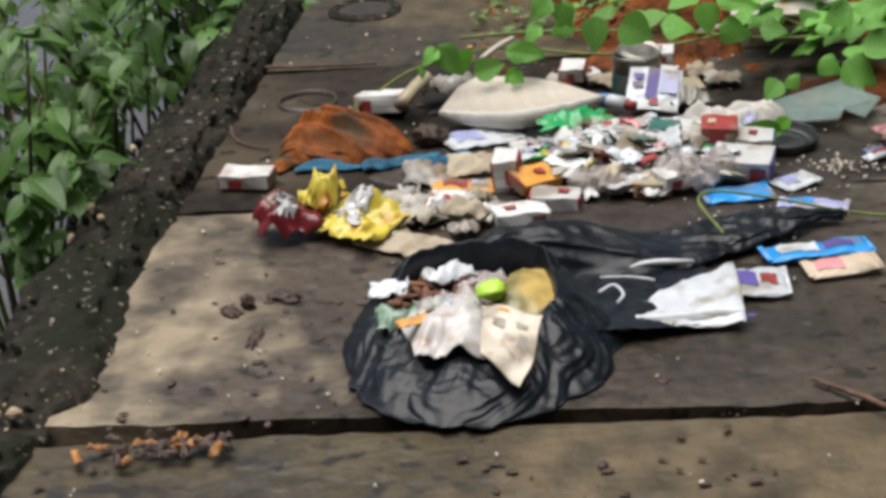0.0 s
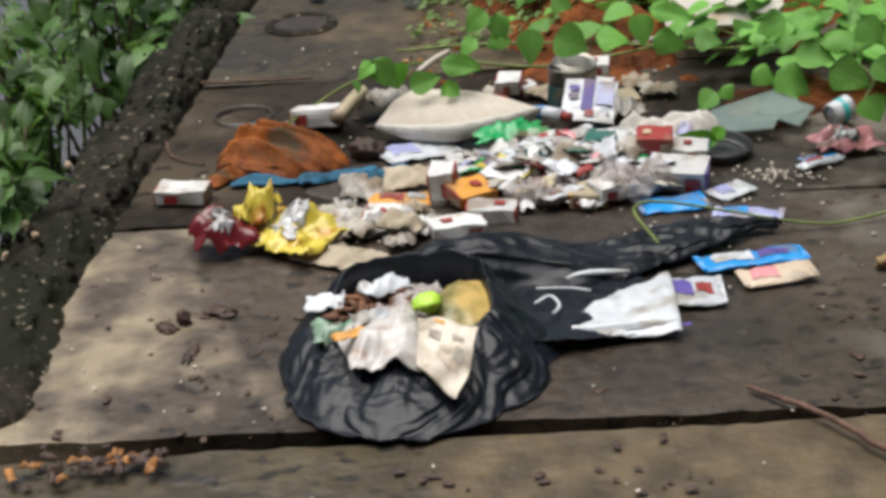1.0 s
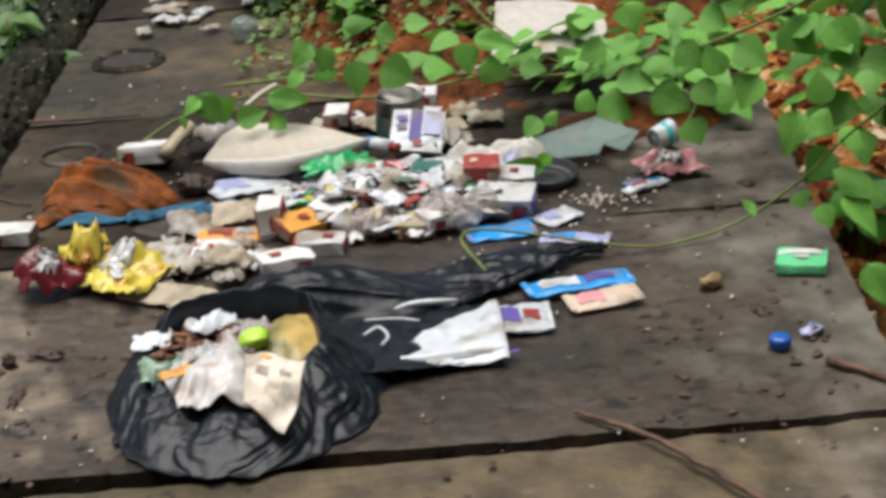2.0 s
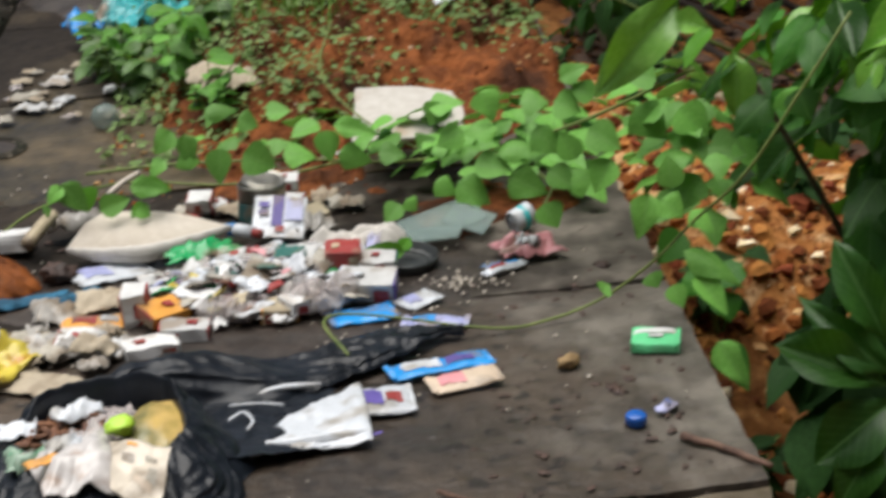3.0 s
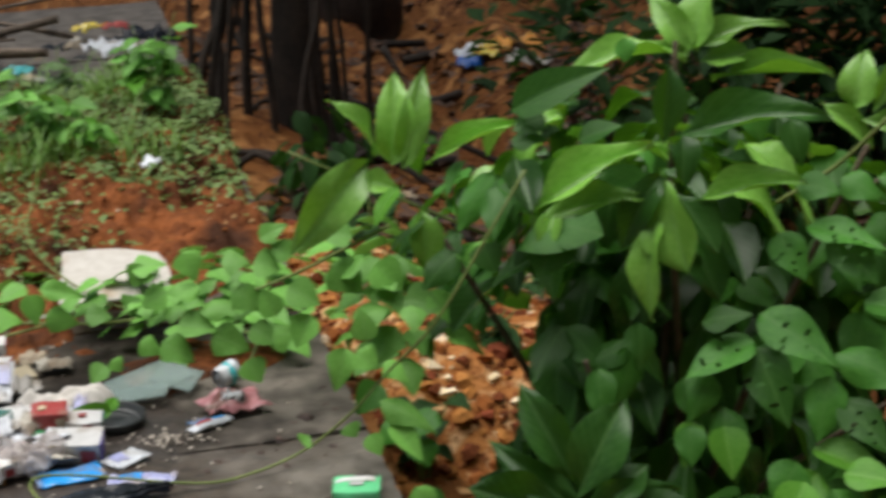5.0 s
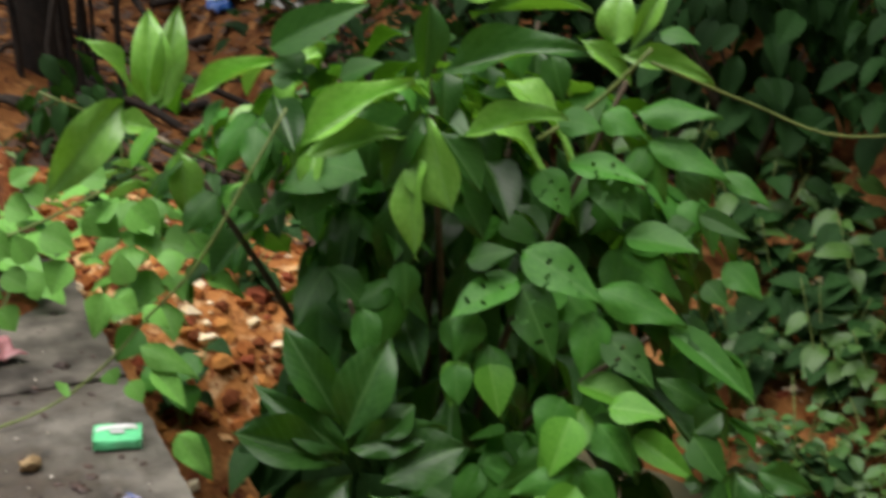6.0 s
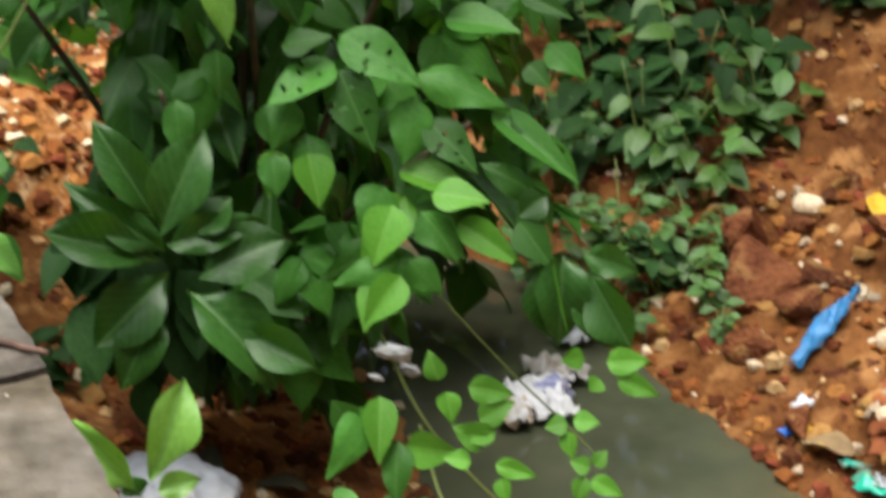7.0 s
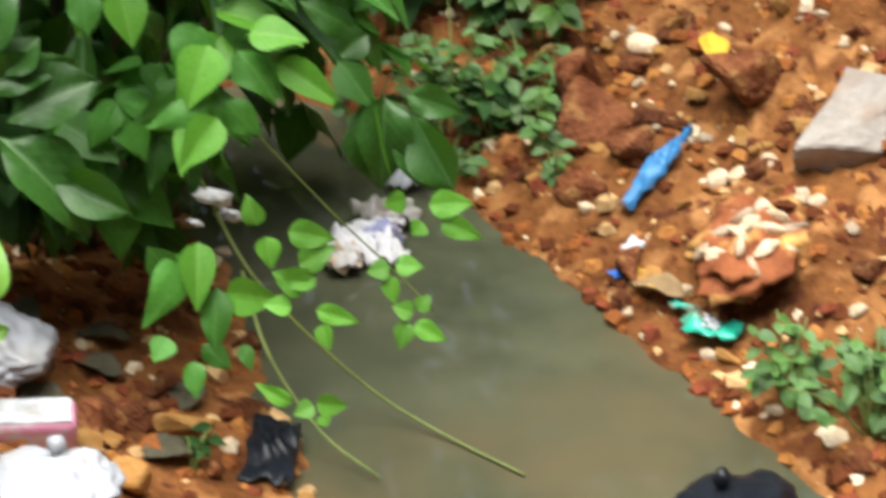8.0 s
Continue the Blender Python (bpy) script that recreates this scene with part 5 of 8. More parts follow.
BLACK_FILM = shader("black_film", (0.004, 0.0055, 0.0085), (0.011, 0.0145, 0.021), scale=14, fine=90, rough=0.36, bump=0.35, bump_size=0.004, spec=0.3)
TIN = shader("dull_tin", (0.2, 0.19, 0.16), (0.42, 0.4, 0.36), scale=16, rough=0.35, metal=0.8, bump=0.2)
TIN_BAND = card("tin_band", (0.03, 0.12, 0.12), rough=0.4)
RUBBER = shader("black_plastic", (0.012, 0.014, 0.014), (0.035, 0.04, 0.04), scale=12, rough=0.4, bump=0.2)
GLASSY = shader("dusty_glass", (0.2, 0.27, 0.25), (0.32, 0.4, 0.37), scale=6, rough=0.15, alpha=0.5, bump=0.1)
CLEAR = shader("clear_film", (0.5, 0.44, 0.42), (0.72, 0.66, 0.64), scale=14, rough=0.2, alpha=0.42, bump=0.4)
TWIG = shader("twig_bark", (0.06, 0.03, 0.02), (0.16, 0.09, 0.06), scale=30, rough=0.8, bump=0.6)
PEEL = shader("orange_peel", (0.12, 0.045, 0.012), (0.45, 0.2, 0.05), scale=20, rough=0.6, bump=0.4)
LIME = shader("lime_lump", (0.3, 0.55, 0.02), (0.45, 0.72, 0.06), scale=20, rough=0.5, bump=0.3)
SHRED = shader("brown_shreds", (0.08, 0.03, 0.015), (0.22, 0.1, 0.05), scale=30, rough=0.7, bump=0.5, vary=0.4)
CLOD = shader("brown_clod", (0.022, 0.012, 0.009), (0.085, 0.045, 0.032), scale=40, fine=120, rough=0.6, bump=0.6)
BLUE_CAP = card("blue_cap_plastic", (0.01, 0.12, 0.5), rough=0.35)
drop = random.Random(5)


def carton(x, y, rz, long, wide, high, body, end, lift=0.0, tip=0.0, what="pack"):
    """A small folded carton: a dented box, coloured end flaps and a printed mark on top."""
    words = {"WHITE": "crumpled white card pack with red printed ends", "OTHER": "small coloured card pack, damp and dented"}
    label = "green and white paper-wrapped soap bar on the slab" if what == "soap" else words["WHITE" if body is WHITE_CARD else "OTHER"]
    t = thing("soap_bar" if what == "soap" else "card_pack", label, "soap" if what == "soap" else "carton", pose(x, y, 0.004 + lift, tip, drop.uniform(-4, 4), rz),
              "" if what == "soap" else "card packs in the litter")
    bm = box_bm(long - 0.004, wide, high, 0.0016 if what != "soap" else 0.005, 2)
    k = drop.uniform(0, 50)
    bmesh.ops.subdivide_edges(bm, edges=[e for e in bm.edges if e.calc_length() > 0.02], cuts=3, use_grid_fill=True)
    for v in bm.verts:
        d = 0.0035 * noise.noise_vector(v.co * 45 + Vector((k, k, k)))
        v.co += Vector((d.x, d.y, d.z if v.co.z > high * 0.4 else 0))
    box = part("box", bm, body, t, smooth=False)
    for s in (-1, 1):
        f = box_bm(0.003, wide * 0.96, high * 0.94, 0.0006, 1)
        f.transform(Matrix.Translation((s * (long / 2 - 0.0015), 0, high * 0.03)))
        part("end_flap", f, end, t)
    if what == "soap":
        f = sheet_bm(12, 5, lambda u, v: ((u - 0.5) * long * 0.97, (0.08 + 0.42 * v + 0.03 * math.sin(3.1 * u)) * wide, high + 0.0022 - 0.004 * (2 * u - 1) ** 4 - 0.004 * v ** 4), thick=-0.001)
        part("label", f, WHITE_CARD, box, "white end of the wrapper")
        f = sheet_bm(6, 4, lambda u, v: ((u - 0.5) * long * 0.3, (-0.18 + 0.2 * v) * wide, high + 0.003), thick=-0.001)
        part("printed_mark", f, WHITE_CARD, box)
    else:
        mark = RED_CARD if body is not RED_CARD else CREAM_CARD
        shift = drop.uniform(-0.2, 0.2)
        if drop.random() < 0.6:
            f = sheet_bm(5, 4, lambda u, v: ((u - 0.5 + 0.2 * wob(u, v, k, 2)) * long * 0.2 + shift * long, (v - 0.5 + 0.3 * wob(v, u, k, 2)) * wide * 0.26, high + 0.0035), thick=-0.003)
            part("printed_mark", f, mark, box)
        f = sheet_bm(3, 2, lambda u, v: ((u - 0.5) * long * 0.26 - 1.4 * shift * long, -wide / 2 - 0.002, (0.12 + 0.6 * v) * high))
        part("printed_mark", f, mark, box)
    return t


def sachet(x, y, rz, long, wide, film, label, prints, lift=0.0):
    """A flattened foil packet: a wrinkled pillow with flat sealed ends and printed blocks."""
    t = thing("sachet", label, "wrapper", pose(x, y, 0.006 + lift, drop.uniform(-2, 2), drop.uniform(-2, 2), rz), "foil packets in the litter")
    k = drop.uniform(0, 50)

    def top(u, v, rise=0.0):
        a, b = 2 * u - 1, 2 * v - 1
        puff = 0.006 * max(0.0, (1 - a ** 4) * (1 - b * b)) ** 0.7
        px = a * long / 2 * (1 + 0.05 * wob(b, k, 0, 2))
        py = b * wide / 2 * (1 + 0.07 * wob(a, k, 3, 2.5))
        z = puff + 0.0035 * crumple(px, py, k, 40) + 0.004 * wob(px, py, k, 18)
        return (px, py, max(0.0, z) + 0.001 + rise)

    foil = part("foil", sheet_bm(22, 12, top, thick=-0.0012), film, t, smooth=True)
    spans = ((0.12, 0.5, 0.25, 0.8), (0.56, 0.84, 0.3, 0.7), (0.3, 0.42, 0.1, 0.22))
    for i, ink in enumerate(prints):
        u0, u1, v0, v1 = spans[i]
        part("printed_block", sheet_bm(8, 5, lambda u, v: top(u0 + (u1 - u0) * u, v0 + (v1 - v0) * v + 0.05 * math.sin(5 * u), 0.0012)), ink, foil, smooth=True)
    for s in (0, 1):
        part("sealed_end", sheet_bm(4, 14, lambda u, v: (s * long - long / 2 + (u * 0.008 - 0.004), (v - 0.5) * wide * 0.97, 0.004 + 0.0012 * math.sin(40 * v))), film, t)
    return t


@functools.lru_cache(maxsize=None)
def fold_lines(k, count):
    r = random.Random(k)
    return [(math.cos(t), math.sin(t), r.uniform(0.6, 1.6), r.random(), r.uniform(0.5, 1.0)) for t in (r.uniform(0, 3.14) for _ in range(count))]


def creases(x, y, k, freq, count=5):
    """Straight folds in a few random directions, crossing as in crushed film; from -1 to 1."""
    bend = 0.9 * wob(x, y, k, 0.6 * freq)
    total = weight = 0.0
    for c, s, f, start, w in fold_lines(round(k, 2), count):
        total += w * (abs(2 * (((x * c + y * s) * f * freq + start + bend * f) % 1.0) - 1) - 0.5)
        weight += w
    return 2.6 * total / weight


def scrap(x, y, rz, long, wide, film, label, high=0.02, lift=0.0, name="wrapper", category="wrapper", group="scraps of wrapping", backing=None, sharp=26, k=None, curl=1.0, folds=0.0):
    """A crumpled piece: film and paper crease along crossing straight folds; cloth (folds > 0) gathers into wandering pleats."""
    k = drop.uniform(0, 80) if k is None else k
    cell = 0.004 if folds else 0.0045
    n, m = min(64, max(8, int(long / cell))), min(56, max(7, int(wide / cell)))
    turn = drop.uniform(0, 3.1)
    freq = 1.6 / min(0.12, max(0.03, min(long, wide)))

    def f(u, v):
        a, b = 2 * u - 1, 2 * v - 1
        edge = 1 + 0.26 * wob(a, b, k, 1.3) + 0.16 * wob(a, b, k, 3.3)
        px, py = a * long / 2 * edge, b * wide / 2 * edge
        rim = max(abs(a), abs(b))
        dome = (1 - 0.75 * rim ** 2.5 * min(curl, 1.25)) * (0.65 + 0.7 * wob(px, py, k, 14))
        if folds:
            phase = 0.5 * folds * (px * math.cos(turn) + py * math.sin(turn)) + 2.2 * wob(px, py, k, 7) + 1.1 * wob(px, py, k, 17)
            ridge = 0.5 + 0.5 * math.sin(6.2832 * phase)
            z = high * max(0.0, dome) * (0.35 + 0.65 * ridge ** 0.7) + 0.14 * high * crumple(px, py, k, 22)
        else:
            big = creases(px, py, k, freq)
            tiny = creases(px, py, k + 7, 3.1 * freq, 4)
            z = high * (0.3 + 0.6 * dome + 0.33 * big + 0.12 * tiny)
            px += 0.1 * high * tiny
        return (px, py, max(0.0, z) + 0.001)

    t = thing(name, label, category, pose(x, y, 0.003 + lift, 0, 0, rz), group)
    part("sheet", sheet_bm(n, m, f, thick=-0.0009), film, t, smooth=True)
    if backing:
        def g(u, v):
            px, py, z = f(0.36 + 0.3 * u + 0.16 * wob(0, v, k, 5), 0.2 + 0.5 * v + 0.2 * wob(u, 0, k, 5))
            return (px, py, z + 0.0016 + 0.002 * u)
        part("turned_back_lining", sheet_bm(max(5, n // 2), max(5, m // 2), g), backing, t, smooth=True)
    return t


def draped(x0, y0, z0, label, corners, film, name, k, depth=0.008):
    """A soft four-cornered piece of film lying over what is under it."""
    a, b, c, d = (Vector(p) - Vector((x0, y0, z0)) for p in corners)

    def f(u, v):
        p = a.lerp(b, u).lerp(d.lerp(c, u), v)
        bulge = math.sin(3.1416 * u) * math.sin(3.1416 * v)
        p = p + Vector((0.006 * wob(p.x, p.y, k, 22), 0.006 * wob(p.y, p.x, k, 22), 0))
        return (p.x, p.y, p.z + 1.2 * depth * bulge + depth * creases(p.x, p.y, k, 15, 4) * 0.6 + 0.12 * depth * creases(p.x, p.y, k + 3, 42, 5) + 0.5 * depth * wob(p.x, p.y, k, 30))

    t = thing(name, label, "wrapper", pose(x0, y0, z0), "rubbish in the torn bag")
    part("sheet", sheet_bm(36, 32, f, thick=-0.0012), film, t, smooth=True)
    return t, f


def rod(name, a, b, r, material, label, category):
    bm = tube_bm(curve_points([a, Vector(a).lerp(Vector(b), 0.5) + Vector((0, 0, 0.003)), b], 4), [r] * 9, 10)
    return thing(name, label, category, bm=bm, material=material, smooth=True)


def lathe_bm(profile, sides=28, wobble=0.0):
    bm = bmesh.new()
    rings = [[bm.verts.new((r * (1 + wobble * wob(math.cos(6.2832 * a / sides), math.sin(6.2832 * a / sides), z * 20, 1.5)) * math.cos(6.2832 * a / sides),
                            r * math.sin(6.2832 * a / sides), z)) for a in range(sides)] for r, z in profile]
    for one, two in zip(rings, rings[1:]):
        for a in range(sides):
            bm.faces.new((one[a], one[(a + 1) % sides], two[(a + 1) % sides], two[a]))
    bmesh.ops.recalc_face_normals(bm, faces=bm.faces[:])
    return bm


def lump_bm(rx, ry, rz, rough=0.25, k=0.0, cuts=3, s=1.6):
    bm = bmesh.new()
    bmesh.ops.create_icosphere(bm, subdivisions=cuts, radius=1)
    for v in bm.verts:
        d = 1 + rough * wob(v.co.x, v.co.y, v.co.z, s, k) + rough * 0.5 * wob(v.co.x, v.co.y, v.co.z, 3.7 * s, k)
        v.co = Vector((v.co.x * rx * d, v.co.y * ry * d, (v.co.z * d * 0.5 + 0.5) * 2 * rz * 0.5))
    return bm


# dark mud under the heap of litter
def silt(u, v):
    x, y = 0.25 + 0.62 * (u - 0.5) * 1.6, 2.76 + 0.55 * (v - 0.5) * 1.6
    r = math.hypot((u - 0.5) * 2, (v - 0.5) * 2) + 0.25 * wob(u, v, 0, 3)
    z = -0.008 + 0.0135 * smooth(1.05, 0.5, r)
    return (x, y, z + 0.004 * wob(x, y, 0, 25) * smooth(1.1, 0.7, r))


thing("mud_patch", "thin dark wet mud under the litter", "mud", kind="structure", material=MUD, smooth=True, bm=sheet_bm(70, 60, silt))

carton(-0.293, 2.832, -11, 0.080, 0.05, 0.022, WHITE_CARD, RED_CARD)
carton(0.112, 2.619, 12, 0.080, 0.046, 0.018, WHITE_CARD, WHITE_CARD)
carton(0.164, 2.662, -8, 0.074, 0.048, 0.022, WHITE_CARD, RED_CARD)
carton(0.009, 2.657, -15, 0.057, 0.05, 0.022, WHITE_CARD, RED_CARD, 0.004, 8)
carton(0.103, 2.742, -10, 0.041, 0.045, 0.056, WHITE_CARD, RED_CARD, 0.0, 6)
carton(0.137, 2.715, 30, 0.068, 0.05, 0.02, ORANGE_CARD, RED_CARD, 0.014, 12)
carton(0.172, 2.762, 41, 0.072, 0.045, 0.02, RED_CARD, RED_CARD)
carton(-0.089, 3.129, -12, 0.079, 0.06, 0.03, WHITE_CARD, ORANGE_CARD, 0.0, -10)
carton(0.236, 3.199, -12, 0.044, 0.05, 0.024, WHITE_CARD, RED_CARD, 0.012, 4)
carton(0.383, 3.188, -30, 0.058, 0.045, 0.02, WHITE_CARD, RED_CARD)
carton(0.388, 3.241, -5, 0.046, 0.04, 0.02, WHITE_CARD, RED_CARD, 0.02, 5)
carton(0.414, 3.104, 10, 0.053, 0.05, 0.022, CREAM_CARD, CREAM_CARD, 0.0, 6)
carton(0.267, 3.204, 12, 0.030, 0.035, 0.02, WHITE_CARD, RED_CARD)
carton(0.199, 3.168, 21, 0.053, 0.05, 0.014, RED_CARD, RED_CARD)
carton(0.308, 2.684, -6, 0.055, 0.045, 0.024, CREAM_CARD, ORANGE_CARD, 0.004, 6)
carton(0.448, 2.728, -16, 0.088, 0.05, 0.036, WHITE_CARD, PURPLE_CARD, 0.006, 14)
carton(0.425, 2.805, -8, 0.055, 0.05, 0.026, RED_CARD, RED_CARD, 0.035, 6)
carton(0.345, 2.815, -11, 0.05, 0.045, 0.014, TEAL_CARD, TEAL_CARD, 0.045, 0)
carton(0.475, 2.79, -14, 0.06, 0.045, 0.014, WHITE_CARD, TEAL_CARD, 0.03, 4)
carton(0.807, 2.420, -19, 0.068, 0.06, 0.016, GREEN_CARD, GREEN_CARD, 0.0, 0, "soap")
sachet(0.500, 2.436, 7, 0.143, 0.05, SKY_FILM, "bright blue foil sachet with pale printed lettering bars", (PALE_FILM, PURPLE_CARD))
sachet(0.523, 2.380, 6, 0.094, 0.05, BEIGE_FILM, "flattened beige foil sachet, mud-spattered", (PINK_FILM,))
sachet(0.426, 2.655, 5, 0.094, 0.065, SKY_FILM, "plain bright blue plastic wrapper, flattened", ())
sachet(0.526, 2.595, -18, 0.092, 0.035, LILAC_FILM, "narrow lilac and blue foil wrapper", (SKY_FILM,))
sachet(0.404, 2.345, -4, 0.076, 0.085, PALE_FILM, "white sachet with purple and red printed blocks", (PURPLE_CARD, RED_CARD))
sachet(0.517, 2.686, 28, 0.058, 0.05, PALE_FILM, "small white printed paper card", (LILAC_FILM,))
sachet(0.041, 2.750, -5, 0.097, 0.05, ORANGE_CARD, "yellow and orange foil pouch, wet", (RED_CARD, PALE_FILM))
sachet(0.067, 2.957, 22, 0.117, 0.085, PALE_FILM, "white paper leaflet with faint violet print, folded", (LILAC_FILM,))
sachet(0.670, 2.771, 24, 0.072, 0.018, PALE_FILM, "squeezed-out paste tube, white, red and blue", (RED_CARD, SKY_FILM))

# bright crumpled snack bag, half yellow and half maroon, with silver lining
scrap(-0.12, 2.625, -35, 0.135, 0.115, YELLOW_FILM, "crumpled yellow snack bag showing its silver lining", 0.05, backing=SILVER_FILM, name="snack_bag", category="bag", group="", k=11.3)
scrap(-0.17, 2.665, 70, 0.075, 0.05, YELLOW_FILM, "upturned torn neck of the yellow snack bag", 0.075, 0.01, name="snack_bag", category="bag", group="", k=31.7)
scrap(-0.222, 2.622, 15, 0.092, 0.082, MAROON_FILM, "crumpled maroon snack bag with a silver tear", 0.062, backing=SILVER_FILM, name="snack_bag", category="bag", group="", k=21.9)
PAPERS = [(GREY_PAPER, "sodden grey paper, crumpled"), (GREY_FILM, "torn grey and white plastic scrap"), (WHITE_CARD, "torn off-white card scrap"), (TAN_PAPER, "sodden tan paper, crumpled")]
for i in range(20):
    x, y = drop.uniform(-0.085, 0.06), drop.uniform(2.56, 2.7)
    film, words = PAPERS[i % 4]
    scrap(x, y, drop.uniform(0, 180), drop.uniform(0.03, 0.07), drop.uniform(0.025, 0.045), film, words, drop.uniform(0.015, 0.032), drop.uniform(0, 0.012), name="paper", category="paper", group="sodden paper")
scrap(-0.055, 2.555, -35, 0.12, 0.07, TAN_PAPER, "stiff grey-white paper flap lying flat", 0.012, name="paper", category="paper", group="sodden paper")
scrap(-0.02, 2.8, 0, 0.07, 0.08, GREY_FILM, "torn grey and white plastic scrap", 0.03)
scrap(0.04, 2.64, 0, 0.12, 0.06, GREY_FILM, "torn grey and white plastic scrap", 0.022)
# rag and blue cloth
RAG_PEAK = Vector((-0.045, 0.03, 0))


def bunched(u, v):
    """A gathered cloth: a tucked-in dome whose folds run out from an off-centre knot."""
    a = 6.2832 * u
    ca, sa = math.cos(a), math.sin(a)
    rim = Vector((0.106 * ca, 0.082 * sa, 0)) * (1 + 0.24 * wob(ca, sa, 0, 2.4, 5))
    p = RAG_PEAK.lerp(rim, v ** 0.9)
    run = 74 * (p.y + 0.3 * p.x - 1.4 * p.x * p.y) + 1.1 * wob(p.x, p.y, 0, 11, 4)
    fold = 1 - 2 * abs(math.sin(run)) ** 0.7
    minor = 1 - 2 * abs(math.sin(2.7 * run + 1.5 * wob(p.x, p.y, 0, 30, 8)))
    full = max(0.0, 1 - v * v) ** 0.6
    z = 0.05 * full * (1 + 0.26 * fold + 0.1 * minor) + 0.005 * crumple(p.x, p.y, 0, 26, 2) * full
    p = p + Vector((0.006 * fold, 0.004 * minor, 0)) * v
    return (p.x, p.y, max(0.001, z))


rag = thing("rag", "bunched rust-brown rag, soaked and muddy", "cloth", pose(-0.145, 2.955, 0.003, 0, 0, -10))
part("sheet", sheet_bm(120, 34, bunched), BROWN_RAG, rag, smooth=True)
scrap(-0.235, 2.9, 40, 0.06, 0.035, BROWN_RAG, "loose corner of the rust-brown rag", 0.02, name="rag", category="cloth", group="", folds=60)
scrap(-0.17, 2.882, -4, 0.1, 0.04, BLUE_RAG, "wet dark blue rag, bunched", 0.014, name="rag", category="cloth", group="", folds=60)
scrap(-0.06, 2.875, 12, 0.12, 0.04, BLUE_RAG, "wet dark blue rag, bunched", 0.016, name="rag", category="cloth", group="", folds=40)
scrap(0.015, 2.84, 40, 0.1, 0.075, BLUE_RAG, "wet dark blue rag, bunched", 0.035, name="rag", category="cloth", group="", folds=45)
scrap(0.055, 2.815, 0, 0.09, 0.07, TAN_PAPER, "khaki crumpled film scrap", 0.035)
thing("stone", "small grey-brown stone among the litter", "stone", pose(-0.012, 2.955, 0.0), bm=lump_bm(0.028, 0.024, 0.034, 0.5, 3, 3, 2.2), material=CLOD, smooth=True)


# the folded foam sheet: a broad shallow cone with a thick pale rim
def foam_edge(u):
    return Vector((-0.138 + 0.268 * u, 0.035 - 0.066 * math.sin(math.pi * u ** 0.9) - 0.012 * u, 0.02 + 0.012 * u))


def foam_top(u, v):
    p = Vector((-0.066, 0.075, 0.066)).lerp(foam_edge(u), v ** 0.9)
    return (p.x, p.y, p.z + 0.01 * math.sin(math.pi * v) + 0.004 * wob(u * 4, v * 3, 0))


foam = thing("foam_sheet", "folded beige foam sheet with a thick white rim", "foam sheet", pose(0.143, 3.005, 0.006))
part("sheet", sheet_bm(40, 16, foam_top, thick=-0.007), FOAM, foam, smooth=True)


def foam_rim(u, v):
    b = 6.2832 * v
    wide = 0.004 + 0.011 * math.sin(math.pi * u) ** 0.6
    p = foam_edge(u)
    return (p.x, p.y - 0.004 + 0.6 * wide * math.cos(b), p.z + wide * math.sin(b) + 0.002 * wob(u * 20, v, 0))


part("rim", sheet_bm(44, 10, foam_rim), FOAM_RIM, foam, "thick white rim, stained grey", smooth=True)
scrap(0.02, 3.165, 20, 0.1, 0.055, GREY_FILM, "stiff grey plastic scrap behind the foam", 0.04, lift=0.01)
rod("card_tube", (-0.058, 3.07, 0.03), (-0.012, 3.15, 0.05), 0.0115, CREAM_CARD, "stubby cream card tube with a brown end", "tube")
rod("wooden_stick", (0.084, 3.23, 0.05), (0.14, 3.3, 0.06), 0.005, FOAM, "short pale wooden stick", "stick")
rod("plastic_tube", (0.47, 3.36, 0.03), (0.58, 3.37, 0.035), 0.0065, GREY_FILM, "thin grey plastic tube under the creeper", "tube")

# tin, lid, tubes
tin = thing("tin", "open tin can with a dull rim and dark teal band", "tin", pose(0.335, 3.13, 0.004, -4, 2, 0))
part("wall", lathe_bm([(0.0, 0.0), (0.038, 0.0), (0.0405, 0.003), (0.0405, 0.06), (0.042, 0.064), (0.0405, 0.068), (0.038, 0.066), (0.037, 0.05), (0.037, 0.004), (0.0, 0.004)], wobble=0.03), TIN, tin, smooth=True)
part("band", lathe_bm([(0.0408, 0.006), (0.0414, 0.008), (0.0414, 0.036), (0.0408, 0.038)], wobble=0.03), TIN_BAND, tin, "dark teal printed band")
part("bent_lid", lathe_bm([(0.0, 0.0), (0.02, 0.001), (0.03, -0.001), (0.037, 0.001)]), TIN, tin).matrix_basis = pose(0.004, 0.012, 0.07, 14, 0, 0)
# a black jar lid, built as a shallow disc with a raised edge
lid = thing("jar_lid", "round black plastic jar lid lying on the slab", "dish", pose(0.527, 2.845, 0.008, 4, 3, 0))
part("disc", lathe_bm([(0.0, 0.004), (0.044, 0.004), (0.047, 0.006), (0.05, 0.016), (0.052, 0.018), (0.053, 0.014), (0.05, 0.0), (0.0, 0.0)]), RUBBER, lid, smooth=True)
part("ring", lathe_bm([(0.034, 0.0045), (0.035, 0.008), (0.037, 0.008), (0.038, 0.0045)]), RUBBER, lid, smooth=True)
paste = thing("paste_tube", "red, white and blue paste tube end", "tube", pose(0.284, 3.04, 0.012, 0, 0, -40))
part("barrel", tube_bm([(-0.035, 0, 0.012), (0, 0, 0.013), (0.03, 0, 0.013)], [0.008, 0.012, 0.012], 12), PALE_FILM, paste, smooth=True)
part("cap", tube_bm([(0.03, 0, 0.013), (0.046, 0, 0.013)], [0.008, 0.008], 12), RED_CARD, paste, smooth=True)
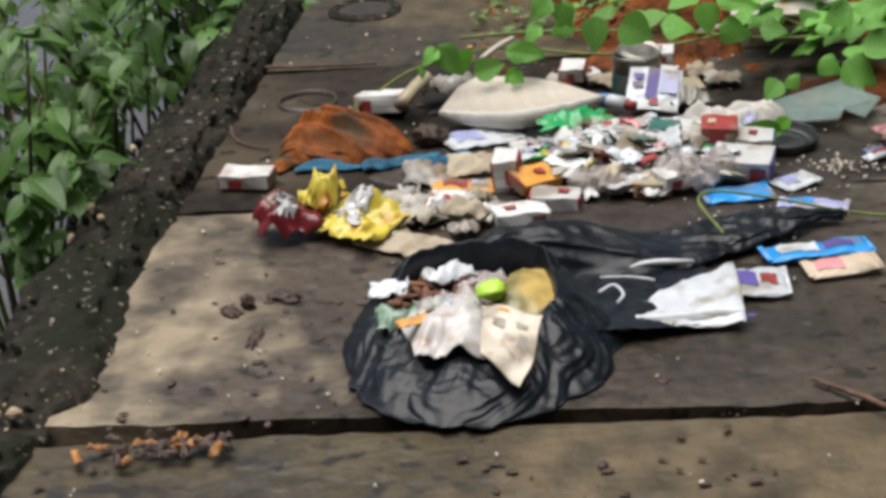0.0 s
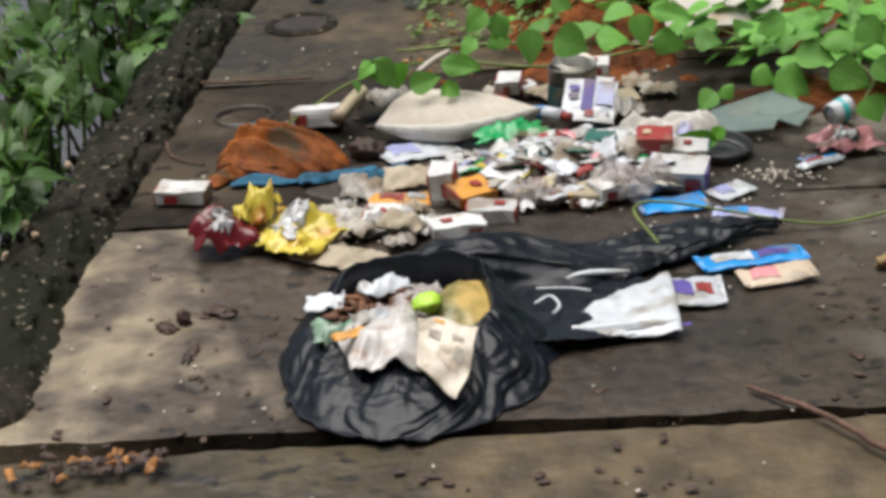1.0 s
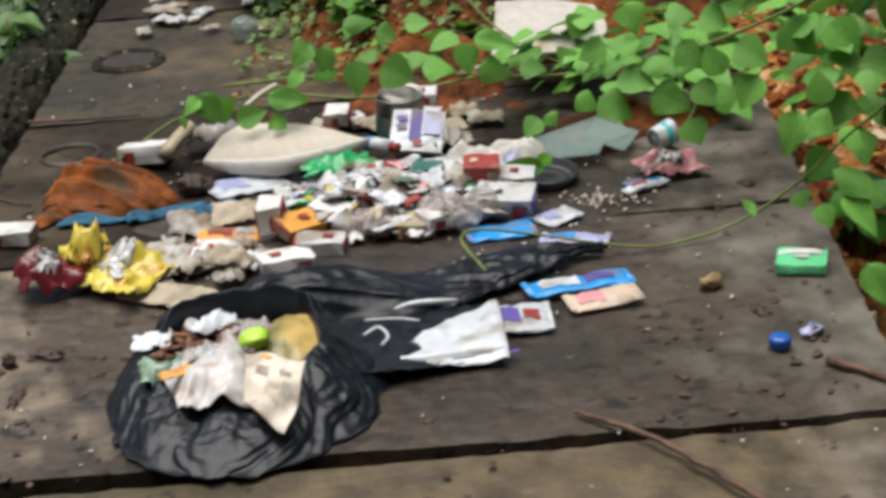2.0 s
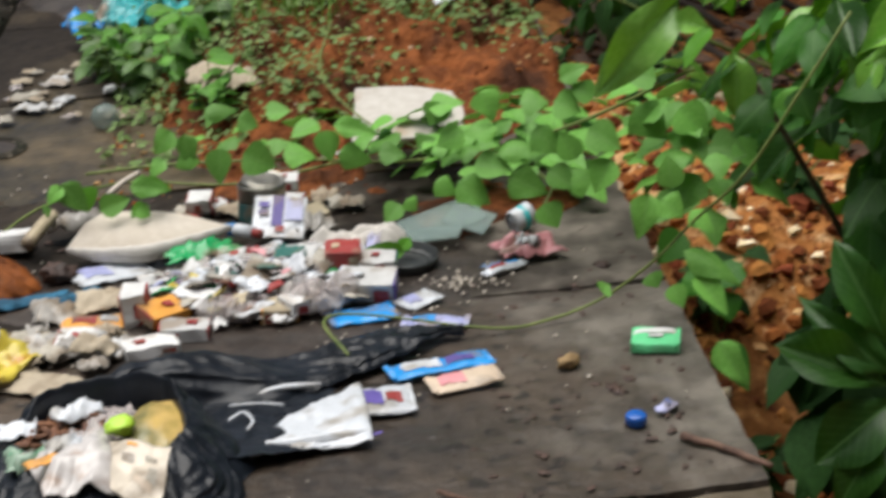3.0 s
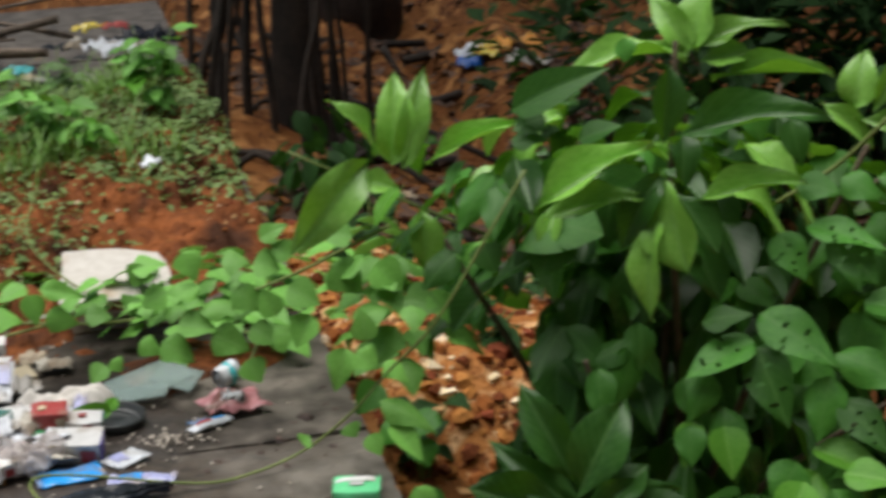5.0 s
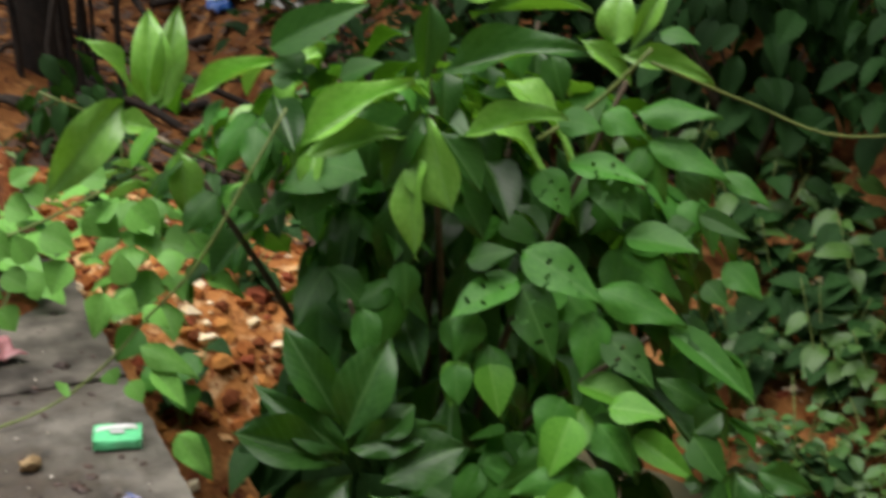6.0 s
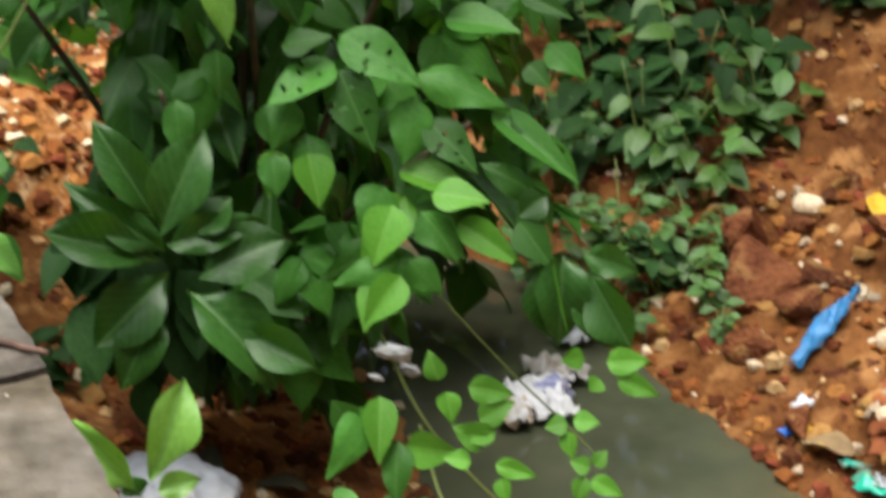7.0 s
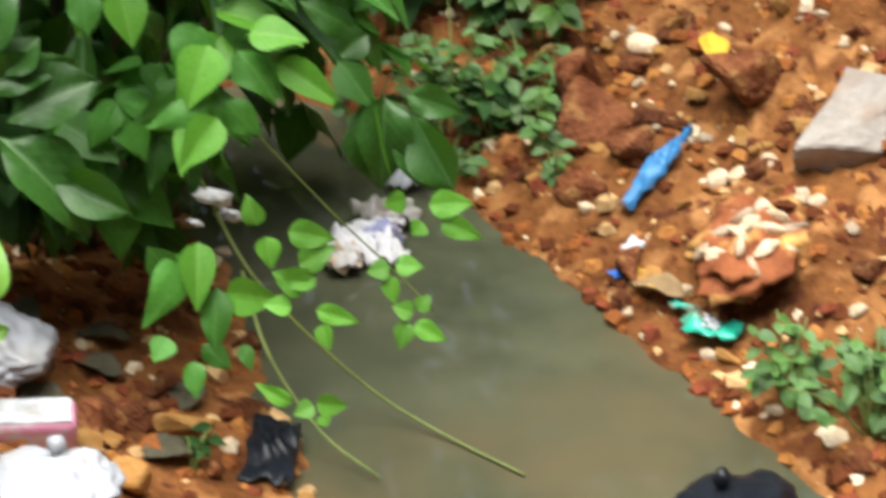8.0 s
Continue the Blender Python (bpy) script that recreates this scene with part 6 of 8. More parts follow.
part("stripe", tube_bm([(-0.02, 0, 0.0127), (-0.005, 0, 0.0131)], [0.0108, 0.0124], 12), SKY_FILM, paste, smooth=True)
# standing packet with purple print
packet = thing("paper_packet", "white paper packet with purple print, propped upright", "packet", pose(0.345, 3.02, 0.012, 38, 4, -14))
part("sleeve", sheet_bm(14, 12, lambda u, v: ((u - 0.5) * 0.086, (v - 0.5) * 0.08 + 0.04, 0.004 * math.sin(3.1 * u) + 0.002 * wob(u, v, 0, 6)), thick=-0.006), PALE_FILM, packet, smooth=False)
for u0, u1, v0, v1, ink in ((0.36, 0.58, 0.25, 0.98, PURPLE_CARD), (0.62, 0.95, 0.4, 0.95, LILAC_FILM), (0.1, 0.3, 0.5, 0.62, PURPLE_CARD), (0.1, 0.3, 0.7, 0.82, PURPLE_CARD), (0.45, 0.62, 0.1, 0.25, RED_CARD)):
    part("printed_block", sheet_bm(5, 5, lambda u, v: ((u0 + (u1 - u0) * u - 0.5) * 0.086, (v0 + (v1 - v0) * v - 0.5) * 0.08 + 0.04, 0.0065)), ink, packet)
# glass pieces, pale plates and sheets behind
for x, y, r, a, b in ((0.615, 2.985, 25, 0.15, 0.09), (0.585, 2.925, -8, 0.1, 0.05), (0.66, 2.98, 60, 0.08, 0.08)):
    bm = box_bm(a, b, 0.004, 0.001, 1)
    for v in bm.verts:
        v.co.x += 0.3 * v.co.y
    thing("glass_sheet", "broken piece of dusty greenish glass lying flat", "glass", pose(x, y, 0.02, 5, -4, r), "broken glass", bm=bm, material=GLASSY)
bm = box_bm(0.2, 0.2, 0.007, 0.0025, 2)
bmesh.ops.subdivide_edges(bm, edges=[e for e in bm.edges if e.calc_length() > 0.1], cuts=9, use_grid_fill=True)
for v in bm.verts:
    pull = 1 - 0.22 * max(0.0, v.co.x / 0.1) * max(0.0, v.co.y / 0.1)
    v.co = Vector((v.co.x * pull + 0.004 * wob(v.co.x, v.co.y, 0, 25), v.co.y * pull + 0.005 * wob(v.co.y, v.co.x, 0, 20), v.co.z + 0.006 * wob(v.co.x, v.co.y, 0, 7, 3)))
thing("board", "dirty white board lying on the soil under creeper", "board", pose(0.635, 3.37, 0.092, 12, 0, -12), bm=bm, material=BOARD)
scrap(0.33, 3.72, 10, 0.12, 0.13, TAN_PAPER, "dirty pale paper on the soil", 0.05, 0.08, "paper", "paper", "sodden paper")
scrap(0.72, 2.83, 10, 0.1, 0.07, PINK_FILM, "crumpled pink and clear wrapper", 0.035, backing=PALE_FILM)
cup = thing("plastic_cup", "small crushed white plastic cup on its side", "cup", pose(0.74, 2.95, 0.022, 0, 84, 30))
part("wall", lathe_bm([(0.016, -0.02), (0.018, -0.018), (0.021, 0.015), (0.022, 0.016), (0.02, 0.014), (0.016, -0.016), (0.0, -0.017)], wobble=0.2), PALE_FILM, cup, smooth=True)
part("band", lathe_bm([(0.0193, -0.005), (0.0202, -0.004), (0.0208, 0.004), (0.0203, 0.006)], wobble=0.2), TEAL_FILM, cup, smooth=True)
thing("shell_piece", "broken tan snail shell on the slab", "shell", pose(0.672, 2.39, 0.0, 0, 0, 20), bm=lump_bm(0.017, 0.011, 0.02, 0.5, 2), material=DRY, smooth=True)
cap = thing("bottle_cap", "bright blue plastic bottle cap on the slab", "cap", pose(0.709, 2.19, 0.003, 6, 0, 0))
part("shell", lathe_bm([(0.0, 0.0135), (0.0115, 0.0135), (0.0131, 0.012), (0.0134, 0.0), (0.0124, 0.0), (0.012, 0.0105), (0.0, 0.011)]), BLUE_CAP, cap, smooth=True)
for i in range(24):
    bm = box_bm(0.0014, 0.0014, 0.0095, 0.0003, 1)
    bm.transform(pose(0, 0, 0, 0, 0, 15 * i) @ Matrix.Translation((0.0134, 0, 0.001)))
    part("grip", bm, BLUE_CAP, cap)
scrap(0.758, 2.215, 25, 0.035, 0.018, LILAC_FILM, "blue and dark foil scrap on the slab", 0.012, backing=BLUE_CAP)
scrap(0.655, 2.79, 40, 0.03, 0.025, SKY_FILM, "small blue and white film scrap", 0.012)


# loose sticks
def twig(points, thick, thin, label):
    pts = curve_points(points, 6)
    for p in pts[1:-1]:
        p += Vector((drop.uniform(-1, 1), drop.uniform(-1, 1), 0)) * 0.0025
    return thing("twig", label, "twig", bm=tube_bm(pts, [thick + (thin - thick) * i / (len(pts) - 1) for i in range(len(pts))], 7), material=TWIG, smooth=True)


twig([(0.423, 2.068, 0.008), (0.455, 2.03, 0.009), (0.502, 1.972, 0.009), (0.562, 1.847, 0.009), (0.6, 1.77, 0.008)], 0.0032, 0.0048, "long thin reddish-brown stick lying across the joint")
twig([(0.752, 2.13, 0.006), (0.79, 2.08, 0.007), (0.83, 2.02, 0.005)], 0.006, 0.004, "short dark twig near the slab edge")
twig([(-0.34, 3.1, 0.003), (-0.32, 3.02, 0.005), (-0.27, 2.98, 0.004)], 0.002, 0.0015, "thin dark twig on the wet slab")
twig([(-0.3, 3.4, 0.005), (-0.2, 3.385, 0.006), (-0.1, 3.38, 0.005)], 0.003, 0.002, "thin dark twig in the slab joint")
# scraps of mud and leaf on the pale slab
for x, y, a, b, c in ((-0.262, 2.385, 0.009, 0.008, 0.03), (-0.285, 2.375, 0.018, 0.01, 0.008), (-0.216, 2.41, 0.02, 0.014, 0.012), (-0.246, 2.292, 0.024, 0.009, 0.008), (-0.147, 2.33, 0.012, 0.008, 0.008),
                      (-0.05, 2.4, 0.006, 0.005, 0.005), (0.823, 2.755, 0.014, 0.01, 0.01), (0.715, 2.302, 0.02, 0.01, 0.008), (0.74, 2.33, 0.01, 0.008, 0.006), (-0.3, 2.3, 0.006, 0.005, 0.004), (0.25, 2.1, 0.012, 0.008, 0.006)):
    thing("mud_clod", "small dark clod of mud and rotted leaf", "clod", pose(x, y, -0.002, 0, 0, drop.uniform(0, 180)), "clods on the slabs", bm=lump_bm(a, b, 0.7 * c, 0.9, x * 50, 3, 3.0), material=CLOD, smooth=True)
for i in range(34):
    a = drop.uniform(0, 6.28)
    r = drop.uniform(0.0, 0.09)
    scrap(-0.335 + 1.2 * r * math.cos(a), 2.0 + 0.45 * r * math.sin(a), drop.uniform(0, 180), drop.uniform(0.01, 0.034), 0.01, PEEL if i % 3 == 0 else CLOD, "rotting orange and brown fruit peel", 0.015, name="peel", category="peel", group="scraps of peel")

# ---- the torn black bag and what it holds ----
BAG_C = Vector((0.035, 2.2, 0))


def bag_ring(u, v):
    """Across v: from inside the mouth, over the gathered lip, down the slack sides and out over the slab."""
    a = 6.2832 * u
    ca, sa = math.cos(a), math.sin(a)
    mouth = Vector((0.104 * ca, 0.112 * sa + 0.045, 0))
    reach = 1 + 0.035 * math.sin(3 * a + 1) + 0.05 * wob(ca, sa, 0, 3, 2)
    outer = Vector((0.172 * reach * ca, (0.19 if sa < 0 else 0.2) * reach * sa, 0))
    lip = 0.042 + 0.036 * smooth(-0.1, 0.9, sa) + 0.024 * smooth(0.2, 1.0, ca) + 0.008 * wob(ca, sa, 0, 3.5, 6)
    if v < 0.2:
        t = v / 0.2
        p, z = mouth * (0.9 + 0.1 * t), 0.012 + (lip - 0.012) * math.sin(1.5708 * t)
    else:
        t = (v - 0.2) / 0.8
        p, z = mouth.lerp(outer, t), lip * (1 - t) ** 1.15 * (1 + 0.5 * t)
    out = Vector((ca, sa, 0))
    pleat = 13 * u + 1.2 * wob(ca, sa, v, 2.2, 3) + 0.9 * v
    gather = abs(2 * (pleat % 1.0) - 1) - 0.5
    small = abs(2 * ((2.6 * pleat + 0.8 * wob(p.x, p.y, 0, 15)) % 1.0) - 1) - 0.5
    soft = max(0.0, math.sin(3.1416 * min(1.0, 0.12 + 0.88 * v))) ** 0.7
    p = p + out * (0.008 * gather * v * v + 0.003 * small * v) + Vector((0.006 * wob(p.x, p.y, 0, 14, 1), 0.006 * wob(p.x, p.y, 0, 14, 9), 0))
    z += soft * (0.003 * gather + 0.001 * small + 0.009 * crumple(ca, sa, 0.3 * v, 1.7, 3) + 0.005 * crumple(p.x, p.y, 0, 13, 5) + 0.0025 * crumple(p.x, p.y, 0, 31, 6))
    return (p.x, p.y, max(0.0022 + 0.0015 * wob(p.x, p.y, 0, 60), z))


bag = thing("rubbish_bag", "torn black plastic rubbish bag spilling its contents", "bag", pose(BAG_C.x, BAG_C.y, 0.003))
part("mouth", sheet_bm(300, 84, bag_ring), BLACK_FILM, bag, smooth=True)


def bag_tail(u, v):
    x = -0.05 + 0.57 * u
    mid = 0.175 + 0.07 * smooth(0, 0.35, u) + 0.085 * smooth(0.35, 1.0, u) + 0.01 * math.sin(9 * u)
    half = 0.034 + 0.036 * math.sin(3.1416 * u ** 0.7) + 0.012 * wob(u, 0, 0, 7)
    half *= 1 - 0.75 * smooth(0.8, 1.0, u)
    y = mid + (2 * v - 1) * half + 0.012 * wob(u, v, 0, 9, 3)
    rise = 0.014 + 0.05 * smooth(0.0, 0.15, u) * smooth(0.6, 0.25, u)
    z = rise * max(0.0, 1 - (2 * v - 1) ** 2) ** 0.7 + 0.009 * crumple(0.35 * x, y, 0, 13, 4) + 0.003 * crumple(0.6 * x, y, 0, 34, 6) + smooth(0.4, 0.7, u) * (0.005 * crumple(x, y, 0, 22, 8) + 0.0015 * crumple(x, y, 0, 60, 3))
    return (x, y, max(0.003, z))


part("torn_side", sheet_bm(150, 40, bag_tail), BLACK_FILM, bag, "long torn side of the bag, muddy", smooth=True)


def bag_flap(u, v):
    x, y = 0.1 + 0.21 * u, -0.02 + 0.22 * v + 0.05 * u
    z = 0.03 * (1 - u) * (1 - 0.5 * v) + 0.006 * crumple(x, y, 0, 20, 9)
    return (x + 0.02 * wob(0, v, 0, 5), y, max(0.003, z))


part("flap", sheet_bm(40, 36, bag_flap), BLACK_FILM, bag, "flat wet flap of the bag", smooth=True)


def bag_floor(u, v):
    a, r = 6.2832 * u, v
    x, y = 0.1 * r * math.cos(a), 0.108 * r * math.sin(a) + 0.045
    return (x, y, 0.04 - 0.016 * r + 0.012 * wob(x, y, 0, 30))


part("inside", sheet_bm(40, 12, bag_floor), MUD, bag, "dark wet rubbish at the bottom of the bag", smooth=True)
IN = "rubbish in the torn bag"
DULL_GREEN = card("dull_green_film", (0.25, 0.36, 0.27), dirt=(0.03, 0.2, 0.08), rough=0.25)
POUCH_WHITE = card("pouch_white", (0.62, 0.55, 0.45), rough=0.35)
CLOUDY = card("cloudy_film", (0.58, 0.55, 0.53), dirt=(0.36, 0.24, 0.17), rough=0.25)
pouch = thing("pouch", "bulging yellow and orange plastic pouch in the bag", "pouch", pose(0.1, 2.24, 0.026, 14, -6, 72))
part("body", lump_bm(0.075, 0.046, 0.05, 0.16, 6, 4, 1.3), shader("pouch_film", (0.4, 0.3, 0.06), (0.75, 0.5, 0.2), scale=4, fine=30, rough=0.25, bump=0.3, stain=(0.16, 0.15, 0.05), stain_scale=9, stain_at=0.52), pouch, smooth=True)
thing("lime_peel", "bright lime green lump in the bag", "fruit", pose(0.056, 2.215, 0.07), bm=lump_bm(0.02, 0.018, 0.024, 0.3, 8), material=LIME, smooth=True)
scrap(0.035, 2.27, 65, 0.11, 0.06, CLEAR, "clouded clear plastic bag with brown pulp", 0.032, 0.04, group=IN)
draped(0.0, 2.15, 0.05, "dirty crumpled clear and white film in the bag", ((-0.06, 2.2, 0.06), (0.045, 2.215, 0.075), (0.045, 2.1, 0.06), (-0.04, 2.1, 0.05)), CLOUDY, "film", 4.2, 0.02)
scrap(-0.038, 2.155, 20, 0.045, 0.022, ORANGE_CARD, "orange printed film scrap", 0.01, 0.068, group=IN)
pouch_sheet, over = draped(0.07, 2.1, 0.05, "dirty cream milk pouch with faded grey print", ((0.043, 2.17, 0.086), (0.116, 2.125, 0.088), (0.078, 2.03, 0.04), (0.04, 2.09, 0.06)), POUCH_WHITE, "milk_pouch", 8.1, 0.007)
for u0, v0, wide_u, wide_v, ink in ((0.22, 0.3, 0.2, 0.16, GREY_FILM), (0.6, 0.26, 0.22, 0.1, GREY_PAPER), (0.5, 0.62, 0.3, 0.1, BEIGE_FILM), (0.72, 0.45, 0.14, 0.16, GREY_PAPER), (0.3, 0.08, 0.16, 0.06, ORANGE_CARD)):
    part("printed_mark", sheet_bm(8, 6, lambda u, v: Vector(over(u0 + wide_u * u, v0 + wide_v * v)) + Vector((0, 0, 0.0012))), ink, pouch_sheet, smooth=True)
scrap(-0.058, 2.21, 0, 0.055, 0.055, DULL_GREEN, "torn green and clear film", 0.04, 0.03, group=IN, backing=CLEAR)
scrap(-0.072, 2.285, 0, 0.045, 0.04, PALE_FILM, "white paper scrap at the rim of the bag", 0.02, 0.05, group=IN)
scrap(0.005, 2.31, 20, 0.06, 0.04, PALE_FILM, "white paper scrap at the rim of the bag", 0.03, 0.05, group=IN)
scrap(-0.012, 2.2, 0, 0.05, 0.04, PALE_FILM, "white paper scrap at the rim of the bag", 0.03, 0.055, group=IN)
for i in range(46):
    x, y = -0.012 + drop.uniform(-0.05, 0.05), 2.275 + drop.uniform(-0.05, 0.055)
    d, long = drop.uniform(0, 180), drop.uniform(0.02, 0.05)
    bm = lump_bm(long / 2, 0.005, 0.009, 0.5, i * 3.1, 2, 2)
    thing("food_shred", "brown wet shred of food waste in the bag", "food waste", pose(x, y, 0.045 + drop.uniform(0, 0.012), drop.uniform(-25, 25), drop.uniform(-25, 25), d), IN, bm=bm, material=SHRED, smooth=True)

# the torn white sack beside the bag
def torn_sack(u, v):
    x = 0.205 + 0.165 * u + 0.012 * v
    y = 2.222 + (0.02 + 0.165 * u ** 0.7) * v - 0.005 * u
    z = 0.012 + 0.012 * math.sin(3.1 * v) * u + 0.005 * crumple(x, y, 0, 22, 3) + 0.006 * wob(x, y, 0, 14)
    return (x, y, max(0.005, z))


sack = thing("white_sack", "torn white plastic sack lying flat, wet", "sack")
part("sheet", sheet_bm(40, 30, torn_sack, thick=-0.001), PALE_FILM, sack, smooth=True)
part("fold", sheet_bm(24, 8, lambda u, v: (0.235 + 0.135 * u, 2.232 + 0.012 * v, 0.016 + 0.007 * math.sin(3.1 * v) + 0.002 * wob(u, v, 0, 9))), PALE_FILM, sack, smooth=True)
part("strip", tube_bm(curve_points([(0.235, 2.385, 0.02), (0.27, 2.395, 0.024), (0.33, 2.4, 0.02)], 5), [0.002, 0.003, 0.0035, 0.004, 0.004, 0.004, 0.0045, 0.0045, 0.004, 0.0035, 0.002], 6), PALE_FILM, sack, smooth=True)
for pts in ([(0.195, 2.3, 0.03), (0.215, 2.315, 0.032), (0.225, 2.29, 0.03), (0.215, 2.265, 0.03)], [(0.2, 2.345, 0.03), (0.24, 2.34, 0.03), (0.27, 2.33, 0.028)]):
    part("strip", tube_bm(curve_points(pts, 4), [0.0022] * (4 * (len(pts) - 1) + 1), 6), PALE_FILM, sack, smooth=True)
part("print_mark", sheet_bm(6, 3, lambda u, v: (0.355 + 0.03 * u, 2.235 + 0.008 * v, 0.012 + 0.002 * u)), PURPLE_CARD, sack)

# ---- the thick of the heap: many small wrappers ----
FILMS = [(PALE_FILM, "small crumpled white wrapper"), (WHITE_CARD, "small crumpled off-white paper"), (GREY_FILM, "small crumpled grey film"), (CLEAR, "small crumpled clear film"), (CREAM_CARD, "small crumpled cream wrapper"),
         (PALE_FILM, "small crumpled white wrapper"), (PINK_FILM, "small crumpled pink wrapper"), (LILAC_FILM, "small crumpled lilac wrapper"), (TEAL_CARD, "small crumpled dark green wrapper"),
         (YELLOW_FILM, "small crumpled yellow wrapper"), (WHITE_CARD, "small crumpled off-white paper"), (CLEAR, "small crumpled clear film"), (GREEN_FILM, "small crumpled green wrapper"), (RED_CARD, "small crumpled red wrapper")]
weights = [7, 5, 6, 5, 2.5, 6, 1.2, 1.6, 1.8, 1.2, 3, 4, 1.4, 1.6]


def heap_spot():
    """A place in the heap, which is widest in the middle and keeps clear of the foam sheet."""
    while True:
        u, v = drop.uniform(-1, 1), drop.uniform(-1, 1)
        if u * u + v * v < 1:
            x, y = 0.3 + 0.18 * u, 2.795 + 0.13 * v
            return x, y, 0.006 + 0.034 * (1 - u * u - v * v)


for i in range(96):
    x, y, up = heap_spot()
    film, words = drop.choices(FILMS, weights)[0]
    size = drop.uniform(0.022, 0.055)
    scrap(x, y, drop.uniform(0, 180), size, size * drop.uniform(0.45, 0.95), film, words + " in the heap", drop.uniform(0.01, 0.026), up * drop.uniform(0.3, 1.0), curl=drop.uniform(0.4, 1.2))
for x, y, size, words in ((0.372, 2.7, 0.1, "bunched clear plastic bag, pinkish with damp"), (0.245, 2.7, 0.08, "bunched clear plastic bag, dirty")):
    clear = thing("clear_bag", words, "bag", pose(x, y, 0.006))
    for i in range(6):
        k = drop.uniform(0, 80)

        def lobe(u, v):
            a, r = 6.2832 * u, 0.5 * size * (0.6 + 0.3 * wob(math.cos(6.2832 * u), math.sin(6.2832 * u), k, 1.5))
            b = 2.6 * v
            q = Vector((r * math.sin(b) * math.cos(a), 0.75 * r * math.sin(b) * math.sin(a), 0.75 * r * (1 + math.cos(b))))
            return q * (1 + 0.2 * creases(q.x + q.z, q.y - 0.6 * q.z, k, 22, 5) + 0.06 * creases(q.x - q.z, q.y, k + 3, 60, 5))

        part("fold", sheet_bm(36, 18, lobe), CLEAR, clear, smooth=True).matrix_basis = pose(0.28 * size * math.cos(1.05 * i), 0.2 * size * math.sin(1.05 * i), 0, drop.uniform(-25, 25), drop.uniform(-25, 25), 60 * i)
scrap(0.44, 2.92, 10, 0.1, 0.09, FOAM_RIM, "bunched off-white cloth, stained", 0.06, 0.006, "rag", "cloth", "", folds=40)
scrap(0.5, 2.93, -50, 0.1, 0.06, FOAM_RIM, "bunched off-white cloth, stained", 0.05, 0.006, "rag", "cloth", "", folds=45)
scrap(0.215, 2.905, 15, 0.11, 0.055, GREEN_FILM, "bright green film scrap", 0.03, 0.03)
scrap(0.41, 3.045, 0, 0.06, 0.05, GREY_FILM, "small crumpled grey film", 0.035, 0.004)
for x, y in ((0.3, 3.17), (0.22, 3.2), (0.45, 3.2), (0.48, 3.15), (0.19, 3.13)):
    scrap(x, y, drop.uniform(0, 180), 0.06, 0.045, drop.choice([WHITE_CARD, GREY_PAPER, TAN_PAPER]), "scrap of pale paper by the tin", 0.02, 0.004, name="paper", category="paper", group="sodden paper")
scrap(0.5, 2.905, 0, 0.05, 0.035, LILAC_FILM, "blue and white film scrap", 0.03, 0.01)

INKS = [LILAC_FILM, RED_CARD, TEAL_CARD, YELLOW_FILM, PURPLE_CARD, PINK_FILM, SKY_FILM]
for i in range(34):
    x, y, up = heap_spot()
    base = drop.choice([PALE_FILM, PALE_FILM, WHITE_CARD, GREY_FILM, WHITE_CARD, GREY_PAPER, CREAM_CARD])
    ob = sachet(x, y, drop.uniform(0, 180), drop.uniform(0.04, 0.07), drop.uniform(0.025, 0.045), base, "small printed packet in the heap, damp", (drop.choice(INKS),) if i % 3 == 0 else (), up + 0.006)
    ob.matrix_world = ob.matrix_basis @ pose(0, 0, 0, drop.uniform(-28, 28), drop.uniform(-28, 28))
for i in range(8):
    x, y, up = heap_spot()
    carton(x, y, drop.uniform(-50, 50), drop.uniform(0.045, 0.07), drop.uniform(0.03, 0.045), drop.uniform(0.014, 0.022), drop.choice([WHITE_CARD, WHITE_CARD, WHITE_CARD, CREAM_CARD]), drop.choice([RED_CARD, WHITE_CARD, TEAL_CARD]), up, drop.uniform(-25, 25))
for i in range(90):
    x, y, up = heap_spot()
    film, words = drop.choices(FILMS, weights)[0]
    size = drop.uniform(0.022, 0.05)
    ob = scrap(x, y, drop.uniform(0, 180), size, size * drop.uniform(0.4, 0.9), film, words + " on top of the heap", drop.uniform(0.006, 0.014), up + drop.uniform(0.004, 0.016))
    ob.matrix_world = ob.matrix_basis @ pose(0, 0, 0, drop.uniform(-35, 35), drop.uniform(-35, 35))
leaf(creeper, YOUNG, (0.525, 2.835, 0.03), (0.462, 2.85, 0.04), 0.03)
leaf(creeper, YOUNG, (0.52, 2.845, 0.032), (0.545, 2.87, 0.045), 0.024)

# mud splashes, too many to count
splash = bmesh.new()
for i in range(2600):
    y = drop.uniform(1.6, 3.5)
    x = drop.uniform(left_edge(y) + 0.02, right_edge(y) - 0.02)
    if wob(x, y, 0, 3.5, 6) + 0.8 * wob(x, y, 0, 11, 2) + 0.4 * x < 0.05:
        continue
    s = 0.001 + 0.0055 * drop.random() ** 4
    bmesh.ops.create_icosphere(splash, subdivisions=1, radius=s, matrix=Matrix.Translation((x, y, 0.002)) @ Euler((0, 0, drop.random() * 6)).to_matrix().to_4x4() @ Matrix.Diagonal((1.7, 1, 0.3, 1)))
thing("mud_specks", "dark specks of mud and leaf scattered over the slabs", "mud", kind="stuff", bm=splash, material=CLOD)

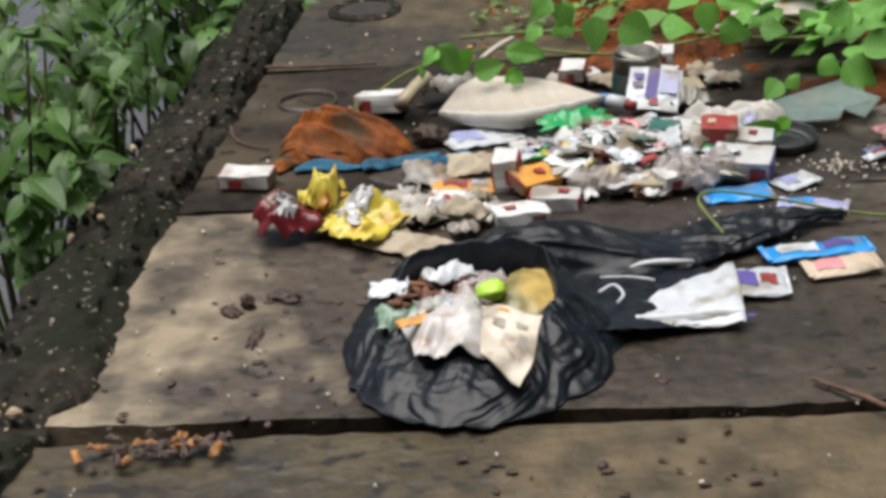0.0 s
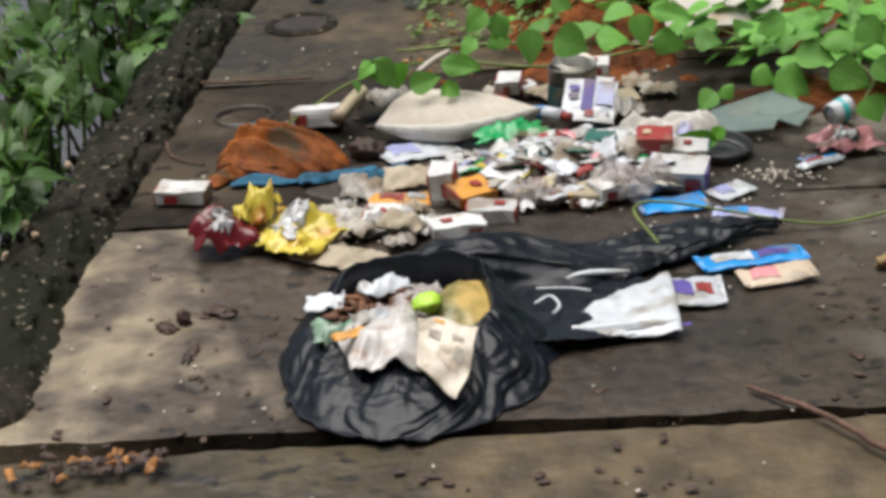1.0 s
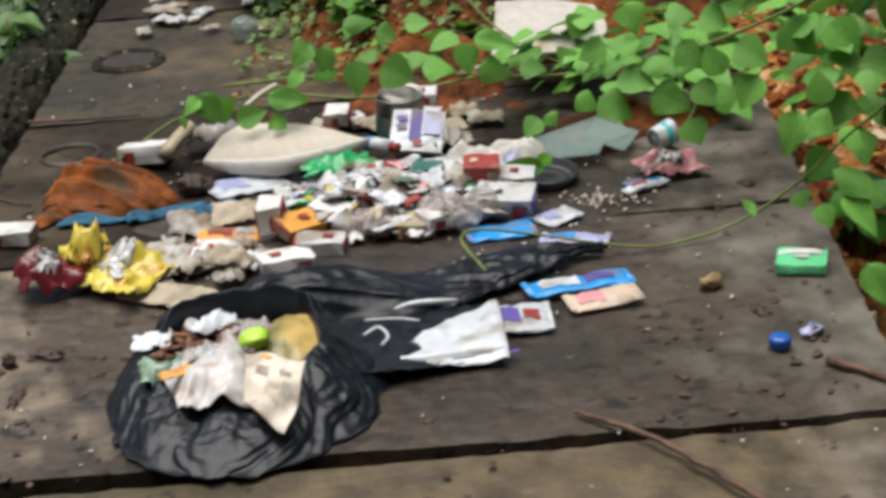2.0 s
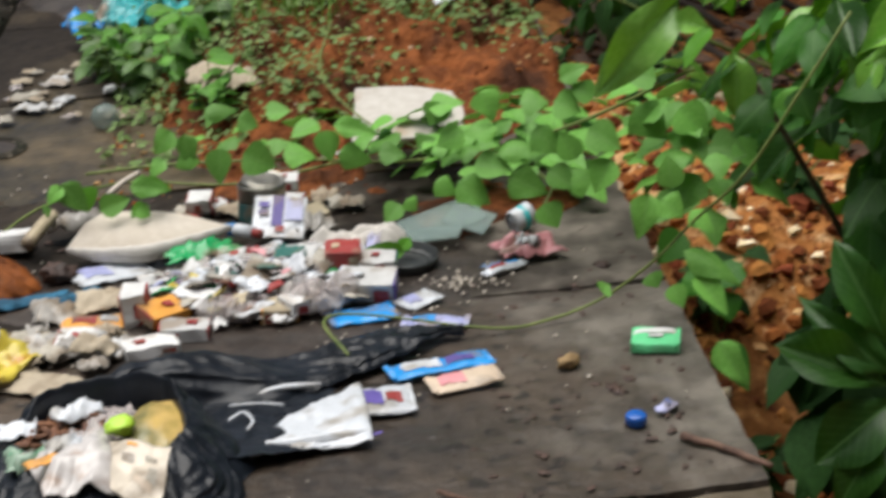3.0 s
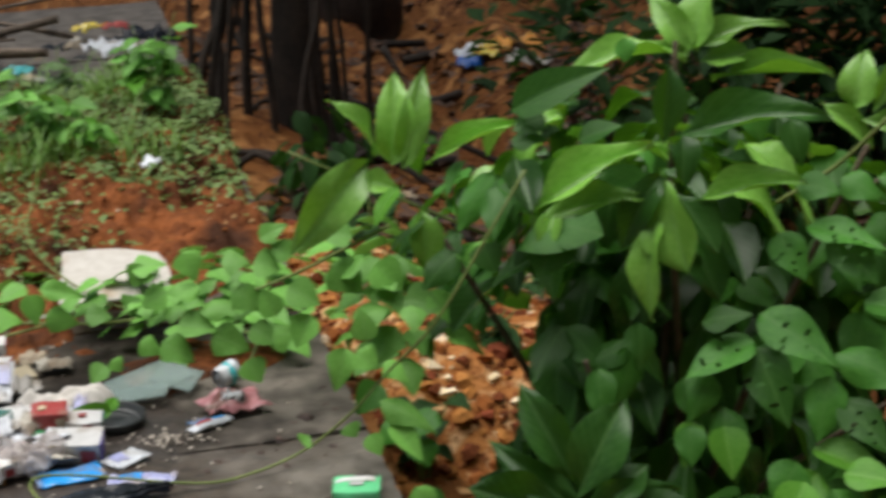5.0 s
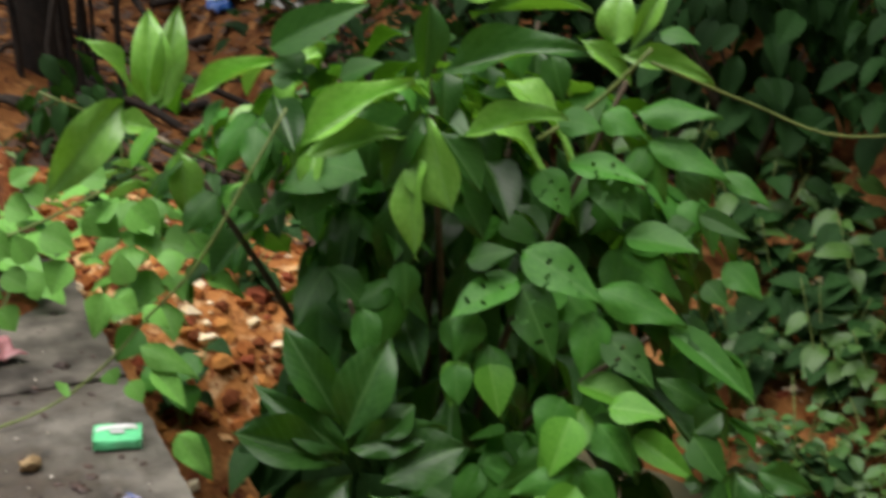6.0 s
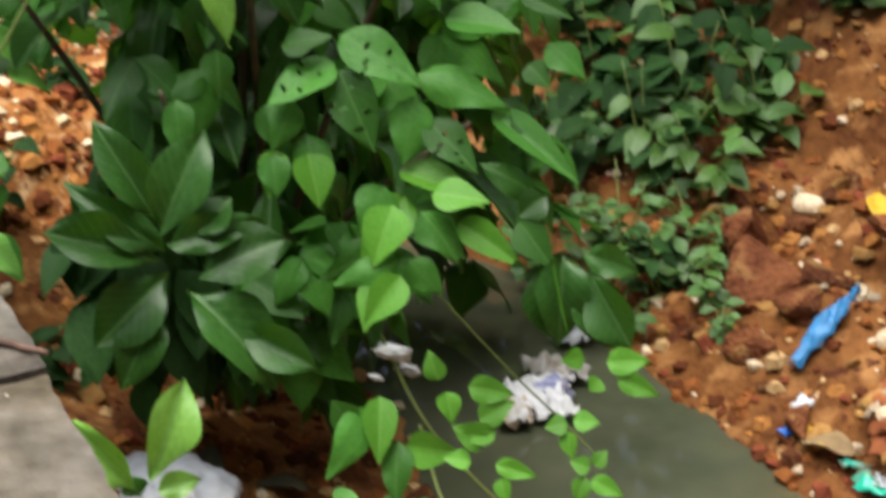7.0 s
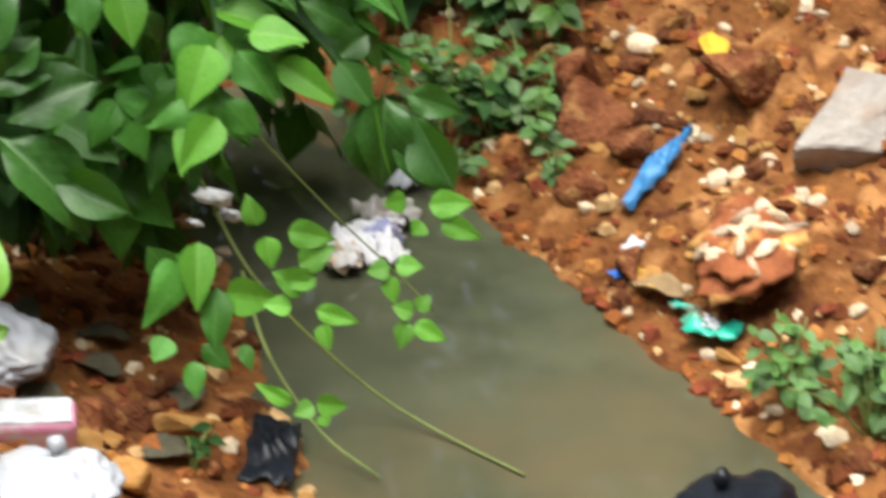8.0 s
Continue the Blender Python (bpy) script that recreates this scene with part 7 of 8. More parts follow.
# crumbs and grit, too many to count
crumbs = bmesh.new()
for i in range(420):
    if i < 60:
        x, y = 0.6 + drop.gauss(0, 0.035), 2.745 + drop.gauss(0, 0.02)
    elif i < 240:
        x, y = 0.28 + drop.gauss(0, 0.2), 2.72 + drop.gauss(0, 0.16)
    else:
        y = drop.uniform(1.5, 3.6)
        x = drop.uniform(left_edge(y) + 0.03, right_edge(y) - 0.03)
    s = drop.uniform(0.0012, 0.0035) if i >= 60 else drop.uniform(0.0015, 0.004)
    bmesh.ops.create_cube(crumbs, size=1, matrix=Matrix.Translation((x, y, 0.004)) @ Euler((drop.random(), drop.random(), drop.random() * 6)).to_matrix().to_4x4() @ Matrix.Diagonal((s * 1.6, s, s, 1)))
thing("crumbs", "pale crumbs and grit scattered over the slabs", "crumbs", kind="stuff", bm=crumbs, material=FOAM)

# ---- on the banks and in the ditch ----
PEBBLE = shader("pale_pebble", (0.4, 0.27, 0.15), (0.64, 0.53, 0.38), scale=2, fine=8, rough=0.8, bump=0.5, vary=0.35)
RED_ROCK = shader("red_rock", (0.12, 0.032, 0.013), (0.29, 0.095, 0.036), scale=10, fine=60, rough=0.8, bump=0.8, spec=0.15, vary=0.3, stain=(0.55, 0.33, 0.1), stain_scale=14, stain_at=0.6)
LATERITE = shader("laterite_rock", (0.12, 0.034, 0.014), (0.31, 0.115, 0.045), scale=1.4, fine=8, rough=0.8, bump=0.8, bump_size=0.1, spec=0.15, vary=0.35, stain=(0.42, 0.22, 0.08), stain_scale=1.7, stain_at=0.6)
OCHRE = shader("ochre_rock", (0.27, 0.125, 0.03), (0.42, 0.235, 0.08), scale=1.6, fine=9, rough=0.8, bump=0.7, spec=0.15, vary=0.3)
STONE = shader("grey_stone", (0.22, 0.195, 0.17), (0.36, 0.33, 0.29), scale=7, fine=60, rough=0.85, bump=0.6, stain=(0.25, 0.16, 0.1), stain_scale=5, stain_at=0.6)
BLUE_NET = card("blue_plastic", (0.03, 0.2, 0.45), rough=0.5)
WHITE_FOAM = card("white_foam", (0.78, 0.78, 0.8), dirt=(0.5, 0.48, 0.45), rough=0.6)
bits = random.Random(21)


def rock_bm(rx, ry, rz, k, facets=10):
    """A broken stone: a hull of a few knocked-off faces with softened edges."""
    bm = bmesh.new()
    r = random.Random(k)
    for _ in range(facets):
        d = Vector((r.gauss(0, 1), r.gauss(0, 1), r.gauss(0, 1))).normalized()
        bm.verts.new((d.x * rx, d.y * ry, d.z * rz))
    made = bmesh.ops.convex_hull(bm, input=bm.verts[:])
    bmesh.ops.delete(bm, geom=list({g for g in made["geom_interior"] + made["geom_unused"] if isinstance(g, bmesh.types.BMVert)}), context="VERTS")
    bmesh.ops.bevel(bm, geom=bm.edges[:], offset=min(rx, ry, rz) * 0.12, segments=1, affect="EDGES")
    return bm


ROCKS = [mesh_of(rock_bm(1, 0.8, 0.62, s), LATERITE, False, "rock") for s in range(5)]
OCHRES = [mesh_of(rock_bm(1, 0.8, 0.62, s + 20), OCHRE, False, "rock") for s in range(4)]
GREYS = [mesh_of(rock_bm(1, 0.8, 0.62, s + 60), KERB, False, "chip") for s in range(3)]
PALES = [mesh_of(rock_bm(1, 0.75, 0.6, s + 40, 18), PEBBLE, True, "pebble") for s in range(4)]


def stone_at(x, y, size, meshes, label, name="rock", sink=0.42, group="rocks on the banks"):
    ob = new(name, bits.choice(meshes))
    ob.matrix_world = pose(x, y, land(x, y) + size * (0.55 - sink), bits.uniform(-25, 25), bits.uniform(-25, 25), bits.uniform(0, 360)) @ Matrix.Diagonal((size, size, size, 1))
    return tagged(ob, label, "rock" if name == "rock" else "pebble", group)


for _ in range(150):
    y = bits.uniform(1.35, 3.0)
    x = shore_right(y) + bits.uniform(0.03, 0.75)
    kind = bits.random()
    if kind < 0.5:
        stone_at(x, y, bits.uniform(0.014, 0.05), ROCKS, "broken red laterite rock on the bank")
    else:
        stone_at(x, y, bits.uniform(0.01, 0.034), OCHRES, "ochre-yellow rock on the bank")
for _ in range(100):
    y = bits.uniform(1.35, 2.9)
    x = shore_right(y) + bits.uniform(0.02, 0.75)
    stone_at(x, y, 0.006 + 0.016 * bits.random() ** 2, PALES, "pale quartz pebble on the bank", "pebble", group="pebbles on the bank")
for _ in range(120):
    y = bits.uniform(1.6, 3.6)
    x = right_edge(y) + 0.03 + (max(shore_left(y), right_edge(y) + 0.3) - right_edge(y) - 0.03) * bits.random()
    stone_at(x, y, bits.uniform(0.012, 0.045), ROCKS if bits.random() < 0.55 else OCHRES, "broken laterite rock beside the slabs")
for x, y, s, m in ((1.235, 1.976, 0.05, OCHRES), (1.124, 2.003, 0.06, ROCKS), (1.19, 2.04, 0.045, ROCKS), (1.05, 1.95, 0.05, ROCKS), (1.1, 1.88, 0.045, OCHRES)):
    stone_at(x, y, s, m, "large broken laterite rock beside the slabs", sink=0.15)
for _ in range(40):
    y = bits.uniform(3.0, 5.2)
    x = bits.uniform(right_edge(y) + 0.05, 2.4)
    stone_at(x, y, bits.uniform(0.015, 0.05), (ROCKS, OCHRES, PALES)[bits.randrange(3)], "broken laterite rock in the shaded ditch")

# rubble and grit over banks and mound: angular crumbs, each of its own colour
def rubble_shader(name, light=1.0):
    m = shader(name, (0.3, 0.3, 0.3), (0.6, 0.6, 0.6), scale=40, fine=160, rough=0.85, bump=0.4, spec=0.15)
    n, l = m.node_tree.nodes, m.node_tree.links
    b = n["Principled BSDF"]
    source = b.inputs["Base Color"].links[0].from_socket
    ramp = n.new("ShaderNodeValToRGB")
    ramp.color_ramp.interpolation = "CONSTANT"
    stops = ((0.0, (0.12, 0.034, 0.011)), (0.25, (0.25, 0.084, 0.022)), (0.5, (0.38, 0.16, 0.042)), (0.7, (0.2, 0.05, 0.022)), (0.82, (0.54, 0.35, 0.16)), (0.93, (0.68, 0.57, 0.4)))
    while len(ramp.color_ramp.elements) < len(stops):
        ramp.color_ramp.elements.new(0.5)
    for one, (place, colour) in zip(ramp.color_ramp.elements, stops):
        one.position, one.color = place, (*(min(0.85, light * c) for c in colour), 1)
    l.new(n.new("ShaderNodeNewGeometry").outputs["Random Per Island"], ramp.inputs[0])
    mixed = n.new("ShaderNodeMix")
    mixed.data_type, mixed.blend_type = "RGBA", "OVERLAY"
    mixed.inputs["Factor"].default_value = 0.8
    l.new(ramp.outputs[0], mixed.inputs["A"])
    l.new(source, mixed.inputs["B"])
    l.new(mixed.outputs["Result"], b.inputs["Base Color"])
    return m


def rubble(name, label, spots, small, large, material):
    gv, gf = [], []
    for x, y, z in spots:
        s = small + (large - small) * bits.random() ** 3.5
        m = Euler((bits.uniform(-0.6, 0.6), bits.uniform(-0.6, 0.6), bits.uniform(0, 6))).to_matrix()
        ring = [(math.cos(a) * bits.uniform(0.7, 1.3), math.sin(a) * bits.uniform(0.6, 1.1), bits.uniform(-0.1, 0.15)) for a in (0, 1.2, 2.4, 3.7, 5.0)]
        top = [(0.55 * p[0] + bits.uniform(-0.2, 0.2), 0.55 * p[1] + bits.uniform(-0.2, 0.2), bits.uniform(0.4, 0.7)) for p in ring]
        k = len(gv)
        gv += [Vector((x, y, z)) + m @ (Vector(p) * s) for p in ring + top + [(0, 0, -0.6)]]
        for i in range(5):
            j = (i + 1) % 5
            gf += [(k + i, k + j, k + 5 + j, k + 5 + i), (k + j, k + i, k + 10)]
        gf.append(tuple(k + 5 + i for i in range(5)))
    me = bpy.data.meshes.new(name)
    me.from_pydata([tuple(v) for v in gv], [], gf)
    me.materials.append(material)
    return tagged(new(name, me), label, name, kind="stuff")


RUBBLE = rubble_shader("rubble")
spots = []
for i in range(2600):
    x, y = bits.uniform(1.05, 1.75), bits.uniform(2.95, 4.4)
    spots.append((x, y, gravel_z(x, y)))
# colours raised by a quarter to paint daylight onto this gravel
rubble("gravel", "loose orange laterite gravel behind the shrub, paled as if sunlit", spots, 0.004, 0.03, rubble_shader("lit_rubble", 1.25))
spots = []
for i in range(7000):
    if i < 3600:
        y = bits.uniform(1.2, 3.1)
        x = shore_right(y) + 0.95 * bits.random() ** 1.15
    else:
        y = bits.uniform(1.4, 4.6)
        x = bits.uniform(right_edge(y) + 0.02, max(shore_left(y), right_edge(y) + 0.4))
    spots.append((x, y, land(x, y) - 0.003))
rubble("rubble", "broken red, ochre and cream laterite rubble on the banks", spots, 0.003, 0.026, RUBBLE)
spots = []
for i in range(2200):
    y = bits.uniform(3.15, 4.9)
    x = bits.uniform(left_edge(y) + 0.35, right_edge(y))
    spots.append((x, y, mound_z(x, y)))
rubble("grit", "fine red and pale grit over the mound", spots, 0.0018, 0.01, RUBBLE)

big = thing("stone_block", "broken pale grey stone slab lying on the bank", "stone", pose(2.44, 1.92, -0.25))
bm = bmesh.new()
for x, y, z in ((2.277, 1.910, -0.270), (2.479, 1.990, -0.200), (2.474, 1.815, -0.170), (2.377, 1.807, -0.250)):
    bm.verts.new((x - 2.44, y - 1.92, z + 0.25))
    bm.verts.new((0.86 * (x - 2.44) + 0.02, 0.86 * (y - 1.92) + 0.02, z + 0.165))
bmesh.ops.convex_hull(bm, input=bm.verts[:])
bmesh.ops.bevel(bm, geom=bm.edges[:], offset=0.004, segments=1, affect="EDGES")
bmesh.ops.subdivide_edges(bm, edges=bm.edges[:], cuts=4, use_grid_fill=True)
for v in bm.verts:
    v.co += 0.006 * noise.noise_vector(v.co * 30) + 0.01 * noise.noise_vector(v.co * 9)
part("block", bm, STONE, big)
cong = thing("rock", "rock studded with cream pebbles on the bank", "rock", pose(2.149, 1.837, land(2.149, 1.837) - 0.004, -8, -12, 20), "rocks on the banks")
part("stone", lump_bm(0.115, 0.085, 0.06, 0.45, 4, 4, 2.2), RED_ROCK, cong, smooth=True)
for i in range(17):
    ob = part("pebble", PALES[i % 4], None, cong)
    a = i * 2.4
    ob.matrix_basis = pose(0.095 * math.cos(a) * (i / 17) ** 0.5, 0.07 * math.sin(a) * (i / 17) ** 0.5, 0.062 - 0.0018 * i, 20 * i, 0, 50 * i) @ Matrix.Diagonal((0.031, 0.025, 0.02, 1))
for x, y, s in ((2.27, 2.01, 0.024), (2.3, 1.98, 0.02), (2.24, 2.03, 0.03), (2.25, 1.85, 0.02), (2.43, 2.44, 0.045), (2.38, 2.38, 0.02), (2.33, 2.3, 0.02)):
    stone_at(x, y, s, PALES, "large pale quartz pebble on the bank", "pebble", group="pebbles on the bank")
for x, y, s in ((2.25, 2.33, 0.12), (2.4, 2.13, 0.1), (2.3, 2.45, 0.1), (2.41, 2.45, 0.09), (2.3, 2.24, 0.07), (2.1, 2.2, 0.06), (2.05, 2.0, 0.05), (2.2, 2.2, 0.06)):
    stone_at(x, y, s, ROCKS, "large broken red laterite rock on the bank", sink=0.2)


def ground_leaf(x, y, rz, long, wide, material, label, lift=0.012, curl=0.8):
    t = thing("fallen_leaf", label, "leaf", pose(x, y, land(x, y) + lift, bits.uniform(-10, 10), bits.uniform(-10, 10), rz), "fallen leaves")
    bm = sheet_bm(8, 16, lambda u, v: ((2 * u - 1) * wide * elliptic(0.02 + 0.96 * v), (v - 0.5) * long, curl * wide * (abs(2 * u - 1) * elliptic(v)) ** 2 + 0.004 * wob(u, v, 0, 5)), thick=-0.0006)
    part("blade", bm, material, t, smooth=True)
    part("stem", tube_bm([(0, -long / 2, 0.001), (0.003, -long * 0.62, 0.004), (0.008, -long * 0.75, 0.004)], [0.0015, 0.0013, 0.001], 5), material, t)
    return t


ground_leaf(2.426, 2.254, -35, 0.085, 0.055, YELLOW, "fallen bright yellow leaf on the red bank", 0.05)
ground_leaf(2.03, 1.925, 10, 0.1, 0.055, DRY, "curled dry tan leaf at the water's edge", 0.02, 1.4)
ground_leaf(2.045, 1.99, -20, 0.08, 0.03, YELLOW, "fallen bright yellow leaf on the red bank", 0.012)
for x, y, r in ((1.2, 2.17, 30), (1.18, 1.93, 80), (1.3, 2.1, 140), (1.08, 2.1, 10), (1.15, 2.3, 200), (1.25, 2.25, 60)):
    ground_leaf(x, y, r, 0.075, 0.06, shader("dead_leaf", (0.035, 0.035, 0.018), (0.09, 0.075, 0.04), scale=8, fine=50, rough=0.8, bump=0.5), "dead grey-brown leaf in the shade")


def on_bank(x, y, rz, long, wide, film, label, high=0.03, lift=0.0, name="wrapper", category="wrapper", group="", backing=None, sharp=20, curl=1.0):
    return scrap(x, y, rz, long, wide, film, label, high, land(x, y) + lift, name, category, group, backing, sharp, None, curl)


strip_line = curve_points([(2.113, 2.105, -0.415), (2.16, 2.115, -0.383), (2.202, 2.12, -0.354), (2.251, 2.135, -0.345), (2.31, 2.17, -0.35)], 8)


def strip_at(u, v):
    p = strip_line[min(len(strip_line) - 1, int(u * (len(strip_line) - 1) + 0.5))]
    wide = 0.014 * (0.45 + math.sin(3.1416 * min(1, 0.1 + u)) ** 2 + 0.5 * wob(u, 0, 0, 9))
    side = Vector((-0.3, 0.9, 0))
    q = p + side * ((2 * v - 1) * wide) + Vector((0, 0, 0.012 * (1 - (2 * v - 1) ** 2) + 0.009 * creases(p.x, v * 0.05, 5.0, 45, 5) + 0.006))
    return (q.x - 2.2 + 0.006 * wob(u, v, 0, 14), q.y - 2.12, q.z + 0.37)


strip = thing("plastic_strip", "torn strip of faded blue plastic on the bank", "plastic", pose(2.2, 2.12, -0.37))
part("sheet", sheet_bm(32, 10, strip_at, thick=-0.001), BLUE_NET, strip, smooth=True)
on_bank(2.075, 2.035, 20, 0.05, 0.03, PALE_FILM, "white film scrap at the water's edge", 0.02, 0.005)
on_bank(2.02, 1.79, -60, 0.085, 0.05, card("sea_green_film", (0.02, 0.45, 0.3), rough=0.3), "sea-green wrapper at the water's edge", 0.03, 0.01, backing=PALE_FILM)
on_bank(2.03, 1.86, -70, 0.05, 0.018, card("sea_green_scrap", (0.02, 0.35, 0.25), rough=0.3), "sea-green wrapper at the water's edge", 0.02, 0.008)
on_bank(2.03, 2.02, 0, 0.02, 0.02, BLUE_CAP, "tiny blue plastic scrap", 0.015, 0.004)
# litter afloat
for x, y, r, a, b, film, words in ((1.76, 2.36, 20, 0.15, 0.09, WHITE_FOAM, "soaked white and blue film afloat in the ditch"), (1.86, 2.42, -20, 0.1, 0.07, GREY_FILM, "soaked grey film afloat in the ditch"),
                                   (1.72, 2.33, 60, 0.07, 0.05, BEIGE_FILM, "soaked beige film afloat in the ditch"), (1.78, 2.33, 80, 0.09, 0.07, WHITE_FOAM, "soaked white and blue film afloat in the ditch"), (1.83, 2.38, 40, 0.07, 0.06, WHITE_FOAM, "soaked white and blue film afloat in the ditch"), (1.8, 2.36, 0, 0.08, 0.05, LILAC_FILM, "soaked white and blue film afloat in the ditch"), (1.975, 2.52, 10, 0.08, 0.06, PALE_FILM, "white scrap afloat at the water's edge"), (2.04, 2.56, 0, 0.04, 0.03, PALE_FILM, "white scrap afloat at the water's edge")):
    scrap(x, y, r, a, b, film, words, 0.05, WATER_Z - 0.002, name="floating_film", category="wrapper", group="film afloat in the ditch")
for x, y, z, r in ((1.383, 2.152, -0.212, 0.032), (1.41, 2.15, -0.245, 0.02), (1.345, 2.13, -0.225, 0.012)):
    thing("foam_scrap", "white foam scrap caught on the trailing vine", "foam", pose(x, y, z, 20, 10, 70 * x), "foam scraps", bm=lump_bm(r, 0.7 * r, 0.7 * r, 0.7, 30 * x, 3, 2.2), material=WHITE_FOAM, smooth=True)
stone_at(2.0, 2.85, 0.03, OCHRES, "tan stone at the end of the pool", sink=0.0)
sunk = thing("black_bag", "dark wet plastic bag humped out of the water", "bag", pose(1.75, 1.45, WATER_Z - 0.03, 0, 0, 20))
part("bag", lump_bm(0.11, 0.08, 0.085, 0.22, 9, 4, 1.7), BLACK_FILM, sunk, smooth=True)
part("knot", lump_bm(0.012, 0.012, 0.03, 0.4, 2, 2), BLACK_FILM, sunk, smooth=True).matrix_basis = pose(0.02, 0.03, 0.075)
# a torn black sheet on the near shore
scrap(1.34, 1.925, 50, 0.15, 0.07, BLACK_FILM, "torn black film stuck to the near shore", 0.022, land(1.34, 1.925) + 0.01, name="black_film", category="plastic", group="", folds=50)


# white bags and the pink pack below the slab's edge
BAG_FILM = card("white_bag_film", (0.37, 0.39, 0.43), dirt=(0.34, 0.34, 0.34), rough=0.35)


def full_bag(x, y, rz, a, b, c, label, k):
    t = thing("white_bag", label, "bag", pose(x, y, land(x, y) - 0.012, 4, 0, rz), "bags below the slabs")
    bm = lump_bm(a, b, c, 0.22, k, 5, 1.4)
    for v in bm.verts:
        v.co += v.co.normalized() * (0.009 * crumple(v.co.x, v.co.y, v.co.z, 9, k) + 0.003 * crumple(v.co.x, v.co.y, v.co.z, 30, k))
    part("bag", bm, BAG_FILM, t, smooth=True)
    part("knot", lump_bm(0.012, 0.012, 0.03, 0.4, k, 2), BAG_FILM, t, smooth=True).matrix_basis = pose(0.3 * a, 0.6 * b, c * 0.75)
    return t


full_bag(1.05, 2.19, 20, 0.07, 0.095, 0.075, "full white plastic bag lying below the slab", 3)
full_bag(0.96, 1.81, -10, 0.08, 0.07, 0.06, "full white plastic bag lying below the slab", 5)
pink = thing("tissue_pack", "pink and white wrapped tissue pack below the slab", "pack", pose(1.012, 1.965, land(1.012, 1.965), 5, 4, -25))
bm = box_bm(0.105, 0.06, 0.055, 0.012, 3)
part("wrap", bm, shader("pink_pack", (0.46, 0.38, 0.4), (0.54, 0.47, 0.49), scale=14, rough=0.3, bump=0.1, stain=(0.52, 0.2, 0.3), stain_scale=22, stain_at=0.52), pink, smooth=True)
part("lid", sheet_bm(8, 6, lambda u, v: ((u - 0.5) * 0.09, (v - 0.5) * 0.05, 0.0565 + 0.002 * wob(u, v, 0, 4)), thick=-0.002), PALE_FILM, pink, "white top")

# ---- rubbish and dead branches behind the mound ----
GREY_WOOD = shader("grey_wood", (0.1, 0.075, 0.055), (0.26, 0.2, 0.15), scale=12, fine=70, rough=0.85, bump=0.6, vary=0.4)
heap = random.Random(3)


def pile_at(u, v):
    x, y = -0.35 + 1.35 * u, 4.7 + 2.0 * v
    r = math.hypot(2 * u - 1, 2 * v - 1) + 0.3 * wob(u, v, 0, 4)
    return (x, y, -0.02 + 0.13 * smooth(1.05, 0.3, r) + 0.03 * wob(x, y, 0, 9) * smooth(1.1, 0.8, r))


thing("pile_soil", "dark earth under the rubbish pile", "soil", kind="structure", material=MUD, smooth=True, bm=sheet_bm(50, 60, pile_at))
for i in range(60):
    x, y, z = heap.uniform(-0.2, 0.7), heap.uniform(4.85, 6.2), heap.uniform(0.03, 0.2)
    a, long, r = heap.uniform(0, 3.14), heap.uniform(0.2, 0.7), heap.choice([0.006, 0.008, 0.012, 0.02])
    d = Vector((math.cos(a), math.sin(a), heap.uniform(-0.25, 0.25))) * long / 2
    c = Vector((x, y, max(z, abs(d.z) + 0.01)))
    pts = curve_points([c - d, c + Vector((0.02, 0.02, 0.02)), c + d], 3)
    thing("dead_branch", "dry grey dead branch on the rubbish pile", "branch", None, "dead branches", bm=tube_bm(pts, [r * (1.1 - 0.07 * k) for k in range(7)], 7), material=GREY_WOOD, smooth=True)
thing("log", "thick pale dead log leaning on the pile", "branch", None, bm=tube_bm(curve_points([(0.18, 5.9, 0.3), (0.3, 5.6, 0.2), (0.42, 5.35, 0.1)], 4), [0.025] * 9, 9), material=GREY_WOOD, smooth=True)
thing("log", "thick grey dead log on the pile", "branch", None, bm=tube_bm(curve_points([(0.36, 5.1, 0.03), (0.38, 5.3, 0.12), (0.46, 5.7, 0.22)], 4), [0.035] * 9, 9), material=GREY_WOOD, smooth=True)
PILE = "rubbish pile behind the mound"
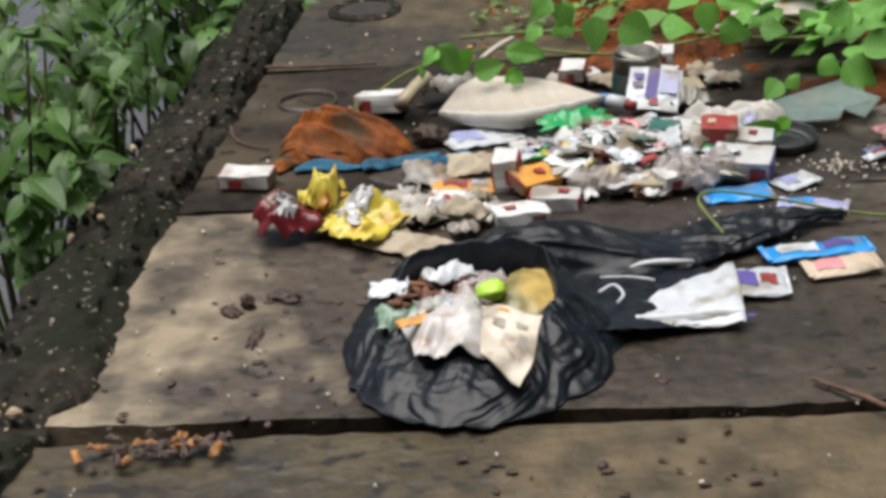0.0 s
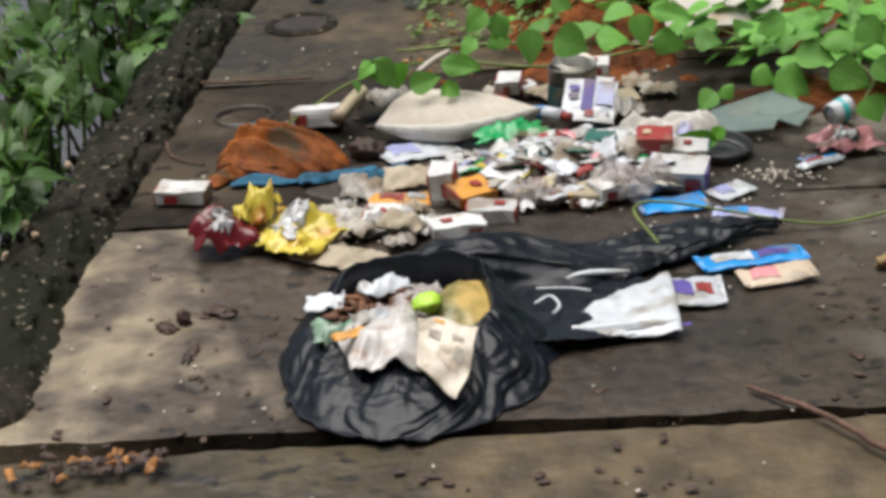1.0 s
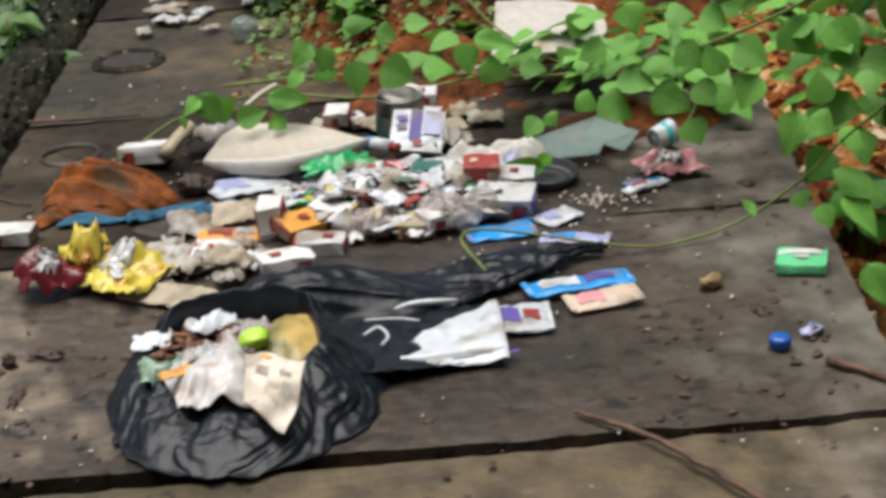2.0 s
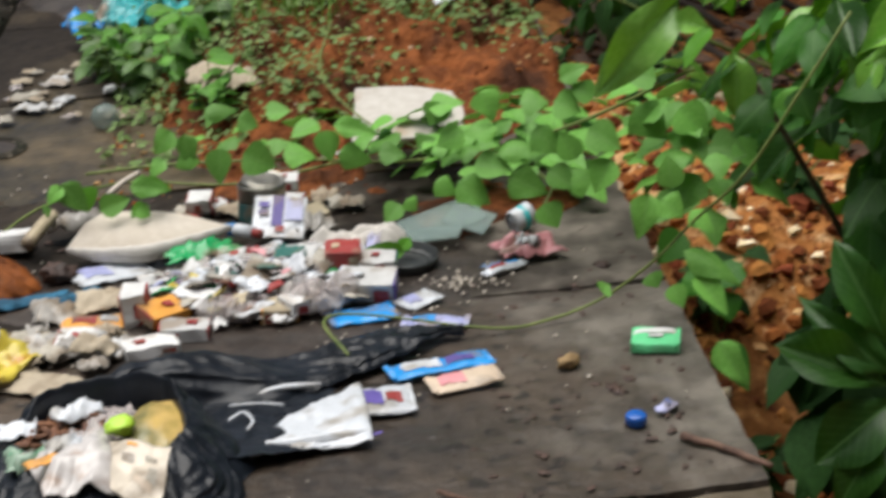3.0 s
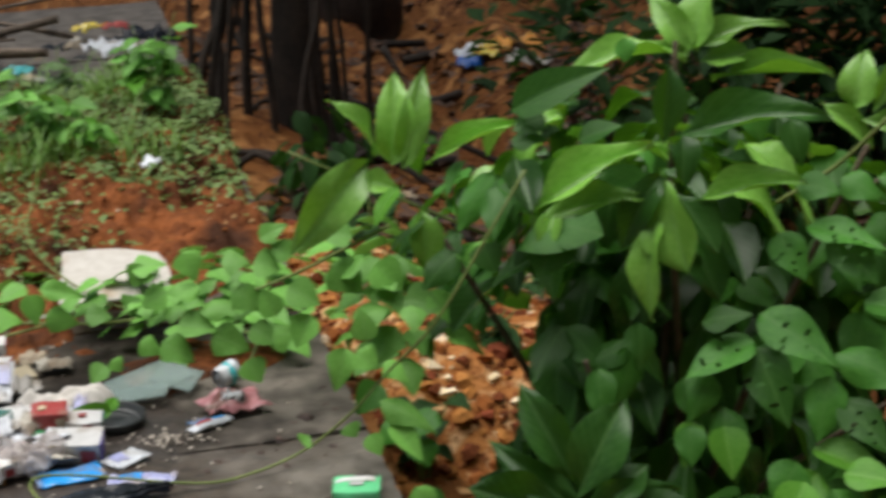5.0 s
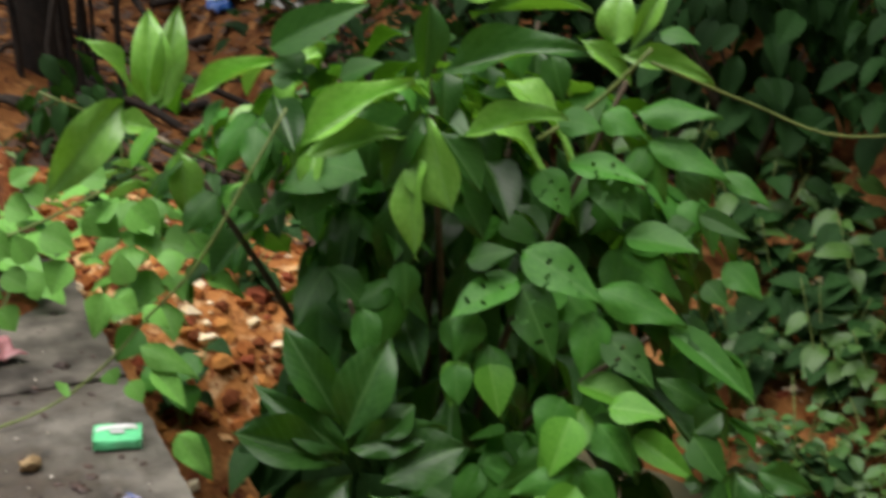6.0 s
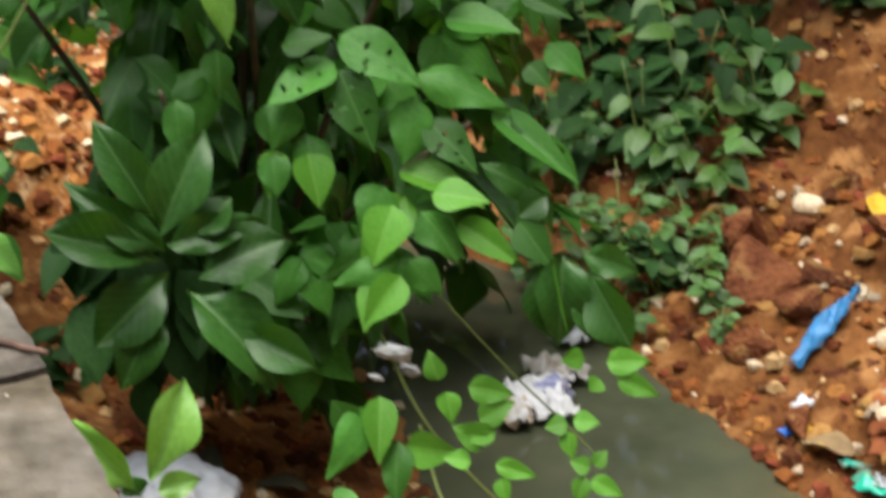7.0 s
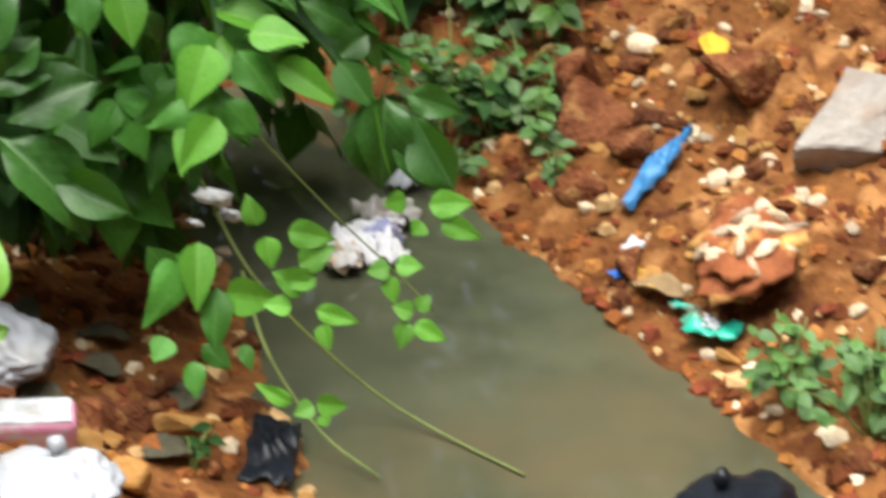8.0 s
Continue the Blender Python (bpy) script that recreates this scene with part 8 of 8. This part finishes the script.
for x, y, z, film, s, words in ((0.2, 4.4, 0.05, TEAL_FILM, 0.22, "torn teal plastic bag"), (0.32, 4.62, 0.1, TEAL_FILM, 0.2, "torn teal plastic bag"), (0.1, 4.45, 0.03, SKY_FILM, 0.14, "torn blue plastic bag"),
                                (0.29, 4.68, 0.12, RED_CARD, 0.05, "red plastic scrap"), (0.38, 5.0, 0.1, YELLOW_FILM, 0.09, "dull yellow plastic scrap"), (0.33, 4.95, 0.08, PALE_FILM, 0.1, "dirty white plastic scrap"),
                                (0.6, 5.5, 0.15, GREY_FILM, 0.12, "grey clear plastic bottle, crushed"), (0.55, 5.4, 0.12, CLEAR, 0.14, "grey clear plastic bottle, crushed"), (0.98, 5.65, 0.15, YELLOW_FILM, 0.09, "dull yellow plastic scrap"),
                                (1.02, 5.55, 0.1, PALE_FILM, 0.14, "dirty white plastic scrap"), (1.05, 5.6, 0.16, RED_CARD, 0.07, "red plastic scrap"), (1.1, 5.55, 0.1, GREY_FILM, 0.1, "dirty grey plastic scrap"),
                                (0.72, 5.25, 0.12, TEAL_FILM, 0.09, "torn teal plastic bag"), (0.2, 5.5, 0.12, GREY_FILM, 0.08, "dirty grey plastic scrap"), (0.1, 5.4, 0.08, GREY_FILM, 0.1, "dirty grey plastic scrap"), (1.15, 5.7, 0.08, BLACK_FILM, 0.2, "torn black plastic bag")):
    scrap(x, y, heap.uniform(0, 180), s, s * 0.7, film, words + " on the rubbish pile", s * 0.4, z, "plastic_scrap", "plastic", PILE, sharp=12)
for i in range(60):
    x, y = heap.uniform(-0.1, 1.1), heap.uniform(5.2, 6.2)
    s = heap.uniform(0.03, 0.09)
    scrap(x, y, heap.uniform(0, 180), s, s * 0.7, heap.choice([GREY_FILM, GREY_PAPER, TAN_PAPER, BLACK_FILM, MAROON_FILM]), "small dirty scrap on the rubbish pile", s * 0.4, heap.uniform(0, 0.1), "plastic_scrap", "plastic", PILE, sharp=14)
# beside the mound, near the drain hole
for i in range(26):
    x, y = heap.uniform(-0.1, 0.14), heap.uniform(3.85, 4.3)
    s = heap.uniform(0.02, 0.06)
    scrap(x, y, heap.uniform(0, 180), s, s * 0.7, heap.choice([PALE_FILM, GREY_PAPER, TAN_PAPER, CLEAR, WHITE_CARD]), "small pale scrap beside the mound", s * 0.35, 0.0, "paper", "paper", "sodden paper")
thing("jar", "small clouded glass jar lying on the slab", "jar", pose(0.1, 3.8, 0.0, 0, 0, 20), bm=lump_bm(0.03, 0.028, 0.05, 0.1, 3), material=GLASSY, smooth=True)
scrap(0.83, 4.0, 60, 0.06, 0.035, PALE_FILM, "white scrap on the red soil", 0.03, 0.13, "paper", "paper", "sodden paper")
for x, y, film, s in ((2.6, 6.6, YELLOW_FILM, 0.16), (2.66, 6.5, ORANGE_CARD, 0.16), (2.55, 6.7, PALE_FILM, 0.12), (2.5, 6.6, BLUE_CAP, 0.12), (2.62, 6.3, GREY_FILM, 0.16), (2.3, 5.2, PALE_FILM, 0.1), (2.1, 4.75, PALE_FILM, 0.14)):
    scrap(x, y, heap.uniform(0, 180), s, s * 0.7, film, "plastic scrap in the shaded ditch", s * 0.5, land(x, y), "plastic_scrap", "plastic", "scraps in the shaded ditch", sharp=12)

# ---- the round drain hole and rings in the slabs ----
def ring_at(x, y, r, wide, label, material):
    return thing("drain_ring", label, "drain ring", pose(x, y, 0.002), kind="structure", smooth=True, material=material,
                 bm=lathe_bm([(r, 0.0), (r + 0.2 * wide, 0.006), (r + 0.6 * wide, 0.007), (r + wide, 0.0)], 32, 0.06))


ring_at(-0.125, 3.73, 0.05, 0.022, "worn concrete rim round a drain hole", KERB)
thing("drain_mud", "dark mud filling the drain hole", "mud", pose(-0.125, 3.73, 0.0035), kind="structure", bm=lathe_bm([(0.0, 0.002), (0.03, 0.003), (0.052, 0.0)], 28, 0.1), material=MUD, smooth=True)
ring_at(-0.215, 3.2, 0.045, 0.008, "thin dark ring mark on the wet slab", MUD)


# stones set in the crumbling kerb
chips = random.Random(9)
for i in range(300):
    y = 1.6 + 3.2 * chips.random() ** 1.8
    x = left_edge(y) - 0.07 + chips.uniform(-0.075, 0.07)
    s = chips.uniform(0.003, 0.013)
    ob = new("chip", chips.choice(PALES if chips.random() < 0.12 else GREYS))
    ob.parent = bpy.data.objects["kerb"]
    ob.matrix_basis = pose(x, y, 0.018 + chips.uniform(-0.012, 0.006), chips.uniform(0, 90), chips.uniform(0, 90), chips.uniform(0, 360)) @ Matrix.Diagonal((s, s, s, 1))
